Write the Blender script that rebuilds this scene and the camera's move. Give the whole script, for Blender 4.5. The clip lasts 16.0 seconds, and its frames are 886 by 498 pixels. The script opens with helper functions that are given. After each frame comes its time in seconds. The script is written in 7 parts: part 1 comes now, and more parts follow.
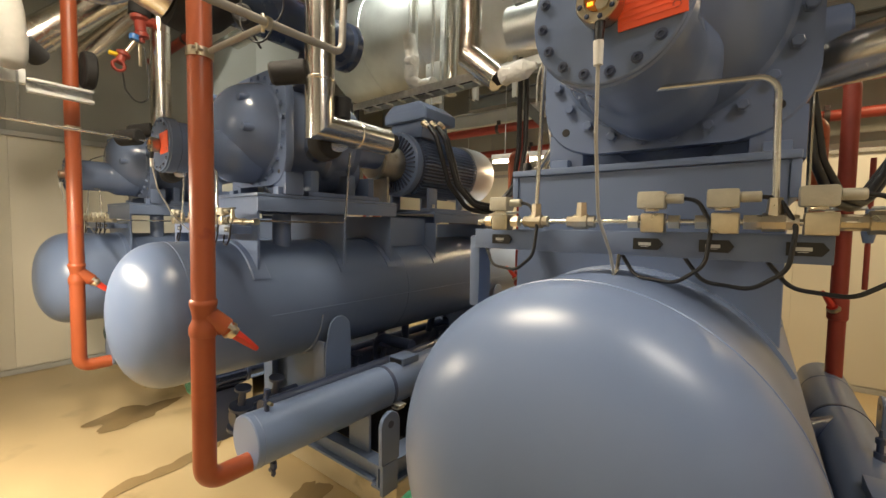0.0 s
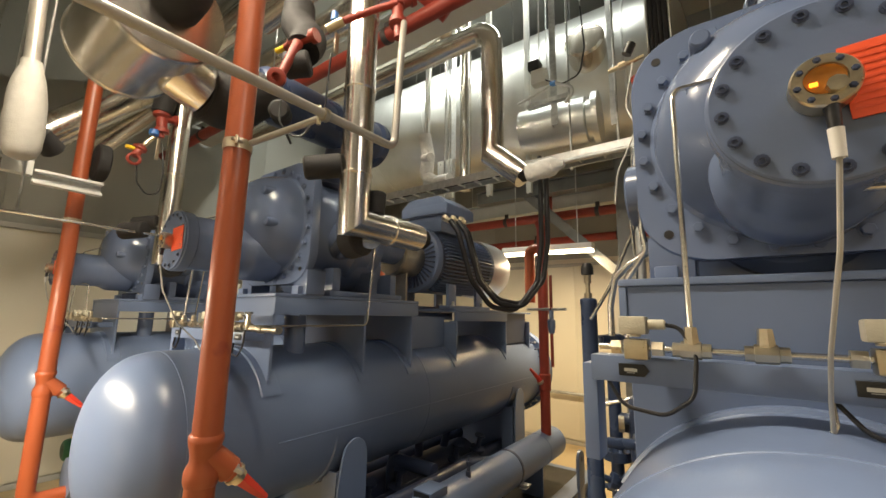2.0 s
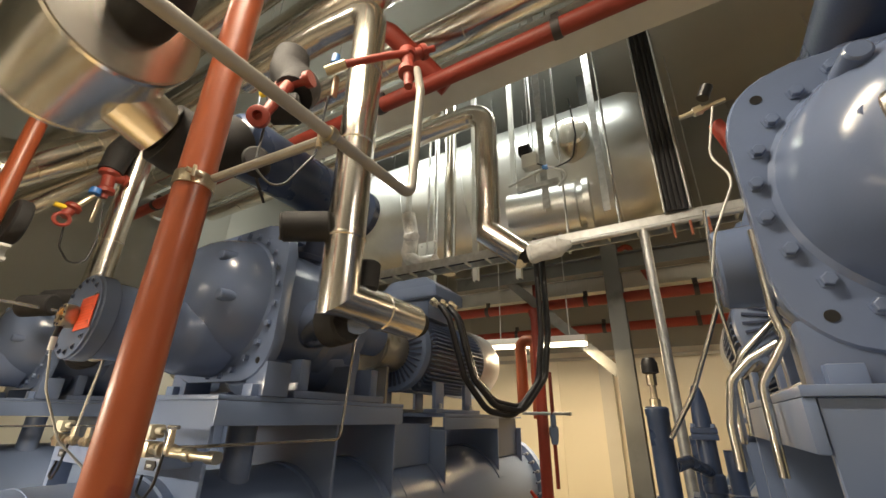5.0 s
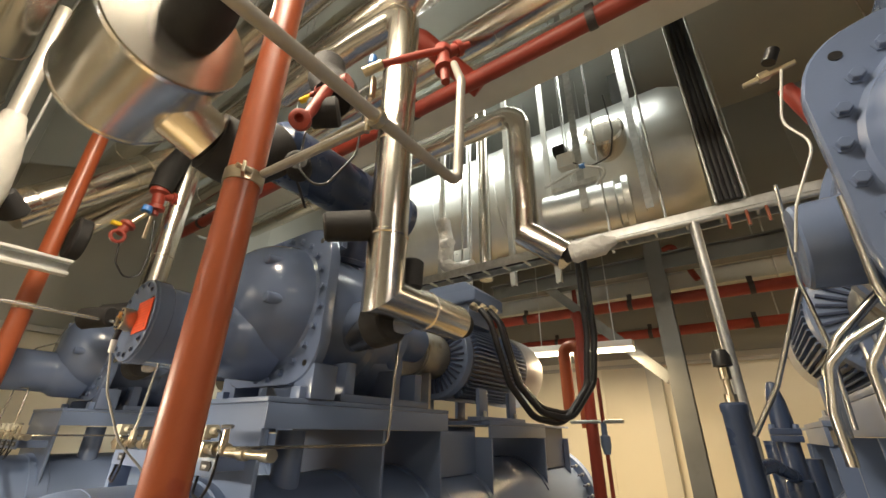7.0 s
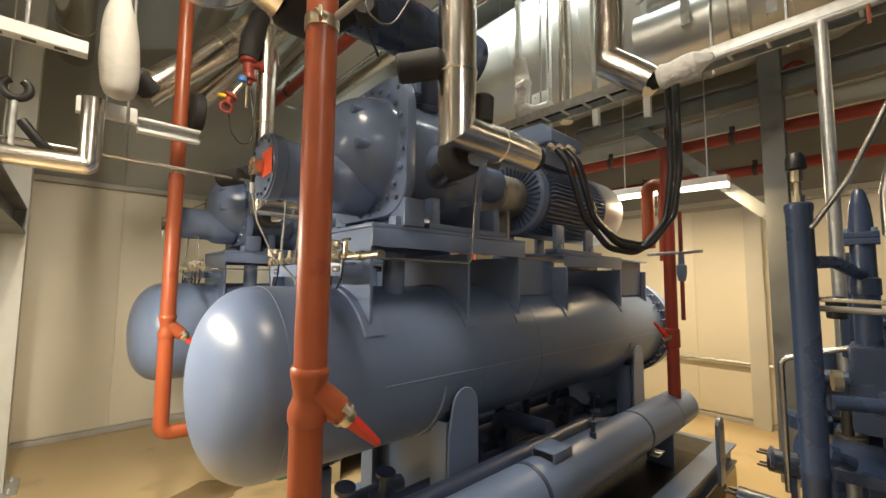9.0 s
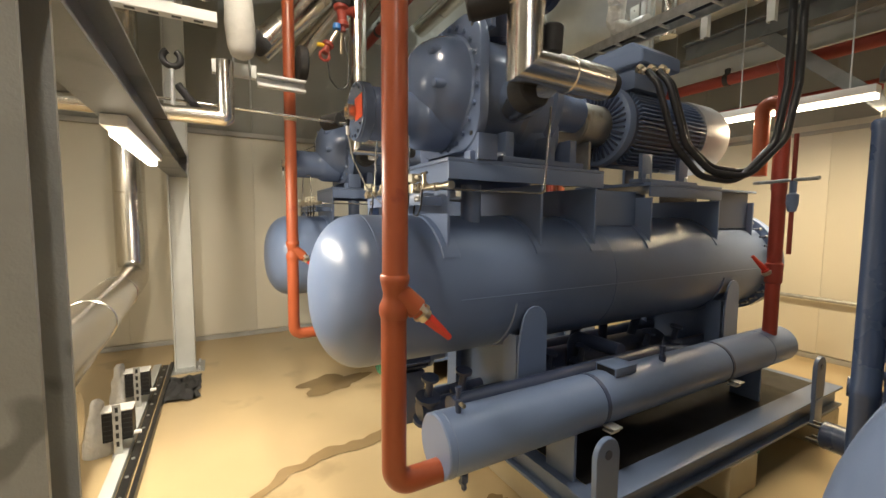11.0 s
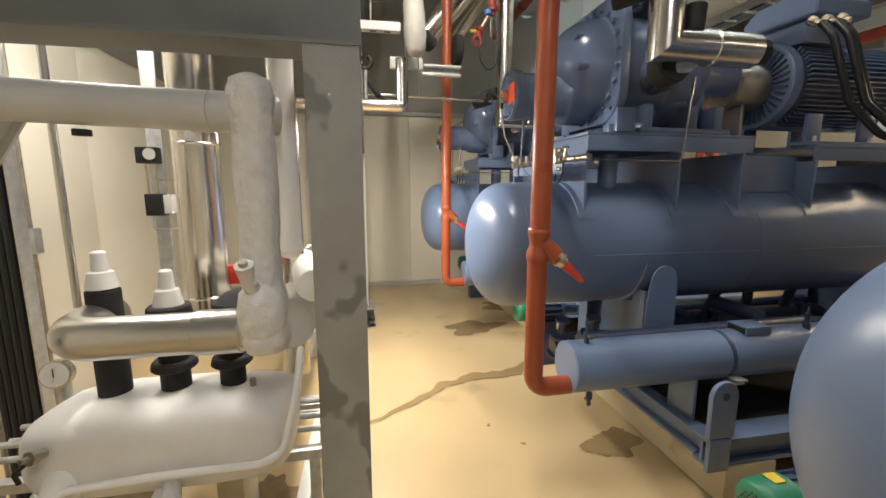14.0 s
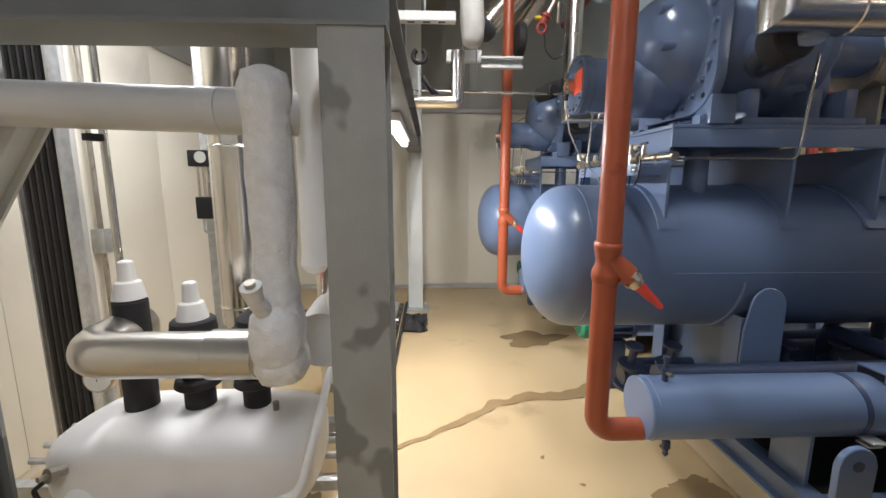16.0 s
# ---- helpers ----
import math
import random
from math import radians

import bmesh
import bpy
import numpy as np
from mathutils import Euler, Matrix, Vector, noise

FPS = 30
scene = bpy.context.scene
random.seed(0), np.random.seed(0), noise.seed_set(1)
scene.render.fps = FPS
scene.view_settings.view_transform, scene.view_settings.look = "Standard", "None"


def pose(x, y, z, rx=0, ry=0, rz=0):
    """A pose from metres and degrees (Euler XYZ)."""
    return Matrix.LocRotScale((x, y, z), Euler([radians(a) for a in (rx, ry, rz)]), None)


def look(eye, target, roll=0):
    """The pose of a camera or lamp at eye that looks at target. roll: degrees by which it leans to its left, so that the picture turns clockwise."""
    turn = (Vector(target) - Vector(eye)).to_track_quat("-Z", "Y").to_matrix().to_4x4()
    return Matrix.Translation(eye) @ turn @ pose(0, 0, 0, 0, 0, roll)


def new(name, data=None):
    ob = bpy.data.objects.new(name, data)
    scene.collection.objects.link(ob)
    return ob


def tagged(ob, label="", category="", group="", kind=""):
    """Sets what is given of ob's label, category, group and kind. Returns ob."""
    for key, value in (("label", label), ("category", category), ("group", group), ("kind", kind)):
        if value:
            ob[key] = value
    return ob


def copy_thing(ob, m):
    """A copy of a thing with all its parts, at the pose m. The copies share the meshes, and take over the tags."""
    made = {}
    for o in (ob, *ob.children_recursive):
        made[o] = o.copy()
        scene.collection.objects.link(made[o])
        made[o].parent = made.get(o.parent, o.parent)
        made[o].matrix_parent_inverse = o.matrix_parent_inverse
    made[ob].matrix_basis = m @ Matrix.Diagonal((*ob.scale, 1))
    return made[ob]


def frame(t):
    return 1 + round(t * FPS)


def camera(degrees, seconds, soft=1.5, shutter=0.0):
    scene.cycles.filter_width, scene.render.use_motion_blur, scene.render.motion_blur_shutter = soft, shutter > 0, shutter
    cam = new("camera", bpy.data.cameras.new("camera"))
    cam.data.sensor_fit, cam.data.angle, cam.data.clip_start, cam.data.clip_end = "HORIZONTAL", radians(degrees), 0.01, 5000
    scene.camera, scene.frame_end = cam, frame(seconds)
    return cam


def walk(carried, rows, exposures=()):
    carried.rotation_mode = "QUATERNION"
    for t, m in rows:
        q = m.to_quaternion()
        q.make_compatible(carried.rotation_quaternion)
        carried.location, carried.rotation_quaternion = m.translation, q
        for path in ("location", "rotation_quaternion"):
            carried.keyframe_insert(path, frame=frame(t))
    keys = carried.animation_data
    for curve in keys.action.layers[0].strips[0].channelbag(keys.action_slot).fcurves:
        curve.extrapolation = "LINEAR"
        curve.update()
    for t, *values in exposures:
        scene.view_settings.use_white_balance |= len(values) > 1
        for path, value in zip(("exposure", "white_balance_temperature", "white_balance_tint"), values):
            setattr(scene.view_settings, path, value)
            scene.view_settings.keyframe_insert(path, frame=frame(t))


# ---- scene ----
cam = camera(95.21, 16.0)
PATH = [
    (0, (-0.0921, 0.0508, 1.5001), (-1.3135, 1.6309, 1.3925), 0.89),
    (0.5, (-0.1464, 0.0863, 1.5184), (-1.3903, 1.652, 1.4832), 1.09),
    (1, (-0.2478, 0.0884, 1.5452), (-1.4856, 1.6566, 1.6368), 1.29),
    (1.5, (-0.3448, 0.0761, 1.5586), (-1.5647, 1.645, 1.7829), 1.16),
    (2, (-0.4073, 0.0736, 1.5662), (-1.5725, 1.6654, 1.8956), 0.92),
    (2.5, (-0.4739, 0.1261, 1.573), (-1.5777, 1.7388, 1.9985), 1.03),
    (3, (-0.551, 0.1872, 1.5918), (-1.5922, 1.8109, 2.1204), 1.11),
    (3.5, (-0.6141, 0.2358, 1.5977), (-1.617, 1.8578, 2.2003), 1.08),
    (4, (-0.6643, 0.2613, 1.606), (-1.645, 1.8722, 2.2717), 1.04),
    (6.5, (-0.8297, 0.284, 1.5946), (-1.7704, 1.8358, 2.4354), 0.99),
    (7, (-0.825, 0.2968, 1.564), (-1.8862, 1.779, 2.3868), 0.88),
    (7.5, (-0.8096, 0.3159, 1.5254), (-2.0107, 1.751, 2.231), 0.75),
    (8, (-0.7882, 0.3335, 1.484), (-2.1082, 1.7404, 2.0116), 0.64),
    (8.5, (-0.7516, 0.2965, 1.4561), (-2.1538, 1.6817, 1.7955), 0.58),
    (9, (-0.72, 0.2308, 1.4301), (-2.1868, 1.5804, 1.5948), 0.43),
    (11.5, (-0.4389, 0.1769, 1.396), (-2.2349, 1.0335, 1.1944), -0.04),
    (12, (-0.3518, 0.1123, 1.4044), (-2.1983, 0.8456, 1.1751), -0.08),
    (12.5, (-0.2719, 0.0704, 1.4007), (-2.145, 0.7202, 1.1371), 0.10),
    (13, (-0.2114, 0.0486, 1.3963), (-2.1038, 0.6284, 1.1088), 0.06),
    (13.5, (-0.1774, 0.0193, 1.394), (-2.0911, 0.515, 1.0906), 0.11),
    (14, (-0.1525, -0.0111, 1.3943), (-2.0936, 0.3571, 1.0835), 0.09),
    (14.5, (-0.1309, -0.0354, 1.4048), (-2.0913, 0.1971, 1.0841), 0.15),
    (15, (-0.1335, -0.0285, 1.426), (-2.1042, 0.0908, 1.1066), 0.12),
    (15.5, (-0.2221, 0.0076, 1.4267), (-2.1948, 0.0804, 1.1055), 0.07),
    (16, (-0.3521, 0.0767, 1.4184), (-2.3252, 0.1397, 1.0978), 0.05),
]
EXPOSURES = [(0, 0.13, 6800, 12), (4, -0.03, 6850, 13), (9, 0.10, 6700, 12), (11.5, 0.05, 6350, 13), (13.5, 0.04, 6050, 13), (15, -0.02, 5650, 15), (16, -0.01, 5350, 16)]
walk(cam, [(t, look(eye, target, roll)) for t, eye, target, roll in PATH], EXPOSURES)

# ---- light ----
world = bpy.data.worlds.new("world")
scene.world = world
world.use_nodes = True
world.node_tree.nodes["Background"].inputs[0].default_value = (0.8, 0.85, 1.0, 1)
world.node_tree.nodes["Background"].inputs[1].default_value = 0.004

SKY_WHITE = (0.94, 1.0, 0.92)
COOL, WARM, NEUTRAL = (1.0, 0.94, 0.84), (1.0, 0.79, 0.48), (1.0, 0.90, 0.72)


# ---- materials ----
def mat(name, base, rough=0.5, metal=0.0, vary=0.12, scale=6.0, fine=120.0, bump=0.03, coat=0.0, stain=None, emit=None, wave=None, apart=0.06):
    """A painted, metal or rough surface with variation at two scales and fine relief."""
    m = bpy.data.materials.new(name)
    m.use_nodes = True
    nt = m.node_tree
    b = nt.nodes["Principled BSDF"]
    b.inputs["Roughness"].default_value, b.inputs["Metallic"].default_value = rough, metal
    b.inputs["Coat Weight"].default_value = coat
    b.inputs["Coat Roughness"].default_value = 0.12
    tc = nt.nodes.new("ShaderNodeTexCoord")
    src = tc.outputs["Object"]
    n1 = nt.nodes.new("ShaderNodeTexNoise")
    n1.inputs["Scale"].default_value, n1.inputs["Detail"].default_value = scale, 5
    n2 = nt.nodes.new("ShaderNodeTexNoise")
    n2.inputs["Scale"].default_value, n2.inputs["Detail"].default_value = fine, 3
    for n in (n1, n2):
        nt.links.new(src, n.inputs["Vector"])
    ramp = nt.nodes.new("ShaderNodeValToRGB")
    lo = [c * (1 - vary) for c in base]
    hi = [min(1, c * (1 + vary)) for c in base]
    ramp.color_ramp.elements[0].color, ramp.color_ramp.elements[1].color = (*lo, 1), (*hi, 1)
    ramp.color_ramp.elements[0].position, ramp.color_ramp.elements[1].position = 0.32, 0.68
    nt.links.new(n1.outputs["Fac"], ramp.inputs["Fac"])
    out = ramp.outputs["Color"]
    info = nt.nodes.new("ShaderNodeObjectInfo")
    hsv = nt.nodes.new("ShaderNodeHueSaturation")
    mr = nt.nodes.new("ShaderNodeMapRange")
    mr.inputs["To Min"].default_value, mr.inputs["To Max"].default_value = 1 - apart, 1 + apart
    nt.links.new(info.outputs["Random"], mr.inputs["Value"])
    nt.links.new(mr.outputs["Result"], hsv.inputs["Value"])
    nt.links.new(out, hsv.inputs["Color"])
    out = hsv.outputs["Color"]
    if stain:
        n3 = nt.nodes.new("ShaderNodeTexNoise")
        n3.inputs["Scale"].default_value, n3.inputs["Detail"].default_value = stain[1], 8 if len(stain) < 4 else 3
        nt.links.new(src, n3.inputs["Vector"])
        r3 = nt.nodes.new("ShaderNodeValToRGB")
        r3.color_ramp.elements[0].position, r3.color_ramp.elements[1].position = stain[2], stain[2] + (0.08 if len(stain) < 4 else stain[3])
        nt.links.new(n3.outputs["Fac"], r3.inputs["Fac"])
        mx = nt.nodes.new("ShaderNodeMix")
        mx.data_type = "RGBA"
        nt.links.new(r3.outputs["Color"], mx.inputs[0])
        nt.links.new(out, mx.inputs[6])
        mx.inputs[7].default_value = (*stain[0], 1)
        out = mx.outputs[2]
    nt.links.new(out, b.inputs["Base Color"])
    rr = nt.nodes.new("ShaderNodeMapRange")
    rr.inputs["To Min"].default_value, rr.inputs["To Max"].default_value = max(0.03, rough * (1 - 2 * vary)), min(1, rough * (1 + 2 * vary))
    nt.links.new(n1.outputs["Fac"], rr.inputs["Value"])
    nt.links.new(rr.outputs["Result"], b.inputs["Roughness"])
    bp = nt.nodes.new("ShaderNodeBump")
    bp.inputs["Strength"].default_value, bp.inputs["Distance"].default_value = min(1, bump * 8), 0.004
    nt.links.new(n2.outputs["Fac"], bp.inputs["Height"])
    if wave:
        n4 = nt.nodes.new("ShaderNodeTexNoise")
        n4.inputs["Scale"].default_value, n4.inputs["Detail"].default_value = wave[0], 1
        nt.links.new(src, n4.inputs["Vector"])
        b4 = nt.nodes.new("ShaderNodeBump")
        b4.inputs["Strength"].default_value, b4.inputs["Distance"].default_value = wave[1], wave[2]
        nt.links.new(n4.outputs["Fac"], b4.inputs["Height"])
        nt.links.new(bp.outputs["Normal"], b4.inputs["Normal"])
        nt.links.new(b4.outputs["Normal"], b.inputs["Normal"])
    else:
        nt.links.new(bp.outputs["Normal"], b.inputs["Normal"])
    if emit:
        b.inputs["Emission Color"].default_value, b.inputs["Emission Strength"].default_value = (*emit[0], 1), emit[1]
    return m


BLUE = mat("blue_grey_enamel", (0.140, 0.190, 0.308), 0.32, 0, 0.035, 3, 260, 0.0025, 0.0, wave=(3.5, 0.06, 0.02))
BLUE_CAST = mat("blue_grey_cast_iron_enamel", (0.122, 0.162, 0.262), 0.20, 0, 0.045, 5, 200, 0.006, 0.0, wave=(9, 0.10, 0.006))
BLUE_NAVY = mat("navy_blue_enamel", (0.036, 0.056, 0.112), 0.28, 0, 0.10, 6, 200, 0.015)
# Blue enamel darkened for parts in shade, also for small dark fittings.
BLUE_DARK_SHADED = mat("dark_and_shaded_blue_enamel", (0.040, 0.055, 0.105), 0.36, 0, 0.10, 6, 200, 0.02)
ORANGE = mat("red_oxide_enamel", (0.32, 0.072, 0.025), 0.38, 0, 0.08, 5, 200, 0.01, 0.05, stain=((0.25, 0.045, 0.02), 9, 0.66))
RED = mat("dark_red_primer", (0.27, 0.035, 0.020), 0.5, 0, 0.14, 8, 150, 0.04)
RED_BRIGHT = mat("bright_red_handle", (0.55, 0.040, 0.022), 0.35, 0, 0.06, 8, 150, 0.02)
SIGN_RED = mat("red_warning_plate", (0.80, 0.10, 0.035), 0.35, 0, 0.03, 4, 150, 0.005)
CLAD = mat("aluminium_cladding", (0.74, 0.70, 0.63), 0.22, 1.0, 0.05, 3, 90, 0.006, 0, wave=(5, 0.20, 0.012))
CLAD_DULL = mat("dull_aluminium_cladding", (0.68, 0.70, 0.69), 0.40, 0.9, 0.10, 3, 90, 0.010, 0, wave=(2.6, 0.5, 0.02))
CLAD_SATIN = mat("satin_aluminium_cladding", (0.60, 0.58, 0.54), 0.30, 1.0, 0.06, 4, 110, 0.012)
GALV = mat("galvanised_steel", (0.52, 0.53, 0.52), 0.45, 0.75, 0.14, 28, 120, 0.02)
STEEL_DAMP = mat("damp_grey_steel_paint", (0.33, 0.335, 0.31), 0.45, 0, 0.12, 5, 150, 0.03, 0, stain=((0.185, 0.19, 0.172), 3.2, 0.535, 0.018))
STEEL_PAINT = mat("grey_steel_paint", (0.165, 0.170, 0.163), 0.5, 0, 0.10, 4, 150, 0.02, 0, stain=((0.12, 0.124, 0.118), 2.6, 0.56))
FOAM = mat("black_rubber_foam", (0.014, 0.013, 0.013), 0.75, 0, 0.2, 10, 300, 0.06)
FOAM_CUT = mat("brown_foam_end", (0.05, 0.042, 0.035), 0.85, 0, 0.2, 20, 400, 0.06)
RUBBER = mat("black_cable_rubber", (0.012, 0.012, 0.014), 0.38, 0, 0.2, 12, 300, 0.02)
FROST = mat("white_frost", (0.74, 0.735, 0.71), 0.7, 0, 0.06, 30, 180, 0.11, 0, wave=(26, 0.5, 0.03))
FROST_DULL = mat("dull_frosted_jacket", (0.42, 0.405, 0.365), 0.7, 0, 0.05, 20, 200, 0.05, 0, wave=(22, 0.2, 0.02))
INSUL = mat("white_insulation_jacket", (0.82, 0.81, 0.78), 0.5, 0, 0.04, 6, 200, 0.02, 0, wave=(7, 0.35, 0.015))
GREY_PIPE = mat("light_grey_pipe_jacket", (0.56, 0.56, 0.54), 0.45, 0, 0.05, 5, 150, 0.02)
NICKEL = mat("nickel_plated_brass", (0.56, 0.49, 0.36), 0.30, 1.0, 0.12, 30, 200, 0.02)
STAINLESS = mat("stainless_tube", (0.60, 0.58, 0.53), 0.26, 1.0, 0.06, 10, 200, 0.01)
STAINLESS_DULL = mat("dull_steel_pipe", (0.36, 0.34, 0.30), 0.42, 0.5, 0.1, 12, 200, 0.02)
FAN_COWL = mat("pale_grey_cowl", (0.52, 0.53, 0.55), 0.38, 0.3, 0.05, 6, 150, 0.015)
WHITE_PLASTIC = mat("white_plastic", (0.70, 0.69, 0.65), 0.4, 0, 0.04, 8, 200, 0.01)
BLACK = mat("black_plastic", (0.012, 0.012, 0.013), 0.4, 0, 0.2, 12, 200, 0.02)
AMBER = mat("amber_glass", (0.45, 0.17, 0.02), 0.08, 0, 0.25, 40, 200, 0.01, 0.6)
YELLOW = mat("yellow_plastic", (0.75, 0.52, 0.03), 0.4, 0, 0.05, 8, 200, 0.01)
BLUE_CAP = mat("blue_plastic_cap", (0.04, 0.16, 0.45), 0.4, 0, 0.05, 8, 200, 0.01)
GREEN = mat("green_rubber_foot", (0.02, 0.24, 0.13), 0.5, 0, 0.1, 8, 200, 0.03)
# Near-black colour of the sheet that imitates shade inside the skid.
SHADE_BLACK = mat("black_skid_shade", (0.012, 0.011, 0.010), 0.45, 0, 0.3, 5, 150, 0.03)
GREEN_PAINT = mat("green_motor_enamel", (0.03, 0.20, 0.11), 0.38, 0, 0.08, 6, 180, 0.02)
FLOOR = mat("ochre_epoxy_floor", (0.47, 0.355, 0.19), 0.34, 0, 0.07, 1.6, 240, 0.02, 0.05, stain=((0.38, 0.285, 0.15), 2.3, 0.60))
WET = mat("wet_epoxy_floor", (0.26, 0.18, 0.085), 0.16, 0, 0.12, 4, 200, 0.01, 0.3)
DIRT = mat("brown_dirt", (0.21, 0.14, 0.065), 0.6, 0, 0.3, 12, 200, 0.05)
PAD = mat("painted_concrete_plinth", (0.58, 0.50, 0.34), 0.6, 0, 0.08, 3, 140, 0.05, 0, stain=((0.42, 0.35, 0.22), 3, 0.62))
WALL = mat("cream_wall_panel", (0.72, 0.68, 0.565), 0.45, 0, 0.02, 1.2, 180, 0.01, 0, stain=((0.69, 0.645, 0.53), 1.1, 0.62), apart=0.01)
TRIM = mat("grey_trim", (0.42, 0.41, 0.38), 0.5, 0, 0.06, 5, 150, 0.02)
TRIM_PALE = mat("pale_grey_trim", (0.52, 0.51, 0.46), 0.5, 0, 0.04, 3, 150, 0.02)
CEIL = mat("grey_ceiling_panel", (0.36, 0.37, 0.35), 0.5, 0, 0.05, 1.5, 150, 0.02)
TUBE_GLOW = mat("fluorescent_tube", (0.9, 0.9, 0.9), 0.4, 0, 0.0, 3, 100, 0, 0, emit=((1.0, 0.86, 0.60), 14))
TUBE_COOL = mat("cool_fluorescent_tube", (0.9, 0.9, 0.9), 0.4, 0, 0.0, 3, 100, 0, 0, emit=((0.86, 0.95, 1.0), 14))
LAMP_GLOW = mat("lamp_diffuser", (0.9, 0.9, 0.9), 0.4, 0, 0.0, 3, 100, 0, 0, emit=((1.0, 0.88, 0.66), 10))
CLOTH = mat("dark_grey_cloth", (0.10, 0.098, 0.095), 0.8, 0, 0.2, 9, 260, 0.05)
STEEL_BLACK = mat("black_painted_steel", (0.02, 0.019, 0.018), 0.4, 0.2, 0.2, 12, 150, 0.03)
LED = mat("amber_indicator", (0.9, 0.4, 0.05), 0.3, 0, 0.0, 3, 100, 0, 0, emit=((1.0, 0.35, 0.02), 2.5))
GAUGE_FACE = mat("gauge_face", (0.62, 0.61, 0.56), 0.3, 0, 0.03, 20, 200, 0.01, 0.3)

# ---- mesh helpers ----
PLACE = {}


def thing(name, at, label="", category="", group="", kind=""):
    ob = new(name)
    ob.empty_display_size = 0.05
    ob.location = at
    PLACE[ob.name] = Vector(at)
    return tagged(ob, label, category, group, kind)


def finish(name, bm, material, sharp=32):
    me = bpy.data.meshes.new(name)
    bmesh.ops.recalc_face_normals(bm, faces=bm.faces)
    bm.to_mesh(me)
    bm.free()
    me.materials.append(material)
    me.polygons.foreach_set("use_smooth", [True] * len(me.polygons))
    me.set_sharp_from_angle(angle=radians(sharp))
    return me


def part(name, bm, material, parent, label="", sharp=32):
    o = PLACE[parent.name]
    bmesh.ops.translate(bm, verts=bm.verts, vec=-o)
    ob = new(name, finish(name, bm, material, sharp))
    ob.parent = parent
    PLACE[ob.name] = o
    return tagged(ob, label)


def single(name, bm, material, label="", category="", group="", kind="", at=None, sharp=32):
    """A thing that is one mesh; its origin is at its middle unless given."""
    o = Vector(at) if at else sum((v.co for v in bm.verts), Vector()) / len(bm.verts)
    bmesh.ops.translate(bm, verts=bm.verts, vec=-o)
    ob = new(name, finish(name, bm, material, sharp))
    ob.location = o
    PLACE[ob.name] = o
    return tagged(ob, label, category, group, kind)


def frame_of(axis):
    w = Vector(axis).normalized()
    u = w.orthogonal().normalized()
    if abs(w.z) < 0.9:
        u = w.cross(Vector((0, 0, 1))).normalized()
    return u, w.cross(u), w


def lathe(bm, origin, axis, profile, seg=32, squash=1.0):
    """A turned body: profile of (distance along the axis, radius)."""
    o = Vector(origin)
    u, v, w = frame_of(axis)
    rings = []
    for s, r in profile:
        if r < 1e-5:
            rings.append([bm.verts.new(o + w * s)])
        else:
            rings.append([bm.verts.new(o + w * s + (u * math.cos(a) + v * math.sin(a) * squash) * r) for a in (2 * math.pi * i / seg for i in range(seg))])
    for p, q in zip(rings, rings[1:]):
        for i in range(seg):
            j = (i + 1) % seg
            if len(p) == 1 and len(q) == 1:
                continue
            if len(p) == 1:
                bm.faces.new((p[0], q[j], q[i]))
            elif len(q) == 1:
                bm.faces.new((p[i], p[j], q[0]))
            else:
                bm.faces.new((p[i], p[j], q[j], q[i]))
    for ring in (rings[0], rings[-1]):
        if len(ring) > 2:
            bm.faces.new(ring)
    return bm


def cyl(bm, a, b, r, r2=None, seg=24, soft=0.0):
    a, b = Vector(a), Vector(b)
    n = (b - a).length
    r2 = r if r2 is None else r2
    pr = [(0, r), (n, r2)]
    if soft:
        pr = [(0, r - soft), (soft, r), (n - soft, r2), (n, r2 - soft)]
    return lathe(bm, a, b - a, pr, seg)


def box(bm, lo, hi, bev=0.0, m=None):
    c = [(x, y, z) for x in (lo[0], hi[0]) for y in (lo[1], hi[1]) for z in (lo[2], hi[2])]
    v = [bm.verts.new(m @ Vector(p) if m else p) for p in c]
    fs = [bm.faces.new([v[i] for i in f]) for f in ((0, 1, 3, 2), (4, 6, 7, 5), (0, 4, 5, 1), (2, 3, 7, 6), (0, 2, 6, 4), (1, 5, 7, 3))]
    if bev:
        es = list({e for f in fs for e in f.edges})
        bmesh.ops.bevel(bm, geom=es, offset=bev, segments=2, affect="EDGES", profile=0.6)
    return bm


def rounded(pts, bend, steps=6):
    """A line with its corners rounded to the radius bend."""
    pts = [Vector(p) for p in pts]
    out = [pts[0]]
    for a, b, c in zip(pts, pts[1:], pts[2:]):
        d1, d2 = (a - b).normalized(), (c - b).normalized()
        ang = d1.angle(d2)
        if ang > 3.1:
            out.append(b)
            continue
        cut = min(bend / math.tan(ang / 2), (a - b).length * 0.49, (c - b).length * 0.49)
        rad = cut * math.tan(ang / 2)
        centre = b + (d1 + d2).normalized() * (rad / math.sin(ang / 2))
        p, q = b + d1 * cut - centre, b + d2 * cut - centre
        for i in range(steps + 1):
            out.append(centre + p.normalized().slerp(q.normalized(), i / steps) * rad if rad > 1e-6 else b)
    return out + [pts[-1]]


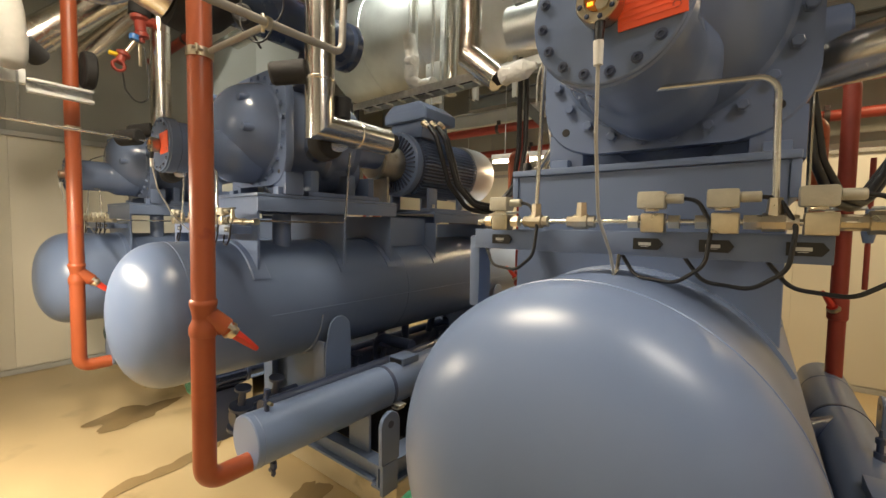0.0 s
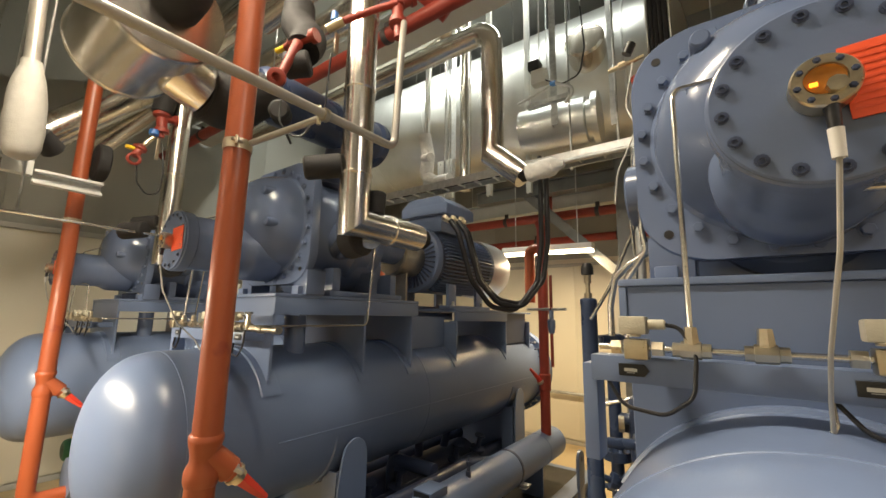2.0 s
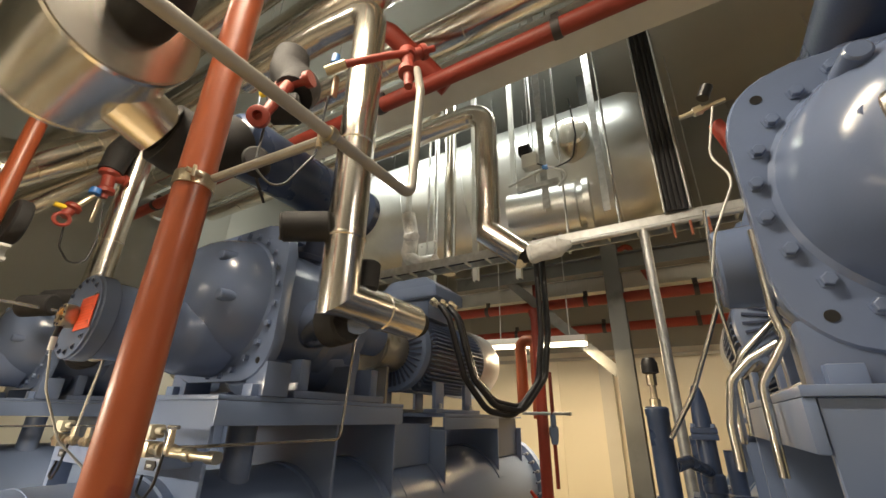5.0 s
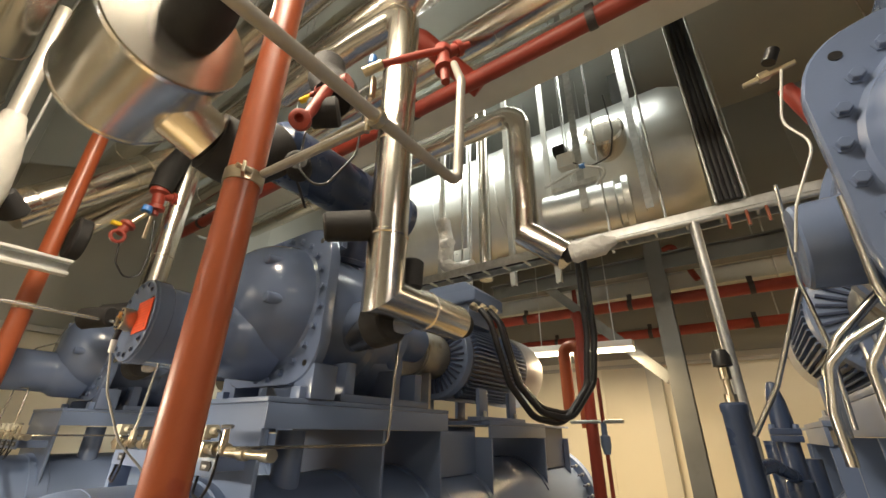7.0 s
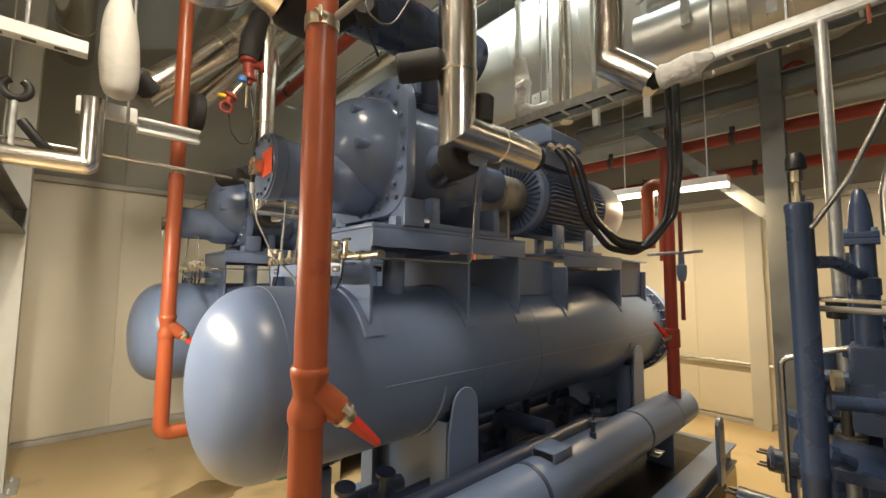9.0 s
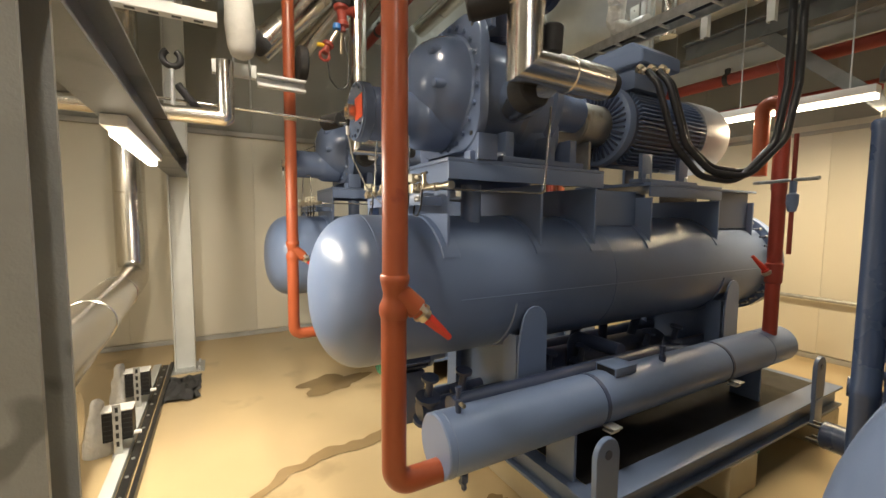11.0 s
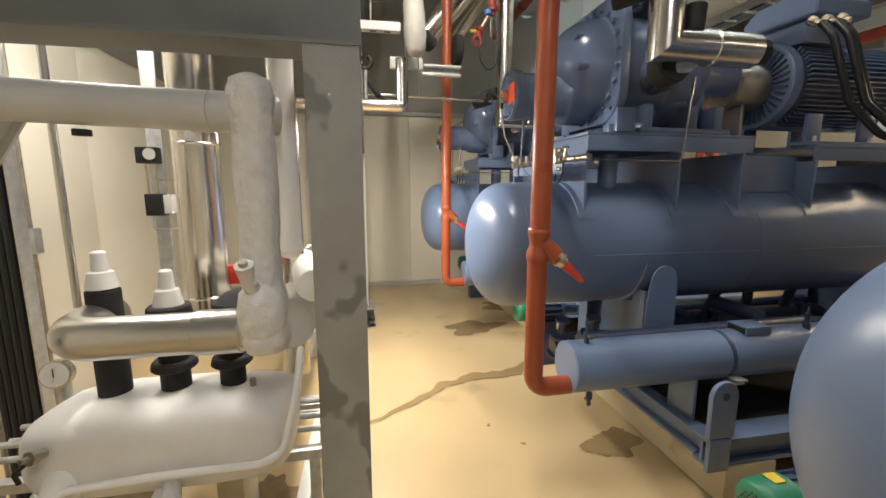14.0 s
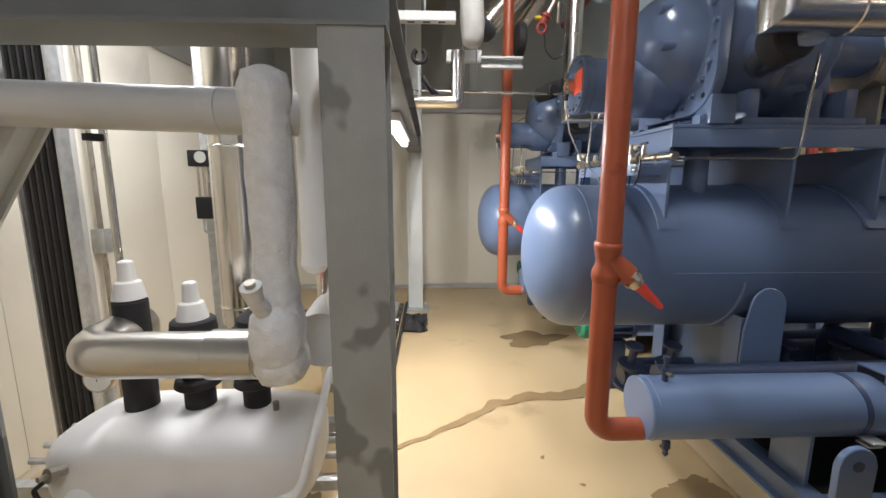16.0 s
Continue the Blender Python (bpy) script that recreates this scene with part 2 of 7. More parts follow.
def tube(bm, pts, r, bend=0.05, seg=14, steps=6, wobble=0.0):
    """A round bar or hose along a line, closed at both ends."""
    line = rounded(pts, bend, steps) if bend else [Vector(p) for p in pts]
    line = [p for i, p in enumerate(line) if i == 0 or (p - line[i - 1]).length > 1e-5]
    u = None
    rings = []
    for i, p in enumerate(line):
        w = (line[min(i + 1, len(line) - 1)] - line[max(i - 1, 0)]).normalized()
        u = frame_of(w)[0] if u is None else (u - w * u.dot(w)).normalized()
        v = w.cross(u)
        k = r * (1 + wobble * noise.noise(p * 14))
        if 0 < i < len(line) - 1:
            half = (line[i + 1] - p).angle(p - line[i - 1], 0) / 2
            k2 = k / max(0.5, math.cos(half))
        else:
            k2 = k
        rings.append([bm.verts.new(p + (u * math.cos(a) + v * math.sin(a)) * k2) for a in (2 * math.pi * n / seg for n in range(seg))])
    for p, q in zip(rings, rings[1:]):
        for i in range(seg):
            j = (i + 1) % seg
            bm.faces.new((p[i], p[j], q[j], q[i]))
    bm.faces.new(rings[0]), bm.faces.new(rings[-1])
    return bm


def slab(bm, outline, m, depth, bev=0.0):
    """A flat plate cut to an outline in its own plane (x, y), its thickness along z, set by the matrix m."""
    a = [bm.verts.new(m @ Vector((x, y, 0))) for x, y in outline]
    b = [bm.verts.new(m @ Vector((x, y, depth))) for x, y in outline]
    fs = [bm.faces.new(a), bm.faces.new(b)]
    for i in range(len(a)):
        j = (i + 1) % len(a)
        fs.append(bm.faces.new((a[i], a[j], b[j], b[i])))
    if bev:
        es = list({e for f in fs[:2] for e in f.edges})
        bmesh.ops.bevel(bm, geom=es, offset=bev, segments=1, affect="EDGES")
    return bm


def B():
    return bmesh.new()


def bolt_mesh(name, r, h, material):
    bm = B()
    lathe(bm, (0, 0, 0), (0, 0, 1), [(0, r * 1.35), (h * 0.18, r * 1.35), (h * 0.2, r), (h * 0.9, r), (h, r * 0.85)], 6)
    return finish(name, bm, material, 20)


def stud_mesh(name, r, h, material):
    bm = B()
    lathe(bm, (0, 0, 0), (0, 0, 1), [(0, r * 1.5), (h * 0.3, r * 1.5), (h * 0.32, r), (h, r), (h, r * 0.6), (h * 0.45, r * 0.55), (h * 0.45, 0)], 10)
    return finish(name, bm, material, 20)


BOLT_BLUE = bolt_mesh("bolt", 0.011, 0.016, BLUE_CAST)
BOLT_FLANGE = bolt_mesh("bolt", 0.0125, 0.014, BLUE_CAST)
BOLT_SMALL = bolt_mesh("bolt", 0.008, 0.012, BLUE_CAST)
STUD_BLUE = stud_mesh("socket_screw", 0.0062, 0.004, BLUE_DARK_SHADED)
STUD_LONG = bolt_mesh("stud", 0.0075, 0.085, BLUE_DARK_SHADED)
BOLT_ZINC = bolt_mesh("bolt", 0.010, 0.03, GALV)


def piece(name, mesh, at, axis, parent):
    """One of many alike pieces on a shared mesh."""
    ob = new(name, mesh)
    u, v, w = frame_of(axis)
    ob.matrix_basis = Matrix.Translation(Vector(at) - PLACE[parent.name]) @ Matrix((u, v, w)).transposed().to_4x4()
    ob.parent = parent
    return ob


def bolt_ring(mesh, origin, axis, r, n, parent, name="bolt", turn=0.0, arc=None):
    u, v, w = frame_of(axis)
    for i in range(n):
        a = turn + 2 * math.pi * i / n
        if arc and not arc[0] <= math.degrees(a) % 360 <= arc[1]:
            continue
        piece(name, mesh, Vector(origin) + (u * math.cos(a) + v * math.sin(a)) * r, w, parent)

# ---- structure ----
WEST, NORTH, SOUTH, EAST, TOP = -5.75, 5.45, -1.85, 2.6, 5.3
XZ = Matrix(((1, 0, 0, 0), (0, 0, 1, 0), (0, 1, 0, 0), (0, 0, 0, 1)))
YZ = Matrix(((0, 0, 1, 0), (1, 0, 0, 0), (0, 1, 0, 0), (0, 0, 0, 1)))

single("floor", box(B(), (WEST - 0.2, SOUTH - 0.2, -0.15), (EAST + 0.2, NORTH + 0.2, 0)), FLOOR, "ochre epoxy floor with damp patches", "floor", kind="structure")
single("ceiling", box(B(), (WEST - 0.2, SOUTH - 0.2, TOP), (EAST + 0.2, NORTH + 0.2, TOP + 0.15)), CEIL, "grey panelled ceiling above the pipework", "ceiling", kind="structure")


def panel_wall(name, lo, hi, along, face, label):
    """A wall of upright sandwich panels with narrow joints, on a solid core."""
    w = single(name, box(B(), lo, hi), WALL, label, "wall", kind="structure")
    a, b = lo[along], hi[along]
    n = max(1, round((b - a) / 1.15))
    step = (b - a) / n
    me = {}
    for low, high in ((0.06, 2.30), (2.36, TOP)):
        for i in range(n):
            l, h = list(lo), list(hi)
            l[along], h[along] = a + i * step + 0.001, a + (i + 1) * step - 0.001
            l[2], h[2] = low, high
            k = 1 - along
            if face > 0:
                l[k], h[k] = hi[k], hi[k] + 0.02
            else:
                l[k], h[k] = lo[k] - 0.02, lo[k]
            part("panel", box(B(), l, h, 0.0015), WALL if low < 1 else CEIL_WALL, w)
    return w


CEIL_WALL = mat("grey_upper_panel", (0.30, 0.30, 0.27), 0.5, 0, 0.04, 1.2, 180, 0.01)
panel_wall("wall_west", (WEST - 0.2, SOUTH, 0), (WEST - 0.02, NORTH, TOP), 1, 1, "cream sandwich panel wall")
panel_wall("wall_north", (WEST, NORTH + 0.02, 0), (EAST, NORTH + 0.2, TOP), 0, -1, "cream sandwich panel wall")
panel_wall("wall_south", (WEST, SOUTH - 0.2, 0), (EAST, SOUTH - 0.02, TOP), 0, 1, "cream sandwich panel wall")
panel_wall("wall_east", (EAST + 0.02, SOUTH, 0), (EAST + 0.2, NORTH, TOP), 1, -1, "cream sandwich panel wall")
for nm, lo, hi in (("trim_west", (WEST, SOUTH + 0.03, 2.305), (WEST + 0.035, NORTH - 0.03, 2.355)), ("trim_north", (WEST + 0.04, NORTH - 0.03, 2.255), (EAST, NORTH - 0.001, 2.295)), ("baseboard", (WEST, SOUTH + 0.03, 0), (WEST + 0.012, NORTH, 0.05)), ("baseboard", (WEST + 0.02, NORTH - 0.012, 0), (EAST, NORTH - 0.001, 0.05))):
    single(nm, box(B(), lo, hi, 0.004), TRIM, "grey metal wall trim", "trim", kind="structure")


single("wall_corner_trim", box(B(), (-1.68, NORTH - 0.09, 0.0), (-1.535, NORTH - 0.0015, 2.25), 0.004), TRIM_PALE, "pale grey folded corner panel on the rear wall", "trim", kind="structure")


def blotch(at, rx, ry, seed, material=WET, turn=0.0, z=0.004, rough=0.6):
    """A thin irregular film on the floor."""
    bm = B()
    c = bm.verts.new((at[0], at[1], z))
    ring = []
    for i in range(56):
        a = 2 * math.pi * i / 56
        k = 1 + rough * noise.noise(Vector((math.cos(a) * 1.7 + seed, math.sin(a) * 1.7, seed * 1.3))) + 0.18 * noise.noise(Vector((math.cos(a) * 6 + seed, math.sin(a) * 6, seed)))
        x, y = rx * k * math.cos(a), ry * k * math.sin(a)
        ring.append(bm.verts.new((at[0] + x * math.cos(turn) - y * math.sin(turn), at[1] + x * math.sin(turn) + y * math.cos(turn), z)))
    for i in range(56):
        bm.faces.new((c, ring[i], ring[(i + 1) % 56]))
    return bm


def trickle(pts, w, seed, z=0.0045):
    """A long thin film along a line, uneven in width."""
    bm = B()
    line = rounded(pts, 0.3, 8)
    dense = []
    for a, b in zip(line, line[1:]):
        n = max(1, int((b - a).length / 0.03))
        dense += [a.lerp(b, i / n) for i in range(n)]
    dense.append(line[-1])
    prev = None
    for i, p in enumerate(dense):
        d = (dense[min(i + 1, len(dense) - 1)] - dense[max(i - 1, 0)]).normalized()
        s = Vector((-d.y, d.x, 0))
        f = i / len(dense)
        k = w * (0.25 + 0.9 * f) * (1 + 1.1 * noise.noise(Vector((p.x * 9, p.y * 9, seed))))
        k2 = w * (0.25 + 0.9 * f) * (1 + 1.1 * noise.noise(Vector((p.x * 9, p.y * 9, seed + 7))))
        q = (bm.verts.new((p.x + s.x * k, p.y + s.y * k, z)), bm.verts.new((p.x - s.x * k2, p.y - s.y * k2, z)))
        if prev:
            bm.faces.new((prev[0], prev[1], q[1], q[0]))
        prev = q
    return bm


for at, rx, ry, sd, tn in (((-3.88, 1.02), 0.17, 0.27, 2.0, 0.25), ((-1.98, 1.27), 0.11, 0.15, 5.0, 0.2), ((-4.6, 1.6), 0.2, 0.35, 8.0, 0.2)):
    single("puddle", blotch(at, rx, ry, sd, WET, tn), WET, "dark damp patch on the epoxy floor", "puddle", "damp patches")
single("puddle", trickle([(-2.34, -0.12, 0), (-2.54, 0.20, 0), (-2.78, 0.51, 0), (-2.87, 0.72, 0), (-2.84, 0.92, 0), (-2.95, 1.16, 0), (-3.0, 1.3, 0)], 0.060, 3.0), WET, "long trickle of water across the epoxy floor", "puddle", "damp patches")
for at, sd in (((-2.25, 0.66), 1.0), ((-2.05, 0.80), 9.0)):
    single("dirt_speck", blotch(at, 0.010, 0.015, sd, DIRT, sd), DIRT, "small brown dirt mark on the floor", "dirt", "dirt marks")


def plinth(cx):
    t = thing("plinth", (cx, 1.4, 0), "low cream painted concrete plinth blocks under the compressor skid", "plinth", "plinths")
    for y0, y1, x1 in ((1.49, 1.755, 0.832), (2.36, 2.63, 0.832), (3.42, 3.70, 0.832)):
        part("block", box(B(), (cx - 0.66, y0, 0), (cx + x1, y1, 0.1885), 0.010), PAD, t)
    return t


plinths = [plinth(c) for c in (-0.33, -2.31, -4.28)]

# ---- the compressor set: built once, then copied to the other two places ----
C = -2.31
SHIFTS = (1.98, -1.96)
VZ, VR, VY, VH = 1.067, 0.344, 0.545, 0.208
SET = []


def vessel():
    t = thing("separator_vessel", (C, 1.5, 0.125), "long blue-grey oil separator vessel on two saddles carrying the machine deck", "pressure vessel", "separator vessels")
    head = [(VH * (1 - math.cos(a) ** 0.86), VR * math.sin(a) ** 0.86) for a in (math.pi / 2 * i / 16 for i in range(17))]
    bm = lathe(B(), (C, VY, VZ), (0, 1, 0), head + [(3.30, VR)], 72)
    shell = part("shell", bm, BLUE, t)
    bm = lathe(B(), (C, VY + 3.30, VZ), (0, 1, 0), [(0, VR), (0, VR + 0.055), (0.045, VR + 0.055), (0.045, VR + 0.048), (0.085, VR + 0.055), (0.085, VR + 0.02), (0.12, VR - 0.05), (0.16, VR - 0.2), (0.17, 0)], 56)
    part("end_flange", bm, BLUE, t)
    bolt_ring(BOLT_ZINC, (C, VY + 3.299, VZ), (0, -1, 0), VR + 0.032, 32, t)
    bolt_ring(STUD_LONG, (C, VY + 3.27, VZ), (0, -1, 0), VR + 0.032, 32, t, "stud", 0.0)
    # raised weld seams
    for y in (VY + VH + 0.003, 2.1):
        bm = lathe(B(), (C, y, VZ), (0, 1, 0), [(-0.006, VR - 0.002), (-0.003, VR + 0.0016), (0.003, VR + 0.0016), (0.006, VR - 0.002)], 72)
        part("weld_seam", bm, BLUE, t)
    bm = tube(B(), [(C + VR * 0.985, 1.1, VZ - 0.02), (C + VR * 0.985, 3.7, VZ - 0.02)], 0.006, 0, 8)
    part("weld_seam", bm, BLUE, t)
    # ribs that carry the deck, cut to the shell
    def rib(y, top, half, th=0.014, low=None):
        bm = B()
        pts = [(-half, top), (half, top)]
        a0 = math.asin(min(0.99, half / (VR + 0.002)))
        n = 16
        for i in range(n + 1):
            a = a0 - 2 * a0 * i / n
            pts.append(((VR + 0.002) * math.sin(a), VZ + (VR + 0.002) * math.cos(a)))
        m = Matrix.Translation((C, y, 0)) @ XZ
        return slab(bm, pts, m, th, 0.002)
    part("front_rib", rib(1.062, 1.6395, 0.2835), BLUE, t, "pale front plate cut to the curve of the shell")
    for y in (1.585, 1.97, 2.45, 3.19, 3.70):
        part("rib", rib(y, 1.565 if y < 2.2 else 1.53, 0.29 if y < 3.5 else 0.27), BLUE, t)
    # doubler pads on the shell under the ribs
    for y in (1.03, 1.55, 1.93, 2.41, 3.15):
        bm = B()
        rings = []
        for k in range(25):
            a = radians(-62 + 124 * k / 24)
            rings.append([bm.verts.new((C + r * math.sin(a), yy, VZ + r * math.cos(a))) for yy, r in ((y, VR), (y + 0.004, VR + 0.007), (y + 0.085, VR + 0.007), (y + 0.09, VR))])
        for p, q in zip(rings, rings[1:]):
            for i in range(3):
                bm.faces.new((p[i], p[i + 1], q[i + 1], q[i]))
        part("doubler_pad", bm, BLUE, t)
    # decks
    bm = box(B(), (C - 0.30, 1.055, 1.64), (C + 0.30, 2.02, 1.656), 0.003)
    part("deck", bm, BLUE, t, "thick steel deck plate with a deep edge")
    for x in (C - 0.30, C + 0.284):
        part("edge_plate", box(B(), (x, 1.058, 1.566), (x + 0.016, 2.017, 1.639), 0.002), BLUE, t)
    bm = box(B(), (C - 0.29, 2.44, 1.60), (C + 0.29, 3.22, 1.622), 0.003)
    part("motor_deck", bm, BLUE, t)
    for x in (C - 0.29, C + 0.276):
        part("edge_plate", box(B(), (x, 2.442, 1.535), (x + 0.014, 3.218, 1.599), 0.002), BLUE, t)
    bm = box(B(), (C - 0.27, 3.24, 1.60), (C + 0.27, 3.74, 1.614), 0.003)
    part("rear_deck", bm, BLUE, t)
    for x in (C + 0.18, C - 0.19):
        bm = slab(B(), [(1.99, 1.565), (2.44, 1.565), (2.44, 1.36), (1.99, 1.36)], Matrix.Translation((x, 0, 0)) @ YZ, 0.012, 0.002)
        part("side_web", bm, BLUE, t)
        # rear web in the darkened blue, its shade is in the colour
        bm = slab(B(), [(3.20, 1.60), (3.70, 1.60), (3.70, 1.34), (3.20, 1.34)], Matrix.Translation((x + 0.04, 0, 0)) @ YZ, 0.012, 0.002)
        part("side_web", bm, BLUE_DARK_SHADED, t)
    part("nozzle", cyl(B(), (C + 0.10, 1.30, VZ + 0.30), (C + 0.10, 1.30, 1.56), 0.05, seg=32), BLUE, t, "stub nozzle under the deck")
    # saddles
    for y in (1.42, 3.22):
        bm = B()
        pts = [(-0.34, 0.36), (0.34, 0.36)]
        a0 = radians(66)
        for i in range(21):
            a = a0 - 2 * a0 * i / 20
            pts.append(((VR + 0.004) * math.sin(a), VZ - (VR + 0.004) * math.cos(a)))
        slab(bm, pts, Matrix.Translation((C, y + 0.09, 0)) @ XZ, 0.016, 0.002)
        part("saddle", bm, BLUE, t)
        for sx in (-1, 1):
            x = C + sx * 0.275
            bm = slab(B(), [(x - 0.05, y), (x + 0.05, y), (x + 0.05, y + 0.19), (x - 0.05, y + 0.19), (x - 0.05, y + 0.178), (x + sx * 0.0 + 0.038, y + 0.178), (x + 0.038, y + 0.012), (x - 0.05, y + 0.012)] if sx > 0 else [(x - 0.05, y), (x + 0.05, y), (x + 0.05, y + 0.012), (x - 0.038, y + 0.012), (x - 0.038, y + 0.178), (x + 0.05, y + 0.178), (x + 0.05, y + 0.19), (x - 0.05, y + 0.19)], Matrix.Translation((0, 0, 0.312)), 0.53)
            part("saddle_leg", bm, BLUE, t)
        bm = B()
        rings = []
        for k in range(29):
            a = radians(-80 + 160 * k / 28)
            rings.append([bm.verts.new((C + r * math.sin(a), yy, VZ - r * math.cos(a))) for yy, r in ((y - 0.02, VR), (y - 0.016, VR + 0.008), (y + 0.21, VR + 0.008), (y + 0.214, VR))])
        for p, q in zip(rings, rings[1:]):
            for i in range(3):
                bm.faces.new((p[i], p[i + 1], q[i + 1], q[i]))
        part("saddle_wrap", bm, BLUE, t)
        top = [(y + 0.085 + 0.075 * math.cos(a), 0.905 + 0.08 * math.sin(a)) for a in (math.pi * k / 10 for k in range(11))]
        cheek = slab(B(), [(y - 0.02, 0.36), (y + 0.165, 0.36)] + top + [(y - 0.01, 0.80)], Matrix.Translation((C + 0.346, 0, 0)) @ YZ, 0.012, 0.002)
        part("saddle_cheek", cheek, BLUE, t, "steel cheek plate with a rounded top")
    # base skid
    for x in (C - 0.42, C + 0.74):
        bm = box(B(), (x - 0.035, 1.40, 0.301), (x + 0.085, 3.75, 0.316), 0.002)
        box(bm, (x + 0.036, 1.401, 0.204), (x + 0.05, 3.749, 0.302), 0.0)
        box(bm, (x, 1.40, 0.19), (x + 0.085, 3.75, 0.2045), 0.002)
        part("skid_rail", bm, BLUE, t)
    for y in (1.41, 2.3, 3.3, 3.66):
        bm = box(B(), (C - 0.335, y, 0.30), (C + 0.738, y + 0.075, 0.311), 0.002)
        box(bm, (C - 0.335, y + 0.03, 0.215), (C + 0.738, y + 0.042, 0.2995), 0.002)
        box(bm, (C - 0.335, y, 0.20), (C + 0.738, y + 0.075, 0.2145), 0.002)
        part("cross_member", bm, BLUE, t)
    # added black sheet that paints the shade between the rails
    part("drip_tray", box(B(), (C - 0.334, 1.487, 0.3120), (C + 0.704, 3.655, 0.3155)), SHADE_BLACK, t, "black sheet standing in for the deep shade between the skid rails")
    for y in (1.365, 3.24):
        pts = [(-0.062, 0.0), (0.062, 0.0), (0.062, 0.19)] + [(0.062 * math.cos(a), 0.19 + 0.062 * math.sin(a)) for a in (math.pi * i / 12 for i in range(1, 12))] + [(-0.062, 0.19)]
        bm = slab(B(), pts, Matrix.Translation((C + 0.828, y + 0.062, 0.345)) @ YZ, 0.022, 0.003)
        lug = part("lifting_lug", bm, BLUE, t)
        part("lug_hole", cyl(B(), (C + 0.826, y + 0.062, 0.535), (C + 0.852, y + 0.062, 0.535), 0.018, seg=20), BLUE_DARK_SHADED, lug)
        part("lug_post", box(B(), (C + 0.828, y + 0.01, 0.19), (C + 0.85, y + 0.114, 0.344), 0.003), BLUE, t)
    for x, y in ((C + 0.60, 3.0), (C - 0.38, 3.0)):
        bm = lathe(B(), (x, y, 0.0), (0, 0, 1), [(0, 0.085), (0.15, 0.085), (0.16, 0.075), (0.161, 0.03), (0.189, 0.03)], 28)
        part("foot", bm, GREEN, t, "green rubber machine foot")
    return t


def compressor():
    X, z = C + 0.030, 2.007
    t = thing("screw_compressor", (X, 1.5, 1.656), "blue-grey cast screw compressor bolted to the deck", "compressor", "screw compressors")
    cz = 1.86
    bm = lathe(B(), (X, 0.745, cz), (0, 1, 0), [(0, 0.123), (0.004, 0.127), (0.042, 0.127), (0.046, 0.123), (0.047, 0.116), (0.24, 0.116), (0.26, 0.122), (0.28, 0.134), (0.30, 0.14), (0.42, 0.14)], 56)
    part("slide_cylinder", bm, BLUE_CAST, t)
    cover = part("end_cover", lathe(B(), (X, 0.7449, cz), (0, -1, 0), [(0, 0.124), (0.006, 0.124), (0.008, 0.121)], 56), BLUE_CAST, t)
    bolt_ring(STUD_BLUE, (X, 0.736, cz), (0, -1, 0), 0.107, 16, cover, "socket_screw", 0.1)
    # dished end bell with cast lobes, on a square bearing flange with rounded corners
    bm = lathe(B(), (X, 0.985, z), (0, 1, 0), [(0, 0.09), (0.012, 0.130), (0.035, 0.170), (0.065, 0.200), (0.10, 0.222), (0.14, 0.238), (0.175, 0.247), (0.195, 0.252), (0.204, 0.262)], 72)
    part("end_bell", bm, BLUE_CAST, t)
    for dx, dz in ((0.15, 0.12), (-0.13, 0.16), (0.19, -0.03)):
        part("plug", cyl(B(), (X + dx, 1.024, z + dz), (X + dx, 1.09, z + dz), 0.020, 0.026, 20, 0.004), BLUE_CAST, t)
    for k in range(24):
        a = 0.13 + 2 * math.pi * k / 24
        piece("bolt", BOLT_FLANGE, (X + 0.281 * math.cos(a), 1.1895, z + 0.281 * math.sin(a)), (0, -1, 0), t)
    for dx, dz, y in ((0.16, 0.05, 1.035), (0.16, -0.01, 1.03), (0.10, -0.19, 1.08), (-0.05, -0.235, 1.11), (0.03, -0.228, 1.10), (-0.15, 0.04, 1.02), (-0.15, -0.01, 1.02), (-0.13, -0.08, 1.02)):
        part("tapped_hole", cyl(B(), (X + dx, y - 0.004, z + dz), (X + dx, 1.19, z + dz), 0.0085, seg=12), BLACK, t)
        part("hole_rim", lathe(B(), (X + dx, y - 0.003, z + dz), (0, 1, 0), [(0, 0.0088), (0, 0.0135), (0.004, 0.016), (0.12, 0.016)], 14), BLUE_CAST, t)
    h, rr = 0.300, 0.14
    pts = []
    for sx, sy, a0 in ((1, -1, -90), (1, 1, 0), (-1, 1, 90), (-1, -1, 180)):
        for k in range(9):
            a = radians(a0 + 11.25 * k)
            pts.append((sx * (h - rr) + rr * math.cos(a), sy * (h - rr) + rr * math.sin(a)))
    part("bearing_flange", slab(B(), pts, Matrix.Translation((X, 1.190, z)) @ XZ, 0.045, 0.005), BLUE_CAST, t)
    for sx in (-1, 1):
        for dz in (0.233, -0.233):
            part("tapped_hole", cyl(B(), (X + sx * 0.235, 1.1885, z + dz), (X + sx * 0.235, 1.21, z + dz), 0.011, seg=14), BLACK, t)
        part("lifting_ear", slab(B(), [(-0.05, 0), (0.05, 0), (0.045, 0.07), (0.02, 0.10), (-0.02, 0.10), (-0.045, 0.07)], Matrix.Translation((X + sx * 0.17, 1.30, z + 0.255)) @ XZ, 0.03, 0.004), BLUE_CAST, t)
        part("flange_foot", box(B(), (X + sx * 0.235 - 0.05, 1.195, 1.6562), (X + sx * 0.235 + 0.05, 1.30, z - 0.235), 0.006), BLUE_CAST, t)
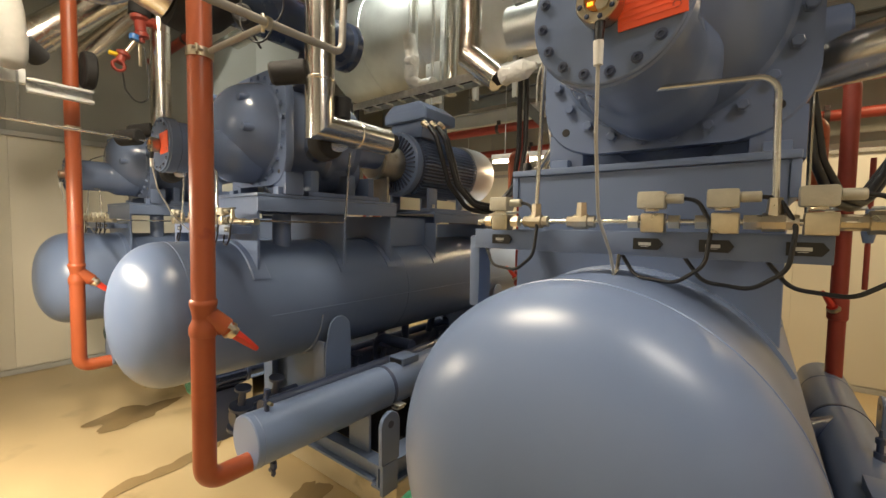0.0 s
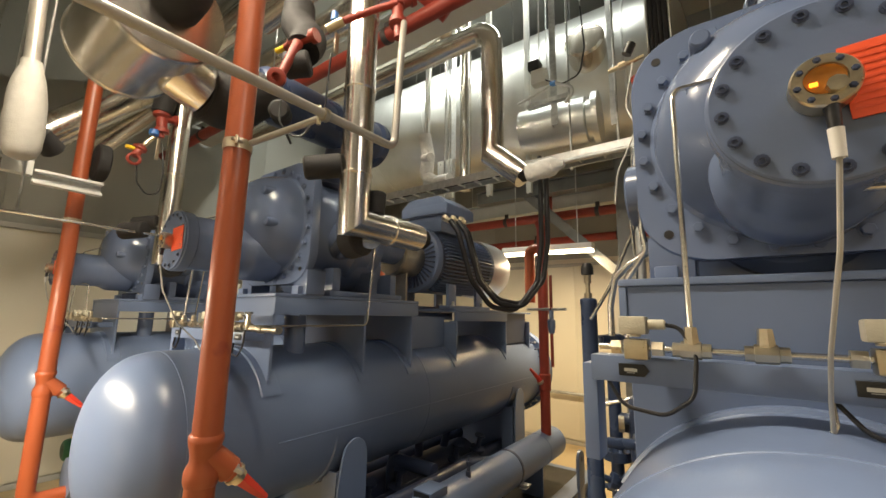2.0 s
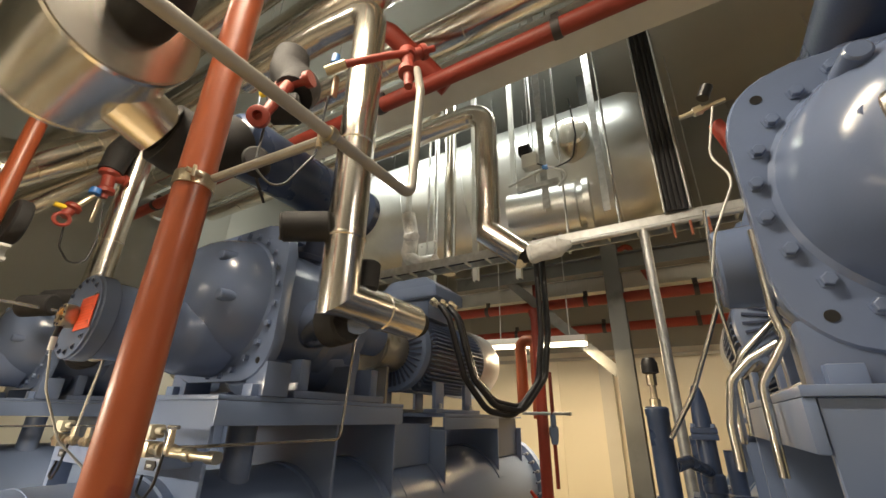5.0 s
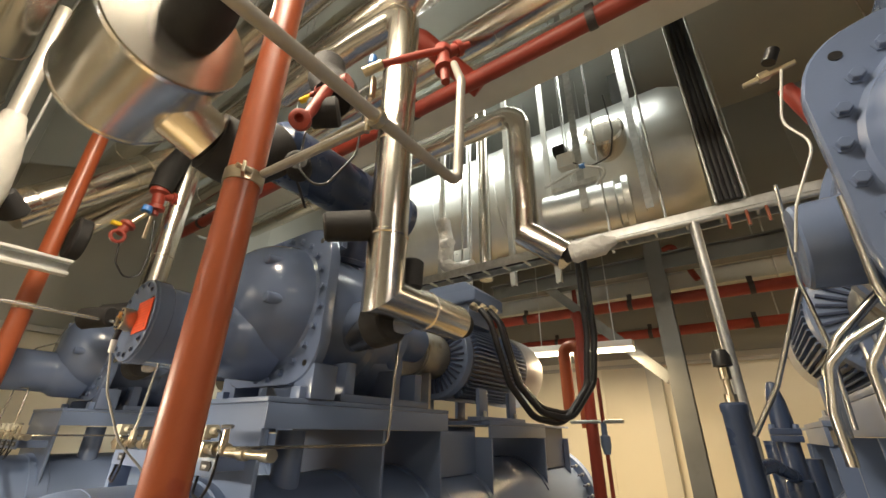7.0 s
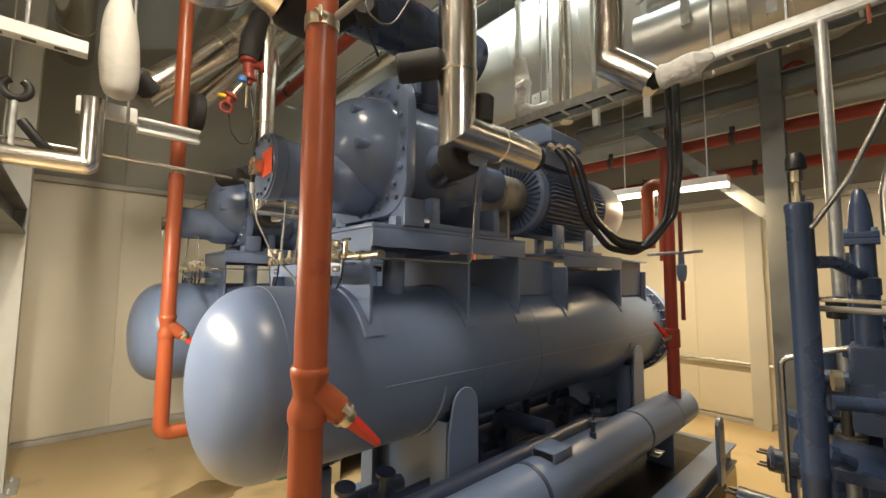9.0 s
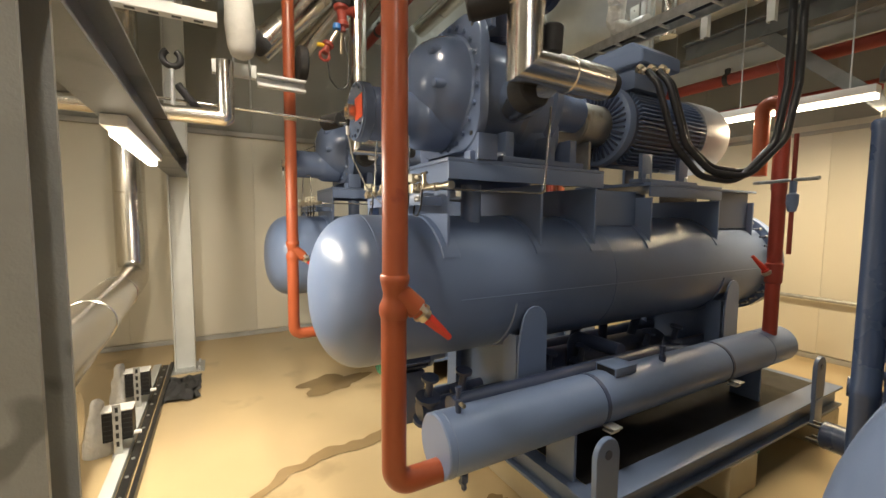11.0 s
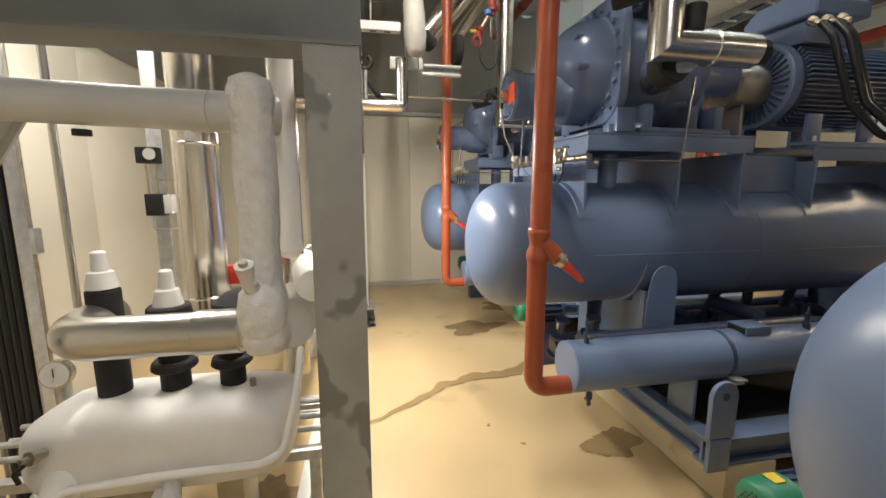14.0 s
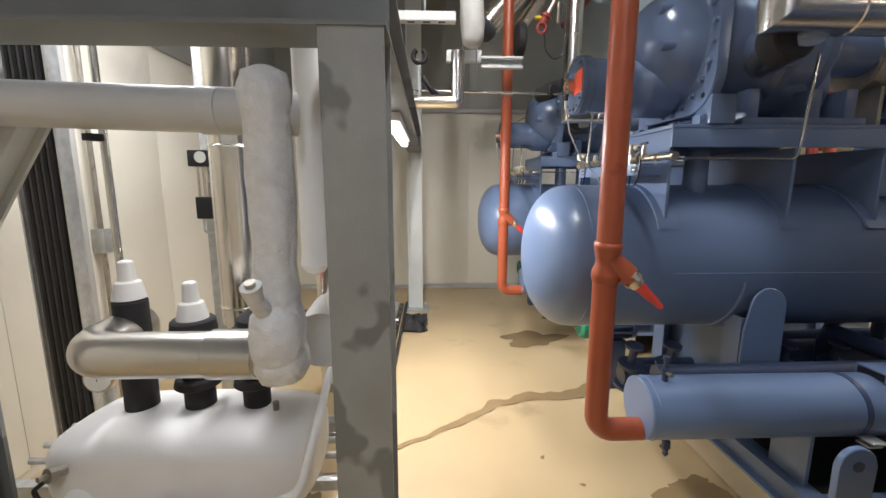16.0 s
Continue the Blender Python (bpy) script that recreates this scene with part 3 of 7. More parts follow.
    bm = lathe(B(), (X, 1.25, z), (0, 1, 0), [(-0.014, 0.262), (0.02, 0.268), (0.24, 0.268), (0.26, 0.285), (0.30, 0.285), (0.315, 0.25), (0.42, 0.24), (0.435, 0.255), (0.475, 0.255), (0.49, 0.21), (0.54, 0.19), (0.56, 0.15), (0.66, 0.115), (0.70, 0.105), (0.82, 0.10)], 56)
    part("rotor_housing", bm, BLUE_CAST, t)
    for y in (1.532, 1.76):
        bolt_ring(BOLT_SMALL, (X, y if y < 1.6 else 1.684, z), (0, -1, 0) if y > 1.6 else (0, 1, 0), 0.272 if y < 1.6 else 0.236, 18, t)
    # lobed underside and feet
    bm = lathe(B(), (X, 1.28, 1.84), (0, 1, 0), [(0, 0.14), (0.03, 0.17), (0.50, 0.17), (0.53, 0.14)], 40)
    part("slide_housing", bm, BLUE_CAST, t)
    for y in (1.37, 1.63, 1.78):
        part("foot", box(B(), (X - 0.25, y, 1.6565), (X + 0.25, y + 0.05, 1.80), 0.008), BLUE_CAST, t)
    for sx in (-1, 1):
        part("foot_flange", box(B(), (X + sx * 0.20 - 0.07, 1.34, 1.6562), (X + sx * 0.20 + 0.07, 1.86, 1.684), 0.005), BLUE_CAST, t)
        part("side_boss", cyl(B(), (X + sx * 0.20, 1.42, z - 0.06), (X + sx * 0.36, 1.42, z - 0.06), 0.10, 0.095, 36, 0.006), BLUE_CAST, t)
        part("shim", box(B(), (X + sx * 0.24 - 0.03, 1.17, 1.6562), (X + sx * 0.24 + 0.02, 1.20, 1.695), 0.004), BLUE, t)
    # sight glass with its sensor on the end cover
    g = thing("sight_glass", (X, 0.735, cz), "nickel sight glass with amber window and a cable", "sight glass", "sight glasses")
    gx = X - 0.002
    gz = cz - 0.006
    part("body", lathe(B(), (gx, 0.7365, gz), (0, -1, 0), [(0, 0.031), (0.012, 0.034), (0.034, 0.034), (0.037, 0.032), (0.037, 0.021), (0.031, 0.0205), (0.031, 0.0)], 36), NICKEL, g)
    part("window", lathe(B(), (gx, 0.7052, gz + 0.004), (0, -1, 0), [(0, 0.020), (0.002, 0.020), (0.003, 0.0)], 28), AMBER, g)
    part("indicator", box(B(), (gx - 0.015, 0.6995, gz - 0.006), (gx - 0.007, 0.7022, gz - 0.001), 0.0006), LED, g)
    bolt_ring(bolt_mesh("screw", 0.0032, 0.003, BLUE_DARK_SHADED), (gx, 0.6995, gz), (0, -1, 0), 0.027, 8, g, "screw", 0.2)
    part("sensor_nut", cyl(B(), (gx + 0.009, 0.693, gz - 0.010), (gx + 0.009, 0.7035, gz - 0.010), 0.010, seg=8), NICKEL, g)
    part("gland", cyl(B(), (gx + 0.003, 0.708, gz - 0.030), (gx + 0.003, 0.705, gz - 0.064), 0.0085, 0.0065, 16), BLACK, g)
    part("boot", cyl(B(), (gx + 0.003, 0.705, gz - 0.062), (gx + 0.003, 0.706, gz - 0.098), 0.008, 0.007, 16), WHITE_PLASTIC, g)
    part("cable", tube(B(), [(gx + 0.003, 0.706, gz - 0.095), (gx - 0.004, 0.73, gz - 0.20), (gx - 0.017, 0.80, gz - 0.33), (gx - 0.014, 0.875, gz - 0.40), (gx - 0.012, 0.91, gz - 0.46)], 0.0031, 0.08, 10), HOSE, g)
    s = thing("warning_plate", (X + 0.067, 0.735, cz), "red warning plate with rows of small print on the compressor end", "sign", "warning plates")
    bm = box(B(), (-0.048, -0.0025, -0.048), (0.048, 0.0, 0.048), 0.0008, Matrix.Translation((X + 0.067, 0.7345, cz)) @ Matrix.Rotation(radians(-3), 4, "Y"))
    part("plate", bm, SIGN_RED, s)
    rot = Matrix.Translation((X + 0.067, 0.7345, cz)) @ Matrix.Rotation(radians(-3), 4, "Y")
    for i in range(9):
        w = 0.042 - 0.006 * ((i * 7) % 5) / 4
        part("print_bar", box(B(), (-0.043, -0.0031, 0.036 - i * 0.0092), (-0.043 + 2 * w, -0.0024, 0.039 - i * 0.0092), 0, rot), SIGN_PRINT, s)
    return [t, g, s]


HOSE = mat("grey_sensor_cable", (0.42, 0.41, 0.38), 0.5, 0, 0.05, 8, 200, 0.01)
SIGN_PRINT = mat("dark_red_print", (0.72, 0.085, 0.030), 0.4, 0, 0.05, 8, 200, 0.005)


def motor():
    z, r = 1.975, 0.216
    t = thing("electric_motor", (C, 2.8, 1.622), "blue-grey finned electric motor with pale fan cowl", "electric motor", "electric motors")
    part("front_shield", lathe(B(), (C, 2.292, z), (0, 1, 0), [(0, 0.10), (0.0, 0.225), (0.008, 0.238), (0.03, 0.244), (0.055, 0.244), (0.066, 0.236), (0.07, 0.222), (0.11, r - 0.004)], 56), BLUE, t)
    for i in range(36):
        a = 2 * math.pi * i / 36
        d = Vector((math.cos(a), 0, math.sin(a)))
        s = Vector((-math.sin(a), 0, math.cos(a)))
        m = Matrix((s, d, Vector((0, -1, 0)))).transposed().to_4x4()
        m.translation = Vector((C, 2.294, z)) + d * 0.125
        part("shield_rib", box(B(), (-0.005, 0, 0), (0.005, 0.09, 0.014), 0, m), BLUE_DARK_SHADED, t)
    part("stator", lathe(B(), (C, 2.38, z), (0, 1, 0), [(0, r - 0.03), (0, r), (0.71, r), (0.71, r - 0.03)], 56), BLUE_DARK_SHADED, t)
    fin = B()
    box(fin, (-0.0035, 0, 0), (0.0035, 0.032, 0.655))
    fin = finish("cooling_fin", fin, BLUE)
    for i in range(56):
        a = 2 * math.pi * i / 56
        if abs(math.degrees(a) - 90) < 24 or abs(math.degrees(a) - 270) < 18:
            continue
        d = Vector((math.cos(a), 0, math.sin(a)))
        s = Vector((-math.sin(a), 0, math.cos(a)))
        ob = new("cooling_fin", fin)
        m = Matrix((s, d, Vector((0, 1, 0)))).transposed().to_4x4()
        m.translation = Vector((C, 2.41, z)) + d * (r - 0.002) - PLACE[t.name]
        ob.matrix_basis = m
        ob.parent = t
    part("fan_cowl", lathe(B(), (C, 3.07, z + 0.01), (0, 1, 0), [(0, 0.225), (0.0, 0.250), (0.05, 0.254), (0.24, 0.254), (0.295, 0.246), (0.315, 0.225), (0.325, 0.15), (0.33, 0)], 56), FAN_COWL, t)
    for sx in (-1, 1):
        bm = box(B(), (C + sx * 0.20 - 0.045, 2.42, 1.6225), (C + sx * 0.20 + 0.045, 3.0, 1.645), 0.004)
        box(bm, (C + sx * 0.20 - 0.012, 2.46, 1.6455), (C + sx * 0.20 + 0.012, 2.56, 1.80), 0.003)
        box(bm, (C + sx * 0.20 - 0.012, 2.84, 1.6455), (C + sx * 0.20 + 0.012, 2.94, 1.80), 0.003)
        part("foot", bm, BLUE, t)
        for y in (2.50, 2.90):
            piece("bolt", BOLT_ZINC, (C + sx * 0.225, y, 1.6455), (0, 0, 1), t)
    # terminal box
    m = Matrix.Translation((C + 0.02, 2.56, z + r - 0.012))
    bm = box(B(), (-0.15, -0.17, 0), (0.17, 0.15, 0.13), 0.01, m)
    bx = part("terminal_box", bm, BLUE, t)
    bm = B()
    lo = [(-0.20, -0.20), (0.235, -0.20), (0.235, 0.17), (-0.20, 0.17)]
    hi = [(-0.14, -0.17), (0.14, -0.17), (0.14, 0.13), (-0.14, 0.13)]
    vs = [[bm.verts.new(m @ Vector((x, y, zz))) for x, y in q] for q, zz in ((lo, 0.125), (lo, 0.20), (hi, 0.275))]
    for p, q in zip(vs, vs[1:]):
        for i in range(4):
            bm.faces.new((p[i], p[(i + 1) % 4], q[(i + 1) % 4], q[i]))
    bm.faces.new(vs[0]), bm.faces.new(vs[-1])
    bmesh.ops.bevel(bm, geom=list(bm.edges), offset=0.006, segments=2, affect="EDGES")
    part("terminal_lid", bm, BLUE, t)
    for k in range(3):
        part("cable_gland", lathe(B(), (C + 0.25 + 0.03 * k, 2.33 + 0.055 * k, z + 0.29), (0.75, 0.2, -0.6), [(0, 0.024), (0.03, 0.024), (0.032, 0.019), (0.055, 0.018)], 8), NICKEL, t)
    # thick supply cables hanging in a loop up to the tray
    cb = thing("motor_cables", (C + 0.4, 2.4, 2.2), "three thick black motor cables hanging in a loop", "cable", "motor cables")
    for k, (dx, dy, dz) in enumerate(((0, 0, 0), (0.035, 0.035, 0.025), (0.02, 0.07, 0.05))):
        a = Vector((C + 0.30 + dx * 0.9, 2.345 + dy * 1.5, z + 0.26))
        top = Vector((C + 0.76 + dx, 2.86 + dy, 2.62))
        pts = [a, a + Vector((0.06, 0.01, -0.08)), a + Vector((0.12, 0.09, -0.42)), Vector((C + 0.50 + dx, 2.56 + dy, 1.64 + dz)), Vector((C + 0.60 + dx, 2.74 + dy, 1.61 + dz)), Vector((C + 0.72 + dx, 2.86 + dy, 1.82 + dz)), top + Vector((0, 0, -0.5)), top, top + Vector((0, 0, 0.16))]
        part("cable", tube(B(), pts, 0.0185, 0.12, 14, 7), RUBBER, cb)
    # coupling guard
    cg = thing("coupling_guard", (C, 2.15, 1.656), "bare steel coupling guard between compressor and motor", "coupling guard", "coupling guards")
    part("shell", lathe(B(), (C, 2.065, z - 0.004), (0, 1, 0), [(0, 0.085), (0, 0.125), (0.006, 0.128), (0.222, 0.128), (0.226, 0.125), (0.226, 0.09)], 44), STEEL_WORN, cg)
    part("strap", lathe(B(), (C, 2.075, z - 0.004), (0, 1, 0), [(0, 0.1285), (0, 0.132), (0.02, 0.132), (0.02, 0.1285)], 44), STEEL_WORN, cg)
    part("bracket", box(B(), (C - 0.10, 2.12, 1.60), (C + 0.10, 2.14, 1.855), 0.003), STEEL_WORN, cg)
    return [t, cb, cg]


STEEL_WORN = mat("worn_bare_steel", (0.40, 0.37, 0.31), 0.38, 0.85, 0.2, 9, 140, 0.03, 0, stain=((0.25, 0.20, 0.13), 7, 0.60))


def suction():
    """Clad suction pipe with a mitred bend down to the compressor."""
    x, y, r, z = -1.69, 1.185, 0.067, 1.952
    t = thing("suction_pipe", (x, y, 1.9), "aluminium-clad suction pipe with a mitred bend", "pipe", "suction pipes")
    # upright run, mitre cut at 45 degrees, level run
    bm = B()
    seg = 40
    rings = []
    for f in (3.12, 2.55, 2.16, None, 1.60):
        ring = []
        for i in range(seg):
            a = 2 * math.pi * i / seg
            cx_, cy_ = math.cos(a) * r, math.sin(a) * r
            if f is None:
                ring.append((x + cx_, y + cy_, z + cy_))
            elif f > 2:
                ring.append((x + cx_, y + cy_, f))
            else:
                ring.append((x + cx_, f, z + cy_))
        rings.append(ring)
    for i, (p, q) in enumerate(zip(rings, rings[1:])):
        vp, vq = [bm.verts.new(v) for v in p], [bm.verts.new(v) for v in q]
        for k in range(seg):
            bm.faces.new((vp[k], vp[(k + 1) % seg], vq[(k + 1) % seg], vq[k]))
    last = [bm.verts.new(v) for v in rings[-1]]
    bm.faces.new(last)
    part("cladding", bm, CLAD, t)
    for s in (2.16, 2.55, 2.9):
        part("swage", lathe(B(), (x, y, s), (0, 0, 1), [(-0.012, r), (-0.008, r + 0.004), (0.0, r + 0.004), (0.004, r)], 40), CLAD, t)
    part("swage", lathe(B(), (x, 1.40, z), (0, 1, 0), [(-0.012, r), (-0.008, r + 0.004), (0.0, r + 0.004), (0.004, r)], 40), CLAD, t)
    part("top_bend", tube(B(), [(x, y, 3.10), (x, y, 3.26), (x - 0.3, y, 3.30), (x - 0.9, y, 3.30)], r, 0.1, 28), CLAD, t)
    part("branch", cyl(B(), (x - 0.02, 1.30, z - 0.035), (C + 0.30, 1.40, z - 0.05), 0.062, seg=28), CLAD, t)
    part("branch_foam", cyl(B(), (x - 0.03, 1.27, z - 0.055), (x - 0.12, 1.27, z - 0.065), 0.076, seg=28, soft=0.008), FOAM, t)
    part("end_foam", cyl(B(), (x, 1.595, z), (x, 1.66, z), 0.052, 0.05, 24, 0.008), FOAM, t)
    cap = part("valve_cap", cyl(B(), (x - 0.03, y - 0.05, 2.19), (x - 0.13, y - 0.16, 2.165), 0.052, 0.05, 28, 0.006), FOAM, t, "black rubber foam cap")
    part("cap_end", cyl(B(), (x - 0.1295, y - 0.1595, 2.1651), (x - 0.1325, y - 0.1628, 2.1644), 0.044, seg=28), FOAM_CUT, cap)
    part("top_cap", cyl(B(), (x + 0.015, 1.30, z + 0.05), (x + 0.015, 1.30, z + 0.155), 0.038, 0.042, 24, 0.008), FOAM, t, "black rubber foam cap")
    return t


def drain_pipe():
    x, y, r = -1.685, 0.68, 0.0405
    t = thing("oil_pipe", (x, y, 0.5), "red oxide oil pipe with an angled stop valve", "pipe", "oil pipes")
    part("riser", tube(B(), [(x, y, 1.20), (x, y, 3.6), (x, y - 0.05, 4.2)], r, 0.08, 28), ORANGE, t)
    part("lower_pipe", tube(B(), [(x - 0.012, y, 1.12), (x - 0.012, y, 0.525), (x - 0.012, y + 0.125, 0.525), (x - 0.012, 0.848, 0.525)], r, 0.10, 28, 10), ORANGE, t)
    v = part("valve_body", lathe(B(), (x - 0.003, y, 1.205), (-0.10, 0.02, -1), [(-0.02, r + 0.001), (-0.012, r + 0.006), (0.0, r + 0.006), (0.02, r + 0.001), (0.045, r - 0.004), (0.06, r - 0.003), (0.085, r + 0.007), (0.11, r + 0.007), (0.125, r + 0.002)], 32), ORANGE, t)
    a, d = Vector((x - 0.003, y + 0.01, 1.165)), Vector((0.12, 0.72, -0.68)).normalized()
    part("bonnet", lathe(B(), a, d, [(0, 0.036), (0.06, 0.037), (0.085, 0.037), (0.09, 0.030), (0.10, 0.030)], 28), ORANGE, v)
    part("bonnet_ring", lathe(B(), a + d * 0.10, d, [(0, 0.031), (0.003, 0.033), (0.012, 0.033), (0.014, 0.026), (0.03, 0.024)], 28), NICKEL, v)
    part("cap", lathe(B(), a + d * 0.125, d, [(0, 0.020), (0.012, 0.022), (0.06, 0.018), (0.115, 0.011), (0.12, 0.006)], 6), RED_BRIGHT, v, "bright red tapered cap")
    for s in (-1, 1):
        piece("bolt", BOLT_ZINC, a + d * 0.085 + Vector((s * 0.028, 0.0, 0.012)), d, v)
    for zz in (2.10,):
        cl = part("clamp", lathe(B(), (x, y, zz), (0, 0, 1), [(-0.016, r + 0.0008), (-0.016, r + 0.004), (0.016, r + 0.004), (0.016, r + 0.0008)], 28), NICKEL, t, "zinc pipe clamp")
        for sx in (-1, 1):
            part("clamp_ear", box(B(), (-0.016, -0.004, -0.015), (0.016, 0.004, 0.015), 0.002, Matrix.Translation((x - sx * 0.045, y + sx * 0.026, zz)) @ Matrix.Rotation(radians(-30), 4, "Z")), NICKEL, cl)
            part("clamp_bolt", cyl(B(), (x - sx * 0.05, y + sx * 0.028 - 0.018, zz), (x - sx * 0.05, y + sx * 0.028 + 0.018, zz), 0.006, seg=8), NICKEL, cl)
    return t


def cooler():
    x, z, r = -1.722, 0.597, 0.113
    t = thing("oil_cooler", (x, 2.1, 0.312), "blue-grey horizontal oil cooler cylinder beside the skid", "heat exchanger", "oil coolers")
    part("shell", lathe(B(), (x, 0.845, z), (0, 1, 0), [(0, r - 0.006), (0.004, r), (2.55, r), (2.554, r - 0.006)], 48), BLUE, t)
    for y in (0.875, 1.62, 3.1):
        part("weld_seam", lathe(B(), (x, y, z), (0, 1, 0), [(-0.004, r - 0.001), (0, r + 0.002), (0.004, r - 0.001)], 48), BLUE, t)
    for y in (1.45, 3.0):
        part("support", box(B(), (x - 0.08, y, 0.312), (x + 0.08, y + 0.015, z - r * 0.70), 0.003), BLUE, t)
    c = part("inspection_box", box(B(), (x - 0.05, 1.72, z + r - 0.012), (x + 0.06, 1.86, z + r + 0.028), 0.003), BLUE, t)
    part("box_recess", box(B(), (x - 0.042, 1.7185, z + r - 0.004), (x + 0.052, 1.74, z + r + 0.022)), BLACK, c)
    for y in (1.62, 2.62):
        s = part("strap", lathe(B(), (x, y, z), (0, 1, 0), [(-0.010, r - 0.001), (-0.010, r + 0.003), (0.010, r + 0.003), (0.010, r - 0.001)], 48), BLUE_DARK_SHADED, t, "dark steel strap round the shell")
        part("strap_end", box(B(), (x + r * 0.80, y - 0.015, z - 0.075), (x + r + 0.035, y + 0.04, z - 0.068), 0.002), GALV, s)
        part("strap_end", box(B(), (x + r * 0.78, y - 0.015, z - 0.095), (x + r + 0.02, y + 0.04, z - 0.088), 0.002), GALV, s)
    part("thermowell", lathe(B(), (x + 0.03, 2.10, z + r - 0.01), (0, 0, 1), [(0, 0.016), (0.03, 0.016), (0.031, 0.010), (0.06, 0.010), (0.061, 0.014), (0.08, 0.014), (0.085, 0.006), (0.11, 0.004)], 12), BLUE_DARK_SHADED, t)
    v = part("vent_valve", lathe(B(), (x + 0.015, 0.93, z + r - 0.008), (0, 0, 1), [(0, 0.011), (0.03, 0.011), (0.031, 0.016), (0.055, 0.016), (0.056, 0.008), (0.085, 0.008), (0.086, 0.012), (0.10, 0.012)], 10), BLUE_DARK_SHADED, t)
    part("vent_outlet", cyl(B(), (x + 0.015, 0.93, z + r + 0.035), (x + 0.055, 0.93, z + r + 0.035), 0.008, seg=10), NICKEL, v)
    part("drain_valve", lathe(B(), (x + 0.02, 0.955, z - r + 0.008), (0, 0, -1), [(0, 0.009), (0.02, 0.009), (0.021, 0.015), (0.05, 0.015), (0.051, 0.008), (0.075, 0.011), (0.085, 0.004)], 10), BLUE_DARK_SHADED, t)
    part("drain_lever", box(B(), (x + 0.005, 0.94, z - r - 0.05), (x + 0.045, 0.946, z - r - 0.038), 0.001), BLUE_DARK_SHADED, t)
    part("return_bend", tube(B(), [(x - 0.16, 1.0, z + 0.04), (x - 0.16, 2.35, z + 0.05), (x - 0.02, 2.5, z + 0.06)], 0.045, 0.08, 16), BLUE_DARK_SHADED, t)
    # pipework under the vessel, with its shade put into the darker blue
    u = thing("under_pipework", (C, 2.2, 0.7), "blue oil pipework and valves under the vessel, darkened for shade", "pipework", "under pipework")
    part("header", tube(B(), [(C + 0.18, 0.98, 0.52), (C + 0.18, 3.5, 0.52)], 0.045, 0, 16), BLUE_DARK_SHADED, u)
    part("header", tube(B(), [(C - 0.10, 1.15, 0.44), (C - 0.10, 3.4, 0.44)], 0.035, 0, 16), BLUE_DARK_SHADED, u)
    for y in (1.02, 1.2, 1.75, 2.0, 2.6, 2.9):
        part("valve", lathe(B(), (C + 0.18, y, 0.52), (0.2, 0, 1), [(-0.07, 0.03), (-0.065, 0.06), (-0.05, 0.06), (-0.045, 0.04), (0.045, 0.04), (0.05, 0.058), (0.065, 0.058), (0.07, 0.02), (0.15, 0.016), (0.152, 0.04), (0.165, 0.04)], 14), BLUE_DARK_SHADED, u)
    # added dark cylinder that fills the bright gap under the vessel
    part("sump", lathe(B(), (C - 0.06, 1.72, 0.45), (0, 1, 0), [(0, 0.08), (0.02, 0.13), (1.35, 0.13), (1.37, 0.08)], 28), BLUE_DARK_SHADED, u)
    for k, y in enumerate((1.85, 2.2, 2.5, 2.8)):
        part("riser", tube(B(), [(C - 0.06, y, 0.56), (C - 0.06 + 0.05 * (k % 2), y, 0.735)], 0.03, 0, 14), BLUE_DARK_SHADED, u)
    part("side_pipe", tube(B(), [(C - 0.26, 1.75, 0.50), (C - 0.26, 3.4, 0.54), (C - 0.1, 3.5, 0.54)], 0.05, 0.06, 14), BLUE_DARK_SHADED, u)
    part("cross_pipe", tube(B(), [(C + 0.42, 2.05, 0.70), (C + 0.1, 2.05, 0.70), (C + 0.1, 2.05, 0.50)], 0.04, 0.06, 16), BLUE_DARK_SHADED, u)
    return [t, u]


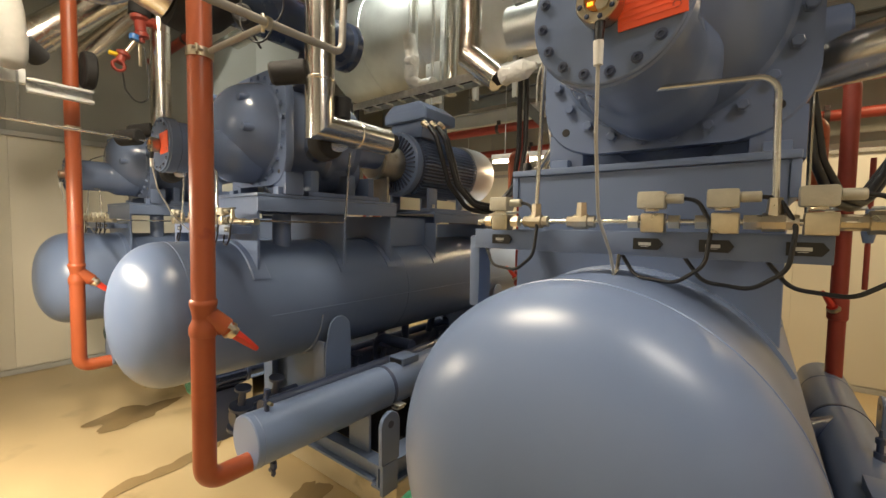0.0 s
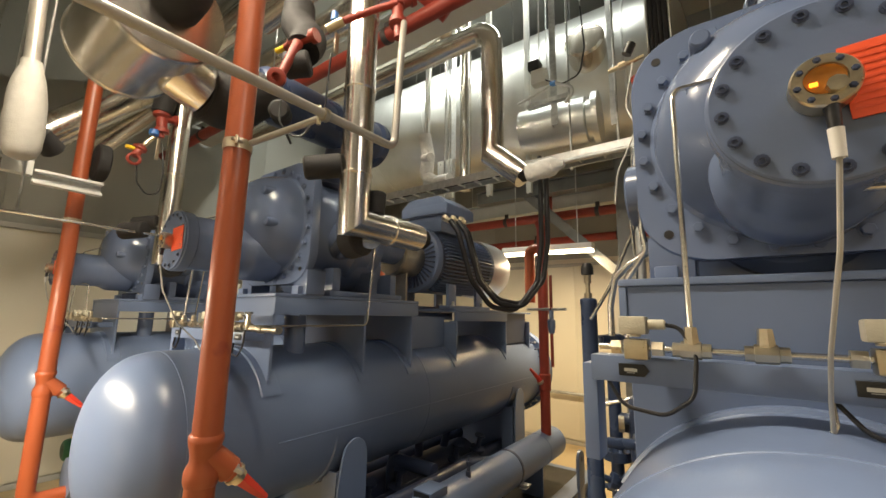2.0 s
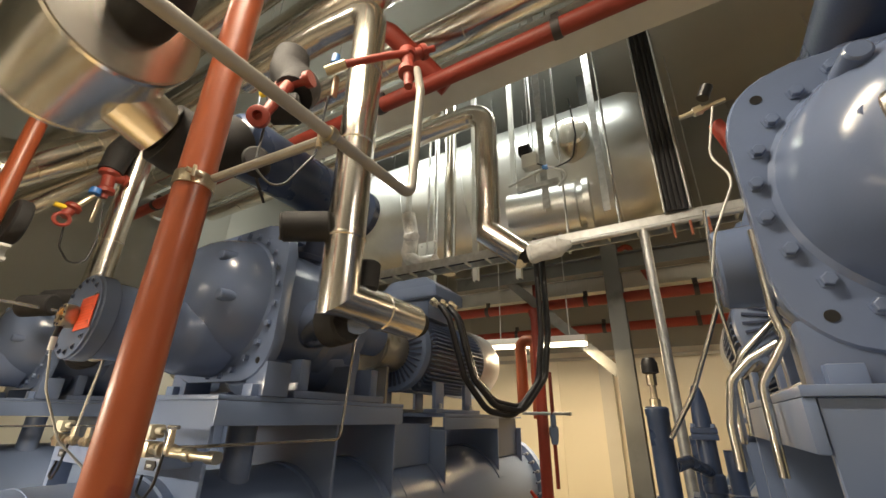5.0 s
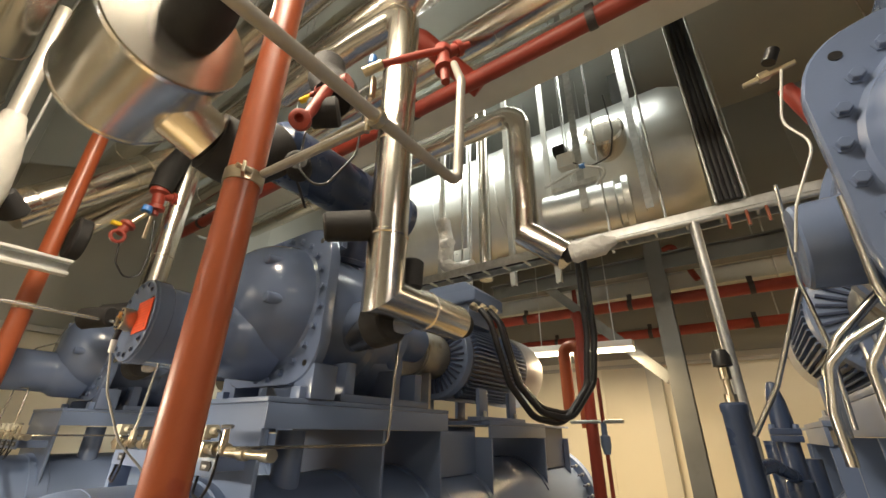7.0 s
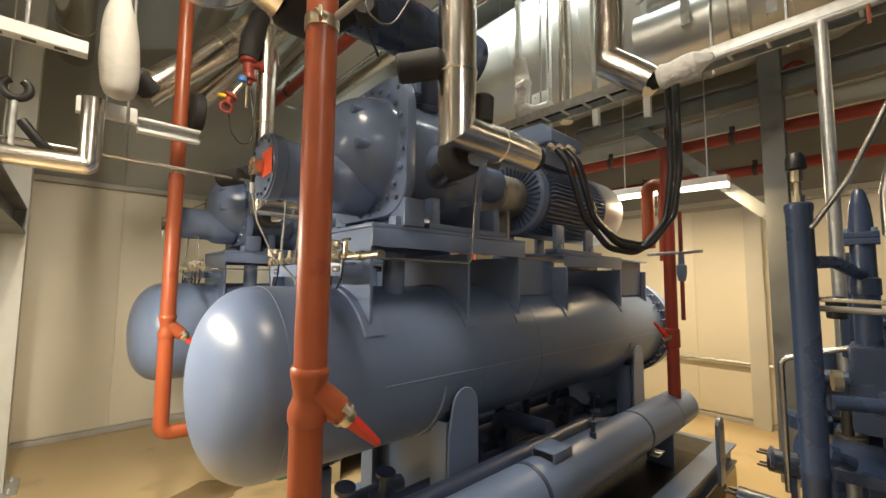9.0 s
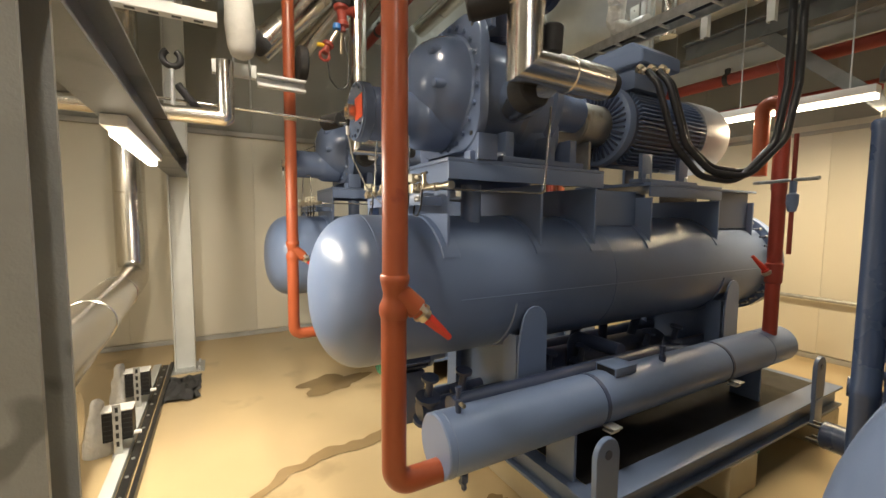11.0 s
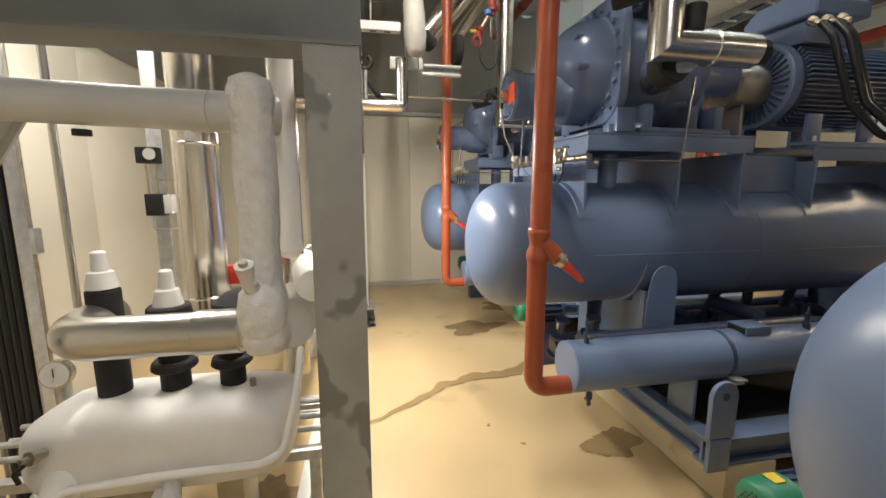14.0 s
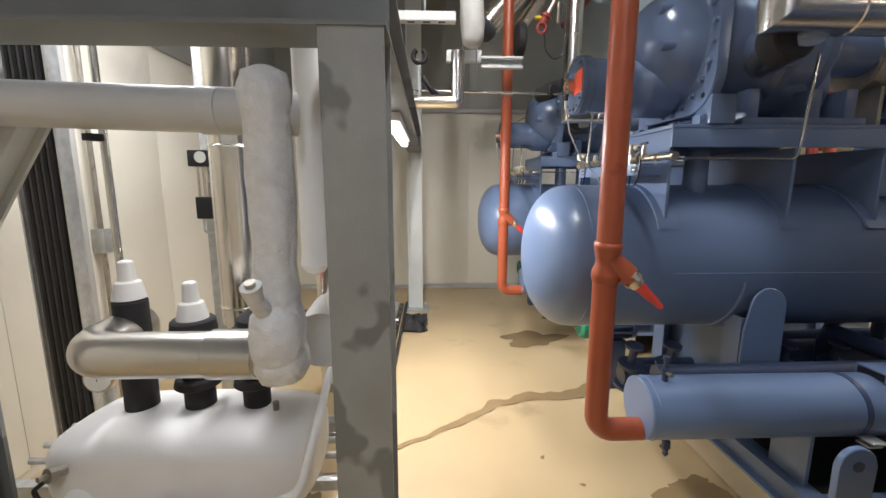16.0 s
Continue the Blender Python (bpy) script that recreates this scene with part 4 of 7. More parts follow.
def manifold():
    """Valve bar across the front with solenoid valves, cable loops and stainless tubes."""
    y, z = 0.90, 1.45
    t = thing("valve_manifold", (C, y, z), "solenoid valve manifold on a steel bar with black cable loops", "valve manifold", "valve manifolds")
    bm = box(B(), (C - 0.325, y + 0.012, z), (C + 0.335, y + 0.022, z + 0.048), 0.002)
    box(bm, (C - 0.325, y + 0.0225, z + 0.040), (C + 0.335, y + 0.07, z + 0.048), 0.002)
    part("bar", bm, BLUE, t)
    bm = box(B(), (C - 0.345, y + 0.02, 1.30), (C - 0.317, y + 0.075, z + 0.03), 0.003)
    part("bracket", bm, BLUE, t)
    part("bracket", box(B(), (C + 0.20, y + 0.0225, z + 0.002), (C + 0.23, 1.064, z + 0.0395), 0.003), BLUE, t)
    part("bracket", box(B(), (C - 0.23, y + 0.0225, z + 0.002), (C - 0.20, 1.064, z + 0.0395), 0.003), BLUE, t)
    part("header_tube", tube(B(), [(C - 0.30, y - 0.01, z + 0.066), (C + 0.32, y - 0.01, z + 0.066)], 0.0055, 0, 12), STAINLESS, t)
    xs = (-0.235, 0.085, 0.195, 0.315)
    for k, dx in enumerate(xs):
        x = C + dx
        v = part("solenoid_valve", box(B(), (x - 0.020, y - 0.026, z + 0.046), (x + 0.020, y + 0.008, z + 0.082), 0.004), NICKEL, t, "nickel valve block with a coil")
        part("coil", box(B(), (x - 0.027, y - 0.028, z + 0.090), (x + 0.019, y + 0.010, z + 0.122), 0.005), COIL, v)
        part("stem", cyl(B(), (x - 0.004, y - 0.01, z + 0.086), (x - 0.004, y - 0.01, z + 0.094), 0.012, seg=12), NICKEL, v)
        part("plug", cyl(B(), (x + 0.019, y - 0.01, z + 0.108), (x + 0.048, y - 0.01, z + 0.108), 0.009, 0.009, 12, 0.002), COIL, v)
        for sx in (-1, 1):
            part("nut", cyl(B(), (x + sx * 0.025, y - 0.01, z + 0.066), (x + sx * 0.043, y - 0.01, z + 0.066), 0.0135, seg=6), NICKEL, v)
        pts = [(x + 0.046, y - 0.01, z + 0.108), (x + 0.07, y - 0.012, z + 0.104), (x + 0.092, y - 0.02, z + 0.06), (x + 0.085, y - 0.022, z - 0.01), (x + 0.04, y - 0.015, z - 0.045), (x - 0.03, y + 0.0, z - 0.04), (x - 0.06, y + 0.02, z + 0.0)]
        part("cable", tube(B(), pts, 0.0036, 0.04, 10), RUBBER, v)
        pl = part("tag_plate", slab(B(), [(-0.026, -0.011), (0.018, -0.011), (0.026, 0), (0.018, 0.011), (-0.026, 0.011)], Matrix.Translation((x - 0.012, y + 0.0085, z + 0.024)) @ XZ, 0.003), BLACK, t, "small black label plate")
        part("tag_bar", box(B(), (x - 0.028, y + 0.0078, z + 0.021), (x - 0.006, y + 0.0084, z + 0.027)), GALV, pl)
        part("tag_bar", box(B(), (x - 0.024, y + 0.0078, z + 0.0185), (x - 0.010, y + 0.0084, z + 0.0195)), GALV, pl)
    for dx in (-0.150, -0.05, 0.26):
        f = part("tee", lathe(B(), (C + dx - 0.028, y - 0.01, z + 0.066), (1, 0, 0), [(0, 0.012), (0.012, 0.012), (0.0125, 0.015), (0.042, 0.015), (0.043, 0.012), (0.056, 0.012)], 8), NICKEL, t)
        part("nut", cyl(B(), (C + dx, y - 0.01, z + 0.076), (C + dx, y - 0.01, z + 0.105), 0.0125, 0.010, 6), NICKEL, f)
    part("hand_valve", lathe(B(), (C + 0.335, y - 0.01, z + 0.066), (1, 0, 0), [(0, 0.013), (0.03, 0.013), (0.031, 0.018), (0.05, 0.018), (0.051, 0.010), (0.075, 0.010), (0.076, 0.015), (0.09, 0.015), (0.091, 0.008), (0.14, 0.008)], 10), NICKEL, t)
    part("outlet_rod", lathe(B(), (C + 0.426, y - 0.01, z + 0.060), (1, 0, 0), [(0, 0.010), (0.06, 0.010), (0.061, 0.015), (0.085, 0.015), (0.086, 0.010), (0.15, 0.010), (0.151, 0.014), (0.185, 0.014)], 12), NICKEL, t)
    h = part("needle_valve", cyl(B(), (C + 0.405, y - 0.01, z + 0.066), (C + 0.405, y - 0.01, z + 0.112), 0.010, 0.007, 10), NICKEL, t)
    part("t_handle", tube(B(), [(C + 0.382, y - 0.01, z + 0.118), (C + 0.428, y - 0.01, z + 0.118)], 0.005, 0, 8), STAINLESS, h)
    # stainless tubes to the compressor
    part("tube", tube(B(), [(C - 0.150, y - 0.01, z + 0.09), (C - 0.150, y + 0.016, 2.005), (C - 0.010, 1.045, 2.07)], 0.0048, 0.03, 10), STAINLESS, t)
    part("tube", tube(B(), [(C + 0.26, y - 0.01, z + 0.09), (C + 0.255, y - 0.01, 1.748), (C + 0.02, y - 0.012, 1.765), (C + 0.008, 0.93, 1.766)], 0.0052, 0.03, 10), STAINLESS, t)
    part("tube", tube(B(), [(C + 0.33, y - 0.01, z + 0.066), (C + 0.345, y + 0.1, z + 0.066), (C + 0.345, 1.55, z + 0.066), (C + 0.345, 1.58, 1.92)], 0.005, 0.03, 8), STAINLESS, t)
    part("hook", tube(B(), [(C + 0.02, y + 0.016, z + 0.002), (C + 0.02, y + 0.004, z - 0.03), (C + 0.008, y - 0.002, z - 0.055), (C - 0.01, y + 0.003, z - 0.05)], 0.004, 0.01, 8), STAINLESS, t)
    return t


COIL = mat("cream_coil_housing", (0.50, 0.47, 0.37), 0.42, 0.1, 0.10, 30, 220, 0.03)


def far_riser():
    x, y = -1.69, 3.20
    t = thing("return_pipe", (x, y, 0.7), "dark red return pipe with a stop valve rising from the cooler", "pipe", "return pipes")
    part("pipe", tube(B(), [(x, y, 0.69), (x, y, 2.3), (x - 0.02, y, 2.36)], 0.038, 0.06, 20), RED, t)
    part("bend", tube(B(), [(x - 0.10, y + 0.25, 1.60), (x - 0.10, y + 0.25, 2.18), (x - 0.22, y + 0.25, 2.18), (x - 0.22, y + 0.25, 1.70)], 0.045, 0.10, 18), ORANGE, t)
    v = part("valve", lathe(B(), (x, y, 1.04), (0, 0, 1), [(-0.03, 0.039), (-0.02, 0.046), (0.09, 0.046), (0.10, 0.039)], 20), RED, t)
    part("cap", lathe(B(), (x - 0.02, y - 0.03, 1.08), (-0.45, -0.5, 0.75), [(0, 0.026), (0.02, 0.026), (0.021, 0.018), (0.07, 0.015), (0.13, 0.009)], 8), RED_BRIGHT, v)
    part("ring", lathe(B(), (x - 0.02, y - 0.03, 1.08), (-0.45, -0.5, 0.75), [(-0.01, 0.031), (0.0, 0.033), (0.008, 0.033), (0.012, 0.026)], 20), NICKEL, v)
    part("level_bar", cyl(B(), (x - 0.14, y + 0.01, 1.635), (x + 0.22, y - 0.10, 1.635), 0.011, seg=12), GALV, t)
    part("small_valve", lathe(B(), (x + 0.09, y - 0.06, 1.45), (0, 0, 1), [(0, 0.02), (0.05, 0.03), (0.10, 0.03), (0.11, 0.018), (0.18, 0.018)], 14), BLUE, t)
    part("small_pipe", tube(B(), [(x + 0.09, y - 0.06, 1.20), (x + 0.09, y - 0.06, 1.90)], 0.012, 0, 12), RED, t)
    return t



def strainer():
    """Blue strainer body lying over the compressor."""
    x, z = C + 0.15, 2.60
    t = thing("suction_strainer", (x, 1.3, z), "dark blue strainer cylinder over the compressor", "strainer", "suction strainers")
    part("body", lathe(B(), (x, 0.95, z), (0, 1, 0), [(0, 0.10), (0.01, 0.112), (0.03, 0.126), (0.72, 0.126), (0.74, 0.14), (0.78, 0.14), (0.79, 0.06)], 40), BLUE_NAVY, t)
    part("neck", cyl(B(), (x - 0.10, 1.50, 2.24), (x - 0.02, 1.50, z - 0.08), 0.085, seg=32), BLUE_DARK_SHADED, t)
    part("flange", cyl(B(), (x - 0.105, 1.50, 2.27), (x - 0.10, 1.50, 2.30), 0.12, seg=32, soft=0.004), BLUE_DARK_SHADED, t)
    for i in range(3):
        part("stud", cyl(B(), (x - 0.28, 1.30 + 0.05 * i, 2.26), (x - 0.28, 1.30 + 0.05 * i, 2.36), 0.012, seg=8), BLACK, t)
    part("hose", tube(B(), [(x + 0.05, 1.0, z + 0.10), (x + 0.10, 0.98, z + 0.02), (x + 0.10, 1.02, z - 0.12), (x + 0.02, 1.15, z - 0.20)], 0.006, 0.05, 8), RUBBER, t)
    return t


def valve_cluster():
    """Small red valves with foam-wrapped necks beside the suction pipe."""
    t = thing("service_valves", (-1.80, 0.95, 2.7), "red service valves with blue and yellow caps and black foam", "valve", "service valves")
    part("foam_elbow", tube(B(), [(-1.98, 1.04, 3.0), (-1.95, 1.02, 2.88), (-1.85, 1.02, 2.76), (-1.83, 0.98, 2.68)], 0.074, 0.08, 18, wobble=0.12), FOAM, t)
    part("foam_neck", cyl(B(), (-1.88, 0.93, 2.60), (-1.80, 1.0, 2.62), 0.055, seg=20, soft=0.01), FOAM, t)
    part("valve", lathe(B(), (-1.90, 0.94, 2.70), (1, 0.25, 0.1), [(0, 0.016), (0.03, 0.018), (0.031, 0.028), (0.06, 0.028), (0.061, 0.018), (0.14, 0.018), (0.141, 0.03), (0.165, 0.03)], 12), RED, t)
    part("yellow_cap", cyl(B(), (-1.95, 0.928, 2.696), (-1.90, 0.94, 2.70), 0.012, 0.013, 14, 0.002), YELLOW, t)
    part("ring_valve", lathe(B(), (-1.83, 0.88, 2.50), (0.5, -0.6, -0.3), [(0, 0.02), (0.01, 0.036), (0.03, 0.036), (0.035, 0.025), (0.035, 0.016), (0.012, 0.014), (0.012, 0)], 18), RED, t)
    part("link", cyl(B(), (-1.83, 0.885, 2.51), (-1.815, 0.945, 2.69), 0.017, 0.022, 14), RED, t)
    part("ball_valve", cyl(B(), (-1.66, 0.97, 2.70), (-1.60, 1.0, 2.73), 0.018, seg=12), NICKEL, t)
    part("blue_cap", cyl(B(), (-1.635, 0.985, 2.735), (-1.635, 0.985, 2.775), 0.016, 0.014, 14, 0.002), BLUE_CAP, t)
    part("lever", box(B(), (-1.64, 0.99, 2.60), (-1.63, 1.01, 2.69), 0.003), NICKEL, t)
    part("foam_knob", cyl(B(), (-2.0, 1.01, 2.44), (-1.93, 0.95, 2.43), 0.045, seg=18, soft=0.01), FOAM, t)
    part("thin_cable", tube(B(), [(-1.83, 0.90, 2.48), (-1.80, 0.88, 2.30), (-1.74, 0.93, 2.22), (-1.68, 1.0, 2.38), (-1.65, 0.99, 2.60)], 0.004, 0.08, 8), RUBBER, t)
    return t


def far_valve_cluster():
    """Red valve with a foam neck, a smaller valve and a cable loop at the next suction pipe."""
    x = -3.60
    t = thing("service_valves", (x, 1.0, 2.8), "red service valves under a black foam neck with cable", "valve", "service valves")
    part("foam_elbow", tube(B(), [(x - 0.05, 1.13, 3.32), (x, 1.06, 3.10), (x, 1.045, 2.95)], 0.068, 0.08, 18, wobble=0.15), FOAM, t)
    part("valve", lathe(B(), (x, 1.045, 2.965), (0, 0.08, -1), [(0, 0.040), (0.012, 0.056), (0.035, 0.056), (0.05, 0.036), (0.12, 0.033), (0.13, 0.046), (0.155, 0.046), (0.16, 0.02), (0.19, 0.018)], 18), RED, t)
    part("side_arm", lathe(B(), (x, 1.05, 2.92), (0.1, 1, 0.12), [(0, 0.030), (0.07, 0.028), (0.072, 0.036), (0.09, 0.036), (0.095, 0.018)], 16), RED, t)
    part("blue_cap", cyl(B(), (x + 0.03, 1.005, 2.765), (x + 0.03, 1.005, 2.805), 0.030, 0.027, 18, 0.003), BLUE_CAP, t)
    part("ball_valve", cyl(B(), (x + 0.02, 1.01, 2.76), (x + 0.01, 0.955, 2.665), 0.016, seg=12), NICKEL, t)
    part("lever", box(B(), (x + 0.02, 1.03, 2.60), (x + 0.028, 1.05, 2.75), 0.003), NICKEL, t)
    part("lower_valve", lathe(B(), (x, 0.955, 2.675), (0, -0.35, -0.94), [(0, 0.030), (0.012, 0.042), (0.03, 0.042), (0.04, 0.028), (0.09, 0.026)], 16), RED, t)
    wheel = [(x + 0.02, 0.917 + 0.034 * math.cos(a), 2.567 + 0.034 * math.sin(a)) for a in (2 * math.pi * k / 16 for k in range(17))]
    part("hand_wheel", tube(B(), wheel, 0.010, 0, 10), RED, t)
    part("yellow_cap", cyl(B(), (x, 0.93, 2.645), (x, 0.868, 2.645), 0.016, 0.014, 14, 0.002), YELLOW, t)
    part("cable", tube(B(), [(x, 0.94, 2.55), (x, 0.955, 2.42), (x, 1.02, 2.34), (x, 1.09, 2.38), (x, 1.10, 2.52), (x, 1.07, 2.74)], 0.005, 0.06, 8), RUBBER, t)
    return t


def angle_valve():
    """Red angle valve on a long spindle under the header."""
    t = thing("angle_valve", (-1.46, 1.16, 2.8), "dark red angle valve on a long spindle", "valve")
    part("spindle", tube(B(), [(-1.60, 1.0, 2.73), (-1.50, 1.09, 2.80), (-1.44, 1.14, 2.83)], 0.014, 0.03, 12), RED, t)
    v = part("body", lathe(B(), (-1.46, 1.16, 2.88), (0.15, -0.10, -1), [(0, 0.02), (0.02, 0.032), (0.05, 0.032), (0.055, 0.024), (0.12, 0.024), (0.125, 0.035), (0.15, 0.035), (0.155, 0.018), (0.22, 0.015)], 14), RED, t)
    part("bonnet", lathe(B(), (-1.46, 1.16, 2.84), (0.6, 0.5, 0.5), [(0, 0.022), (0.06, 0.022), (0.061, 0.03), (0.08, 0.03), (0.081, 0.014), (0.12, 0.012)], 12), RED, v)
    return t


def drum():
    """Clad accumulator drum that lies across above the aisle."""
    y, z, r = 0.50, 2.60, 0.190
    t = thing("clad_drum", (-2.1, y, z), "aluminium-clad drum with a black foam neck, hung over the aisle", "insulated drum", "clad drums")
    part("cladding", lathe(B(), (-1.90, y, z), (-1, 0, 0), [(0, r - 0.001), (0.0, r), (0.012, r + 0.003), (0.016, r), (0.40, r), (0.404, r + 0.004), (0.416, r + 0.004), (0.42, r)], 64), CLAD, t)
    part("end_disc", lathe(B(), (-1.898, y, z), (1, 0, 0), [(0, r - 0.004), (0.003, r - 0.004), (0.010, 0)], 64), CLAD, t)
    part("neck_foam", tube(B(), [(-1.90, y + 0.02, z + 0.02), (-1.80, y + 0.02, z + 0.03), (-1.76, y + 0.01, z + 0.12), (-1.76, y, z + 0.40)], 0.078, 0.07, 24, wobble=0.08), FOAM, t)
    part("side_neck", cyl(B(), (-2.12, y + 0.10, z - 0.10), (-2.12, y + 0.245, z - 0.145), 0.092, seg=36, soft=0.012), CLAD, t)
    part("side_foam", tube(B(), [(-2.12, y + 0.235, z - 0.142), (-2.12, y + 0.34, z - 0.15), (-2.14, y + 0.47, z - 0.02)], 0.108, 0.09, 28, wobble=0.12), FOAM, t)
    part("hanger", tube(B(), [(-2.05, y, z + r), (-2.05, y, TOP)], 0.008, 0, 8), GALV, t)
    return t


def pump_motor():
    """Green oil pump motor with a perforated fan cowl."""
    x, y, z, r = C - 0.70, 1.10, 0.44, 0.085
    t = thing("pump_motor", (x, y + 0.2, 0), "dark blue oil pump motor with a green perforated fan cowl", "electric motor", "pump motors")
    part("fan_cowl", lathe(B(), (x, y, z), (0, 1, 0), [(0, r - 0.028), (0.004, r - 0.016), (0.016, r - 0.004), (0.03, r), (0.11, r + 0.004)], 36), GREEN_PAINT, t)
    for i in range(-4, 5):
        for j in range(-4, 5):
            px, pz = 0.013 * (i + 0.5 * (j % 2)), 0.0115 * j
            if math.hypot(px, pz) < r - 0.033:
                piece("vent_hole", HOLE, (x + px, y - 0.0006, z + pz), (0, -1, 0), t)
    part("body", lathe(B(), (x, y + 0.111, z), (0, 1, 0), [(0, r - 0.004), (0.05, r - 0.004), (0.055, r - 0.01), (0.24, r - 0.012), (0.245, r), (0.27, r), (0.275, 0.05), (0.38, 0.05)], 32), BLUE_DARK_SHADED, t)
    for k in range(14):
        a = 2 * math.pi * k / 14
        m = Matrix.Translation((x, y + 0.115, z)) @ Matrix.Rotation(a, 4, "Y")
        part("fin", box(B(), (-0.003, 0, r - 0.016), (0.003, 0.23, r + 0.004), 0.001, m), BLUE_DARK_SHADED, t)
    part("label_plate", box(B(), (x - 0.03, y + 0.05, z + r + 0.002), (x + 0.01, y + 0.09, z + r + 0.006), 0.001), YELLOW, t, "yellow label plate")
    part("stand", box(B(), (x - 0.06, y + 0.14, 0), (x + 0.06, y + 0.32, z - r - 0.001), 0.004), BLUE_DARK_SHADED, t)
    return t


HOLE = finish("vent_hole", cyl(B(), (0, 0, 0), (0, 0, 0.001), 0.0042, seg=6), BLACK)
SET.append(vessel())
SET.append(pump_motor())
SET += compressor()
SET += motor()
SET.append(suction())
SET.append(drain_pipe())
SET += cooler()
SET.append(manifold())
SET.append(far_riser())
for dx in SHIFTS:
    for ob in list(SET):
        copy_thing(ob, Matrix.Translation(ob.location + Vector((dx, 0, 0))))
strainer_top = strainer()
copy_thing(strainer_top, Matrix.Translation(strainer_top.location + Vector((SHIFTS[0], 0, 0))))
angle_valve()
valve_cluster()
far_valve_cluster()
drum()

# ---- lamps ----
def batten(name, a, b, watts, color, glow, label, aim=None):
    """A fluorescent batten with its tube and the light it gives."""
    a, b = Vector(a), Vector(b)
    t = thing(name, (a + b) / 2, label, "lamp", "fluorescent battens")
    w = (b - a).normalized()
    s = w.cross(Vector((0, 0, 1))).normalized() if abs(w.z) < 0.9 else Vector((0, 1, 0))
    m = Matrix((s, w, Vector((0, 0, 1)))).transposed().to_4x4()
    m.translation = a
    n = (b - a).length
    part("housing", box(B(), (-0.05, 0, 0.02), (0.05, n, 0.075), 0.006, m), WHITE_PLASTIC, t)
    for f in (0.15, 0.85):
        p = a.lerp(b, f)
        part("hanger", tube(B(), [p + Vector((0, 0, 0.07)), Vector((p.x, p.y, TOP))], 0.005, 0, 8), GALV, t)
    part("tube", cyl(B(), a + Vector((0, 0, -0.002)), b + Vector((0, 0, -0.002)), 0.016, seg=16), glow, t)
    mid = (a + b) / 2 + Vector((0, 0, -0.03))
    d = bpy.data.lights.new("batten_light", "AREA")
    d.shape, d.size, d.size_y, d.energy, d.color = "RECTANGLE", 0.09, n, watts, color
    ob = new("batten_light", d)
    mm = m.copy()
    mm.translation = mid
    if aim:
        mm = look(mid, mid + Vector(aim)) @ Matrix.Rotation(radians(90), 4, "Z")
    ob.matrix_world = mm
    return t


batten("ceiling_lamp", (-2.45, 4.0, 2.235), (-1.50, 4.0, 2.215), 54, WARM, TUBE_GLOW, "lit fluorescent batten under the pipework")
batten("ceiling_lamp", (-3.9, 3.15, 4.85), (-2.5, 3.15, 4.85), 84, SKY_WHITE, TUBE_COOL, "lit fluorescent batten near the ceiling, unseen from the aisle")
# unseen fill lamp, added only to brighten the receiver's right end
batten("ceiling_lamp", (-2.2, 3.15, 4.85), (-0.8, 3.15, 4.85), 15, SKY_WHITE, TUBE_COOL, "lit fluorescent batten near the ceiling, unseen from the aisle")
batten("ceiling_lamp", (0.5, 0.25, 3.40), (1.7, 0.25, 3.40), 32, COOL, TUBE_COOL, "lit fluorescent batten over the aisle")
batten("ceiling_lamp", (-2.5, 0.28, 3.70), (-1.0, 0.28, 3.70), 106, NEUTRAL, TUBE_GLOW, "lit fluorescent batten over the aisle")
batten("ceiling_lamp", (-2.9, -1.25, 2.5), (-1.9, -1.25, 2.5), 24, NEUTRAL, TUBE_COOL, "lit fluorescent batten over the pump pit")
batten("ceiling_lamp", (0.6, 4.4, 3.2), (1.9, 4.4, 3.2), 32, WARM, TUBE_GLOW, "lit fluorescent batten over the rear passage")

# ---- overhead pipes, trays and steel ----
GALV_DARK = mat("dark_steel_clamp", (0.05, 0.045, 0.045), 0.5, 0.4, 0.15, 12, 150, 0.03)
def clad_pipe(name, pts, r, label, bend=0.12, bands=0.5, material=None, group="clad pipes"):
    material = material or CLAD
    t = thing(name, pts[0], label, "pipe", group)
    part("cladding", tube(B(), pts, r, bend, 32, 8), material, t)
    for a, b in zip(pts, pts[1:]):
        a, b = Vector(a), Vector(b)
        n = int((b - a).length / bands)
        for i in range(1, n):
            p = a.lerp(b, i / n)
            part("swage", lathe(B(), p, b - a, [(-0.006, r), (-0.003, r + 0.004), (0.003, r + 0.004), (0.006, r)], 32), material, t)
    return t


def plain_pipe(name, pts, r, material, label, bend=0.06, category="pipe", group=""):
    t = thing(name, pts[0], label, category, group)
    part("run", tube(B(), pts, r, bend, 18), material, t)
    if group == "red headers":
        a, b = Vector(pts[0]), Vector(pts[-1])
        for f in (0.12, 0.29, 0.44, 0.573, 0.71, 0.86):
            p = a.lerp(b, f)
            part("clamp", lathe(B(), p, b - a, [(-0.02, r), (-0.02, r + 0.006), (0.02, r + 0.006), (0.02, r)], 24), GALV_DARK, t, "dark steel pipe clamp")
            part("clamp_ear", box(B(), (p.x - 0.02, p.y - 0.012, p.z + r), (p.x + 0.02, p.y + 0.012, p.z + r + 0.05), 0.002), GALV_DARK, t)
    return t


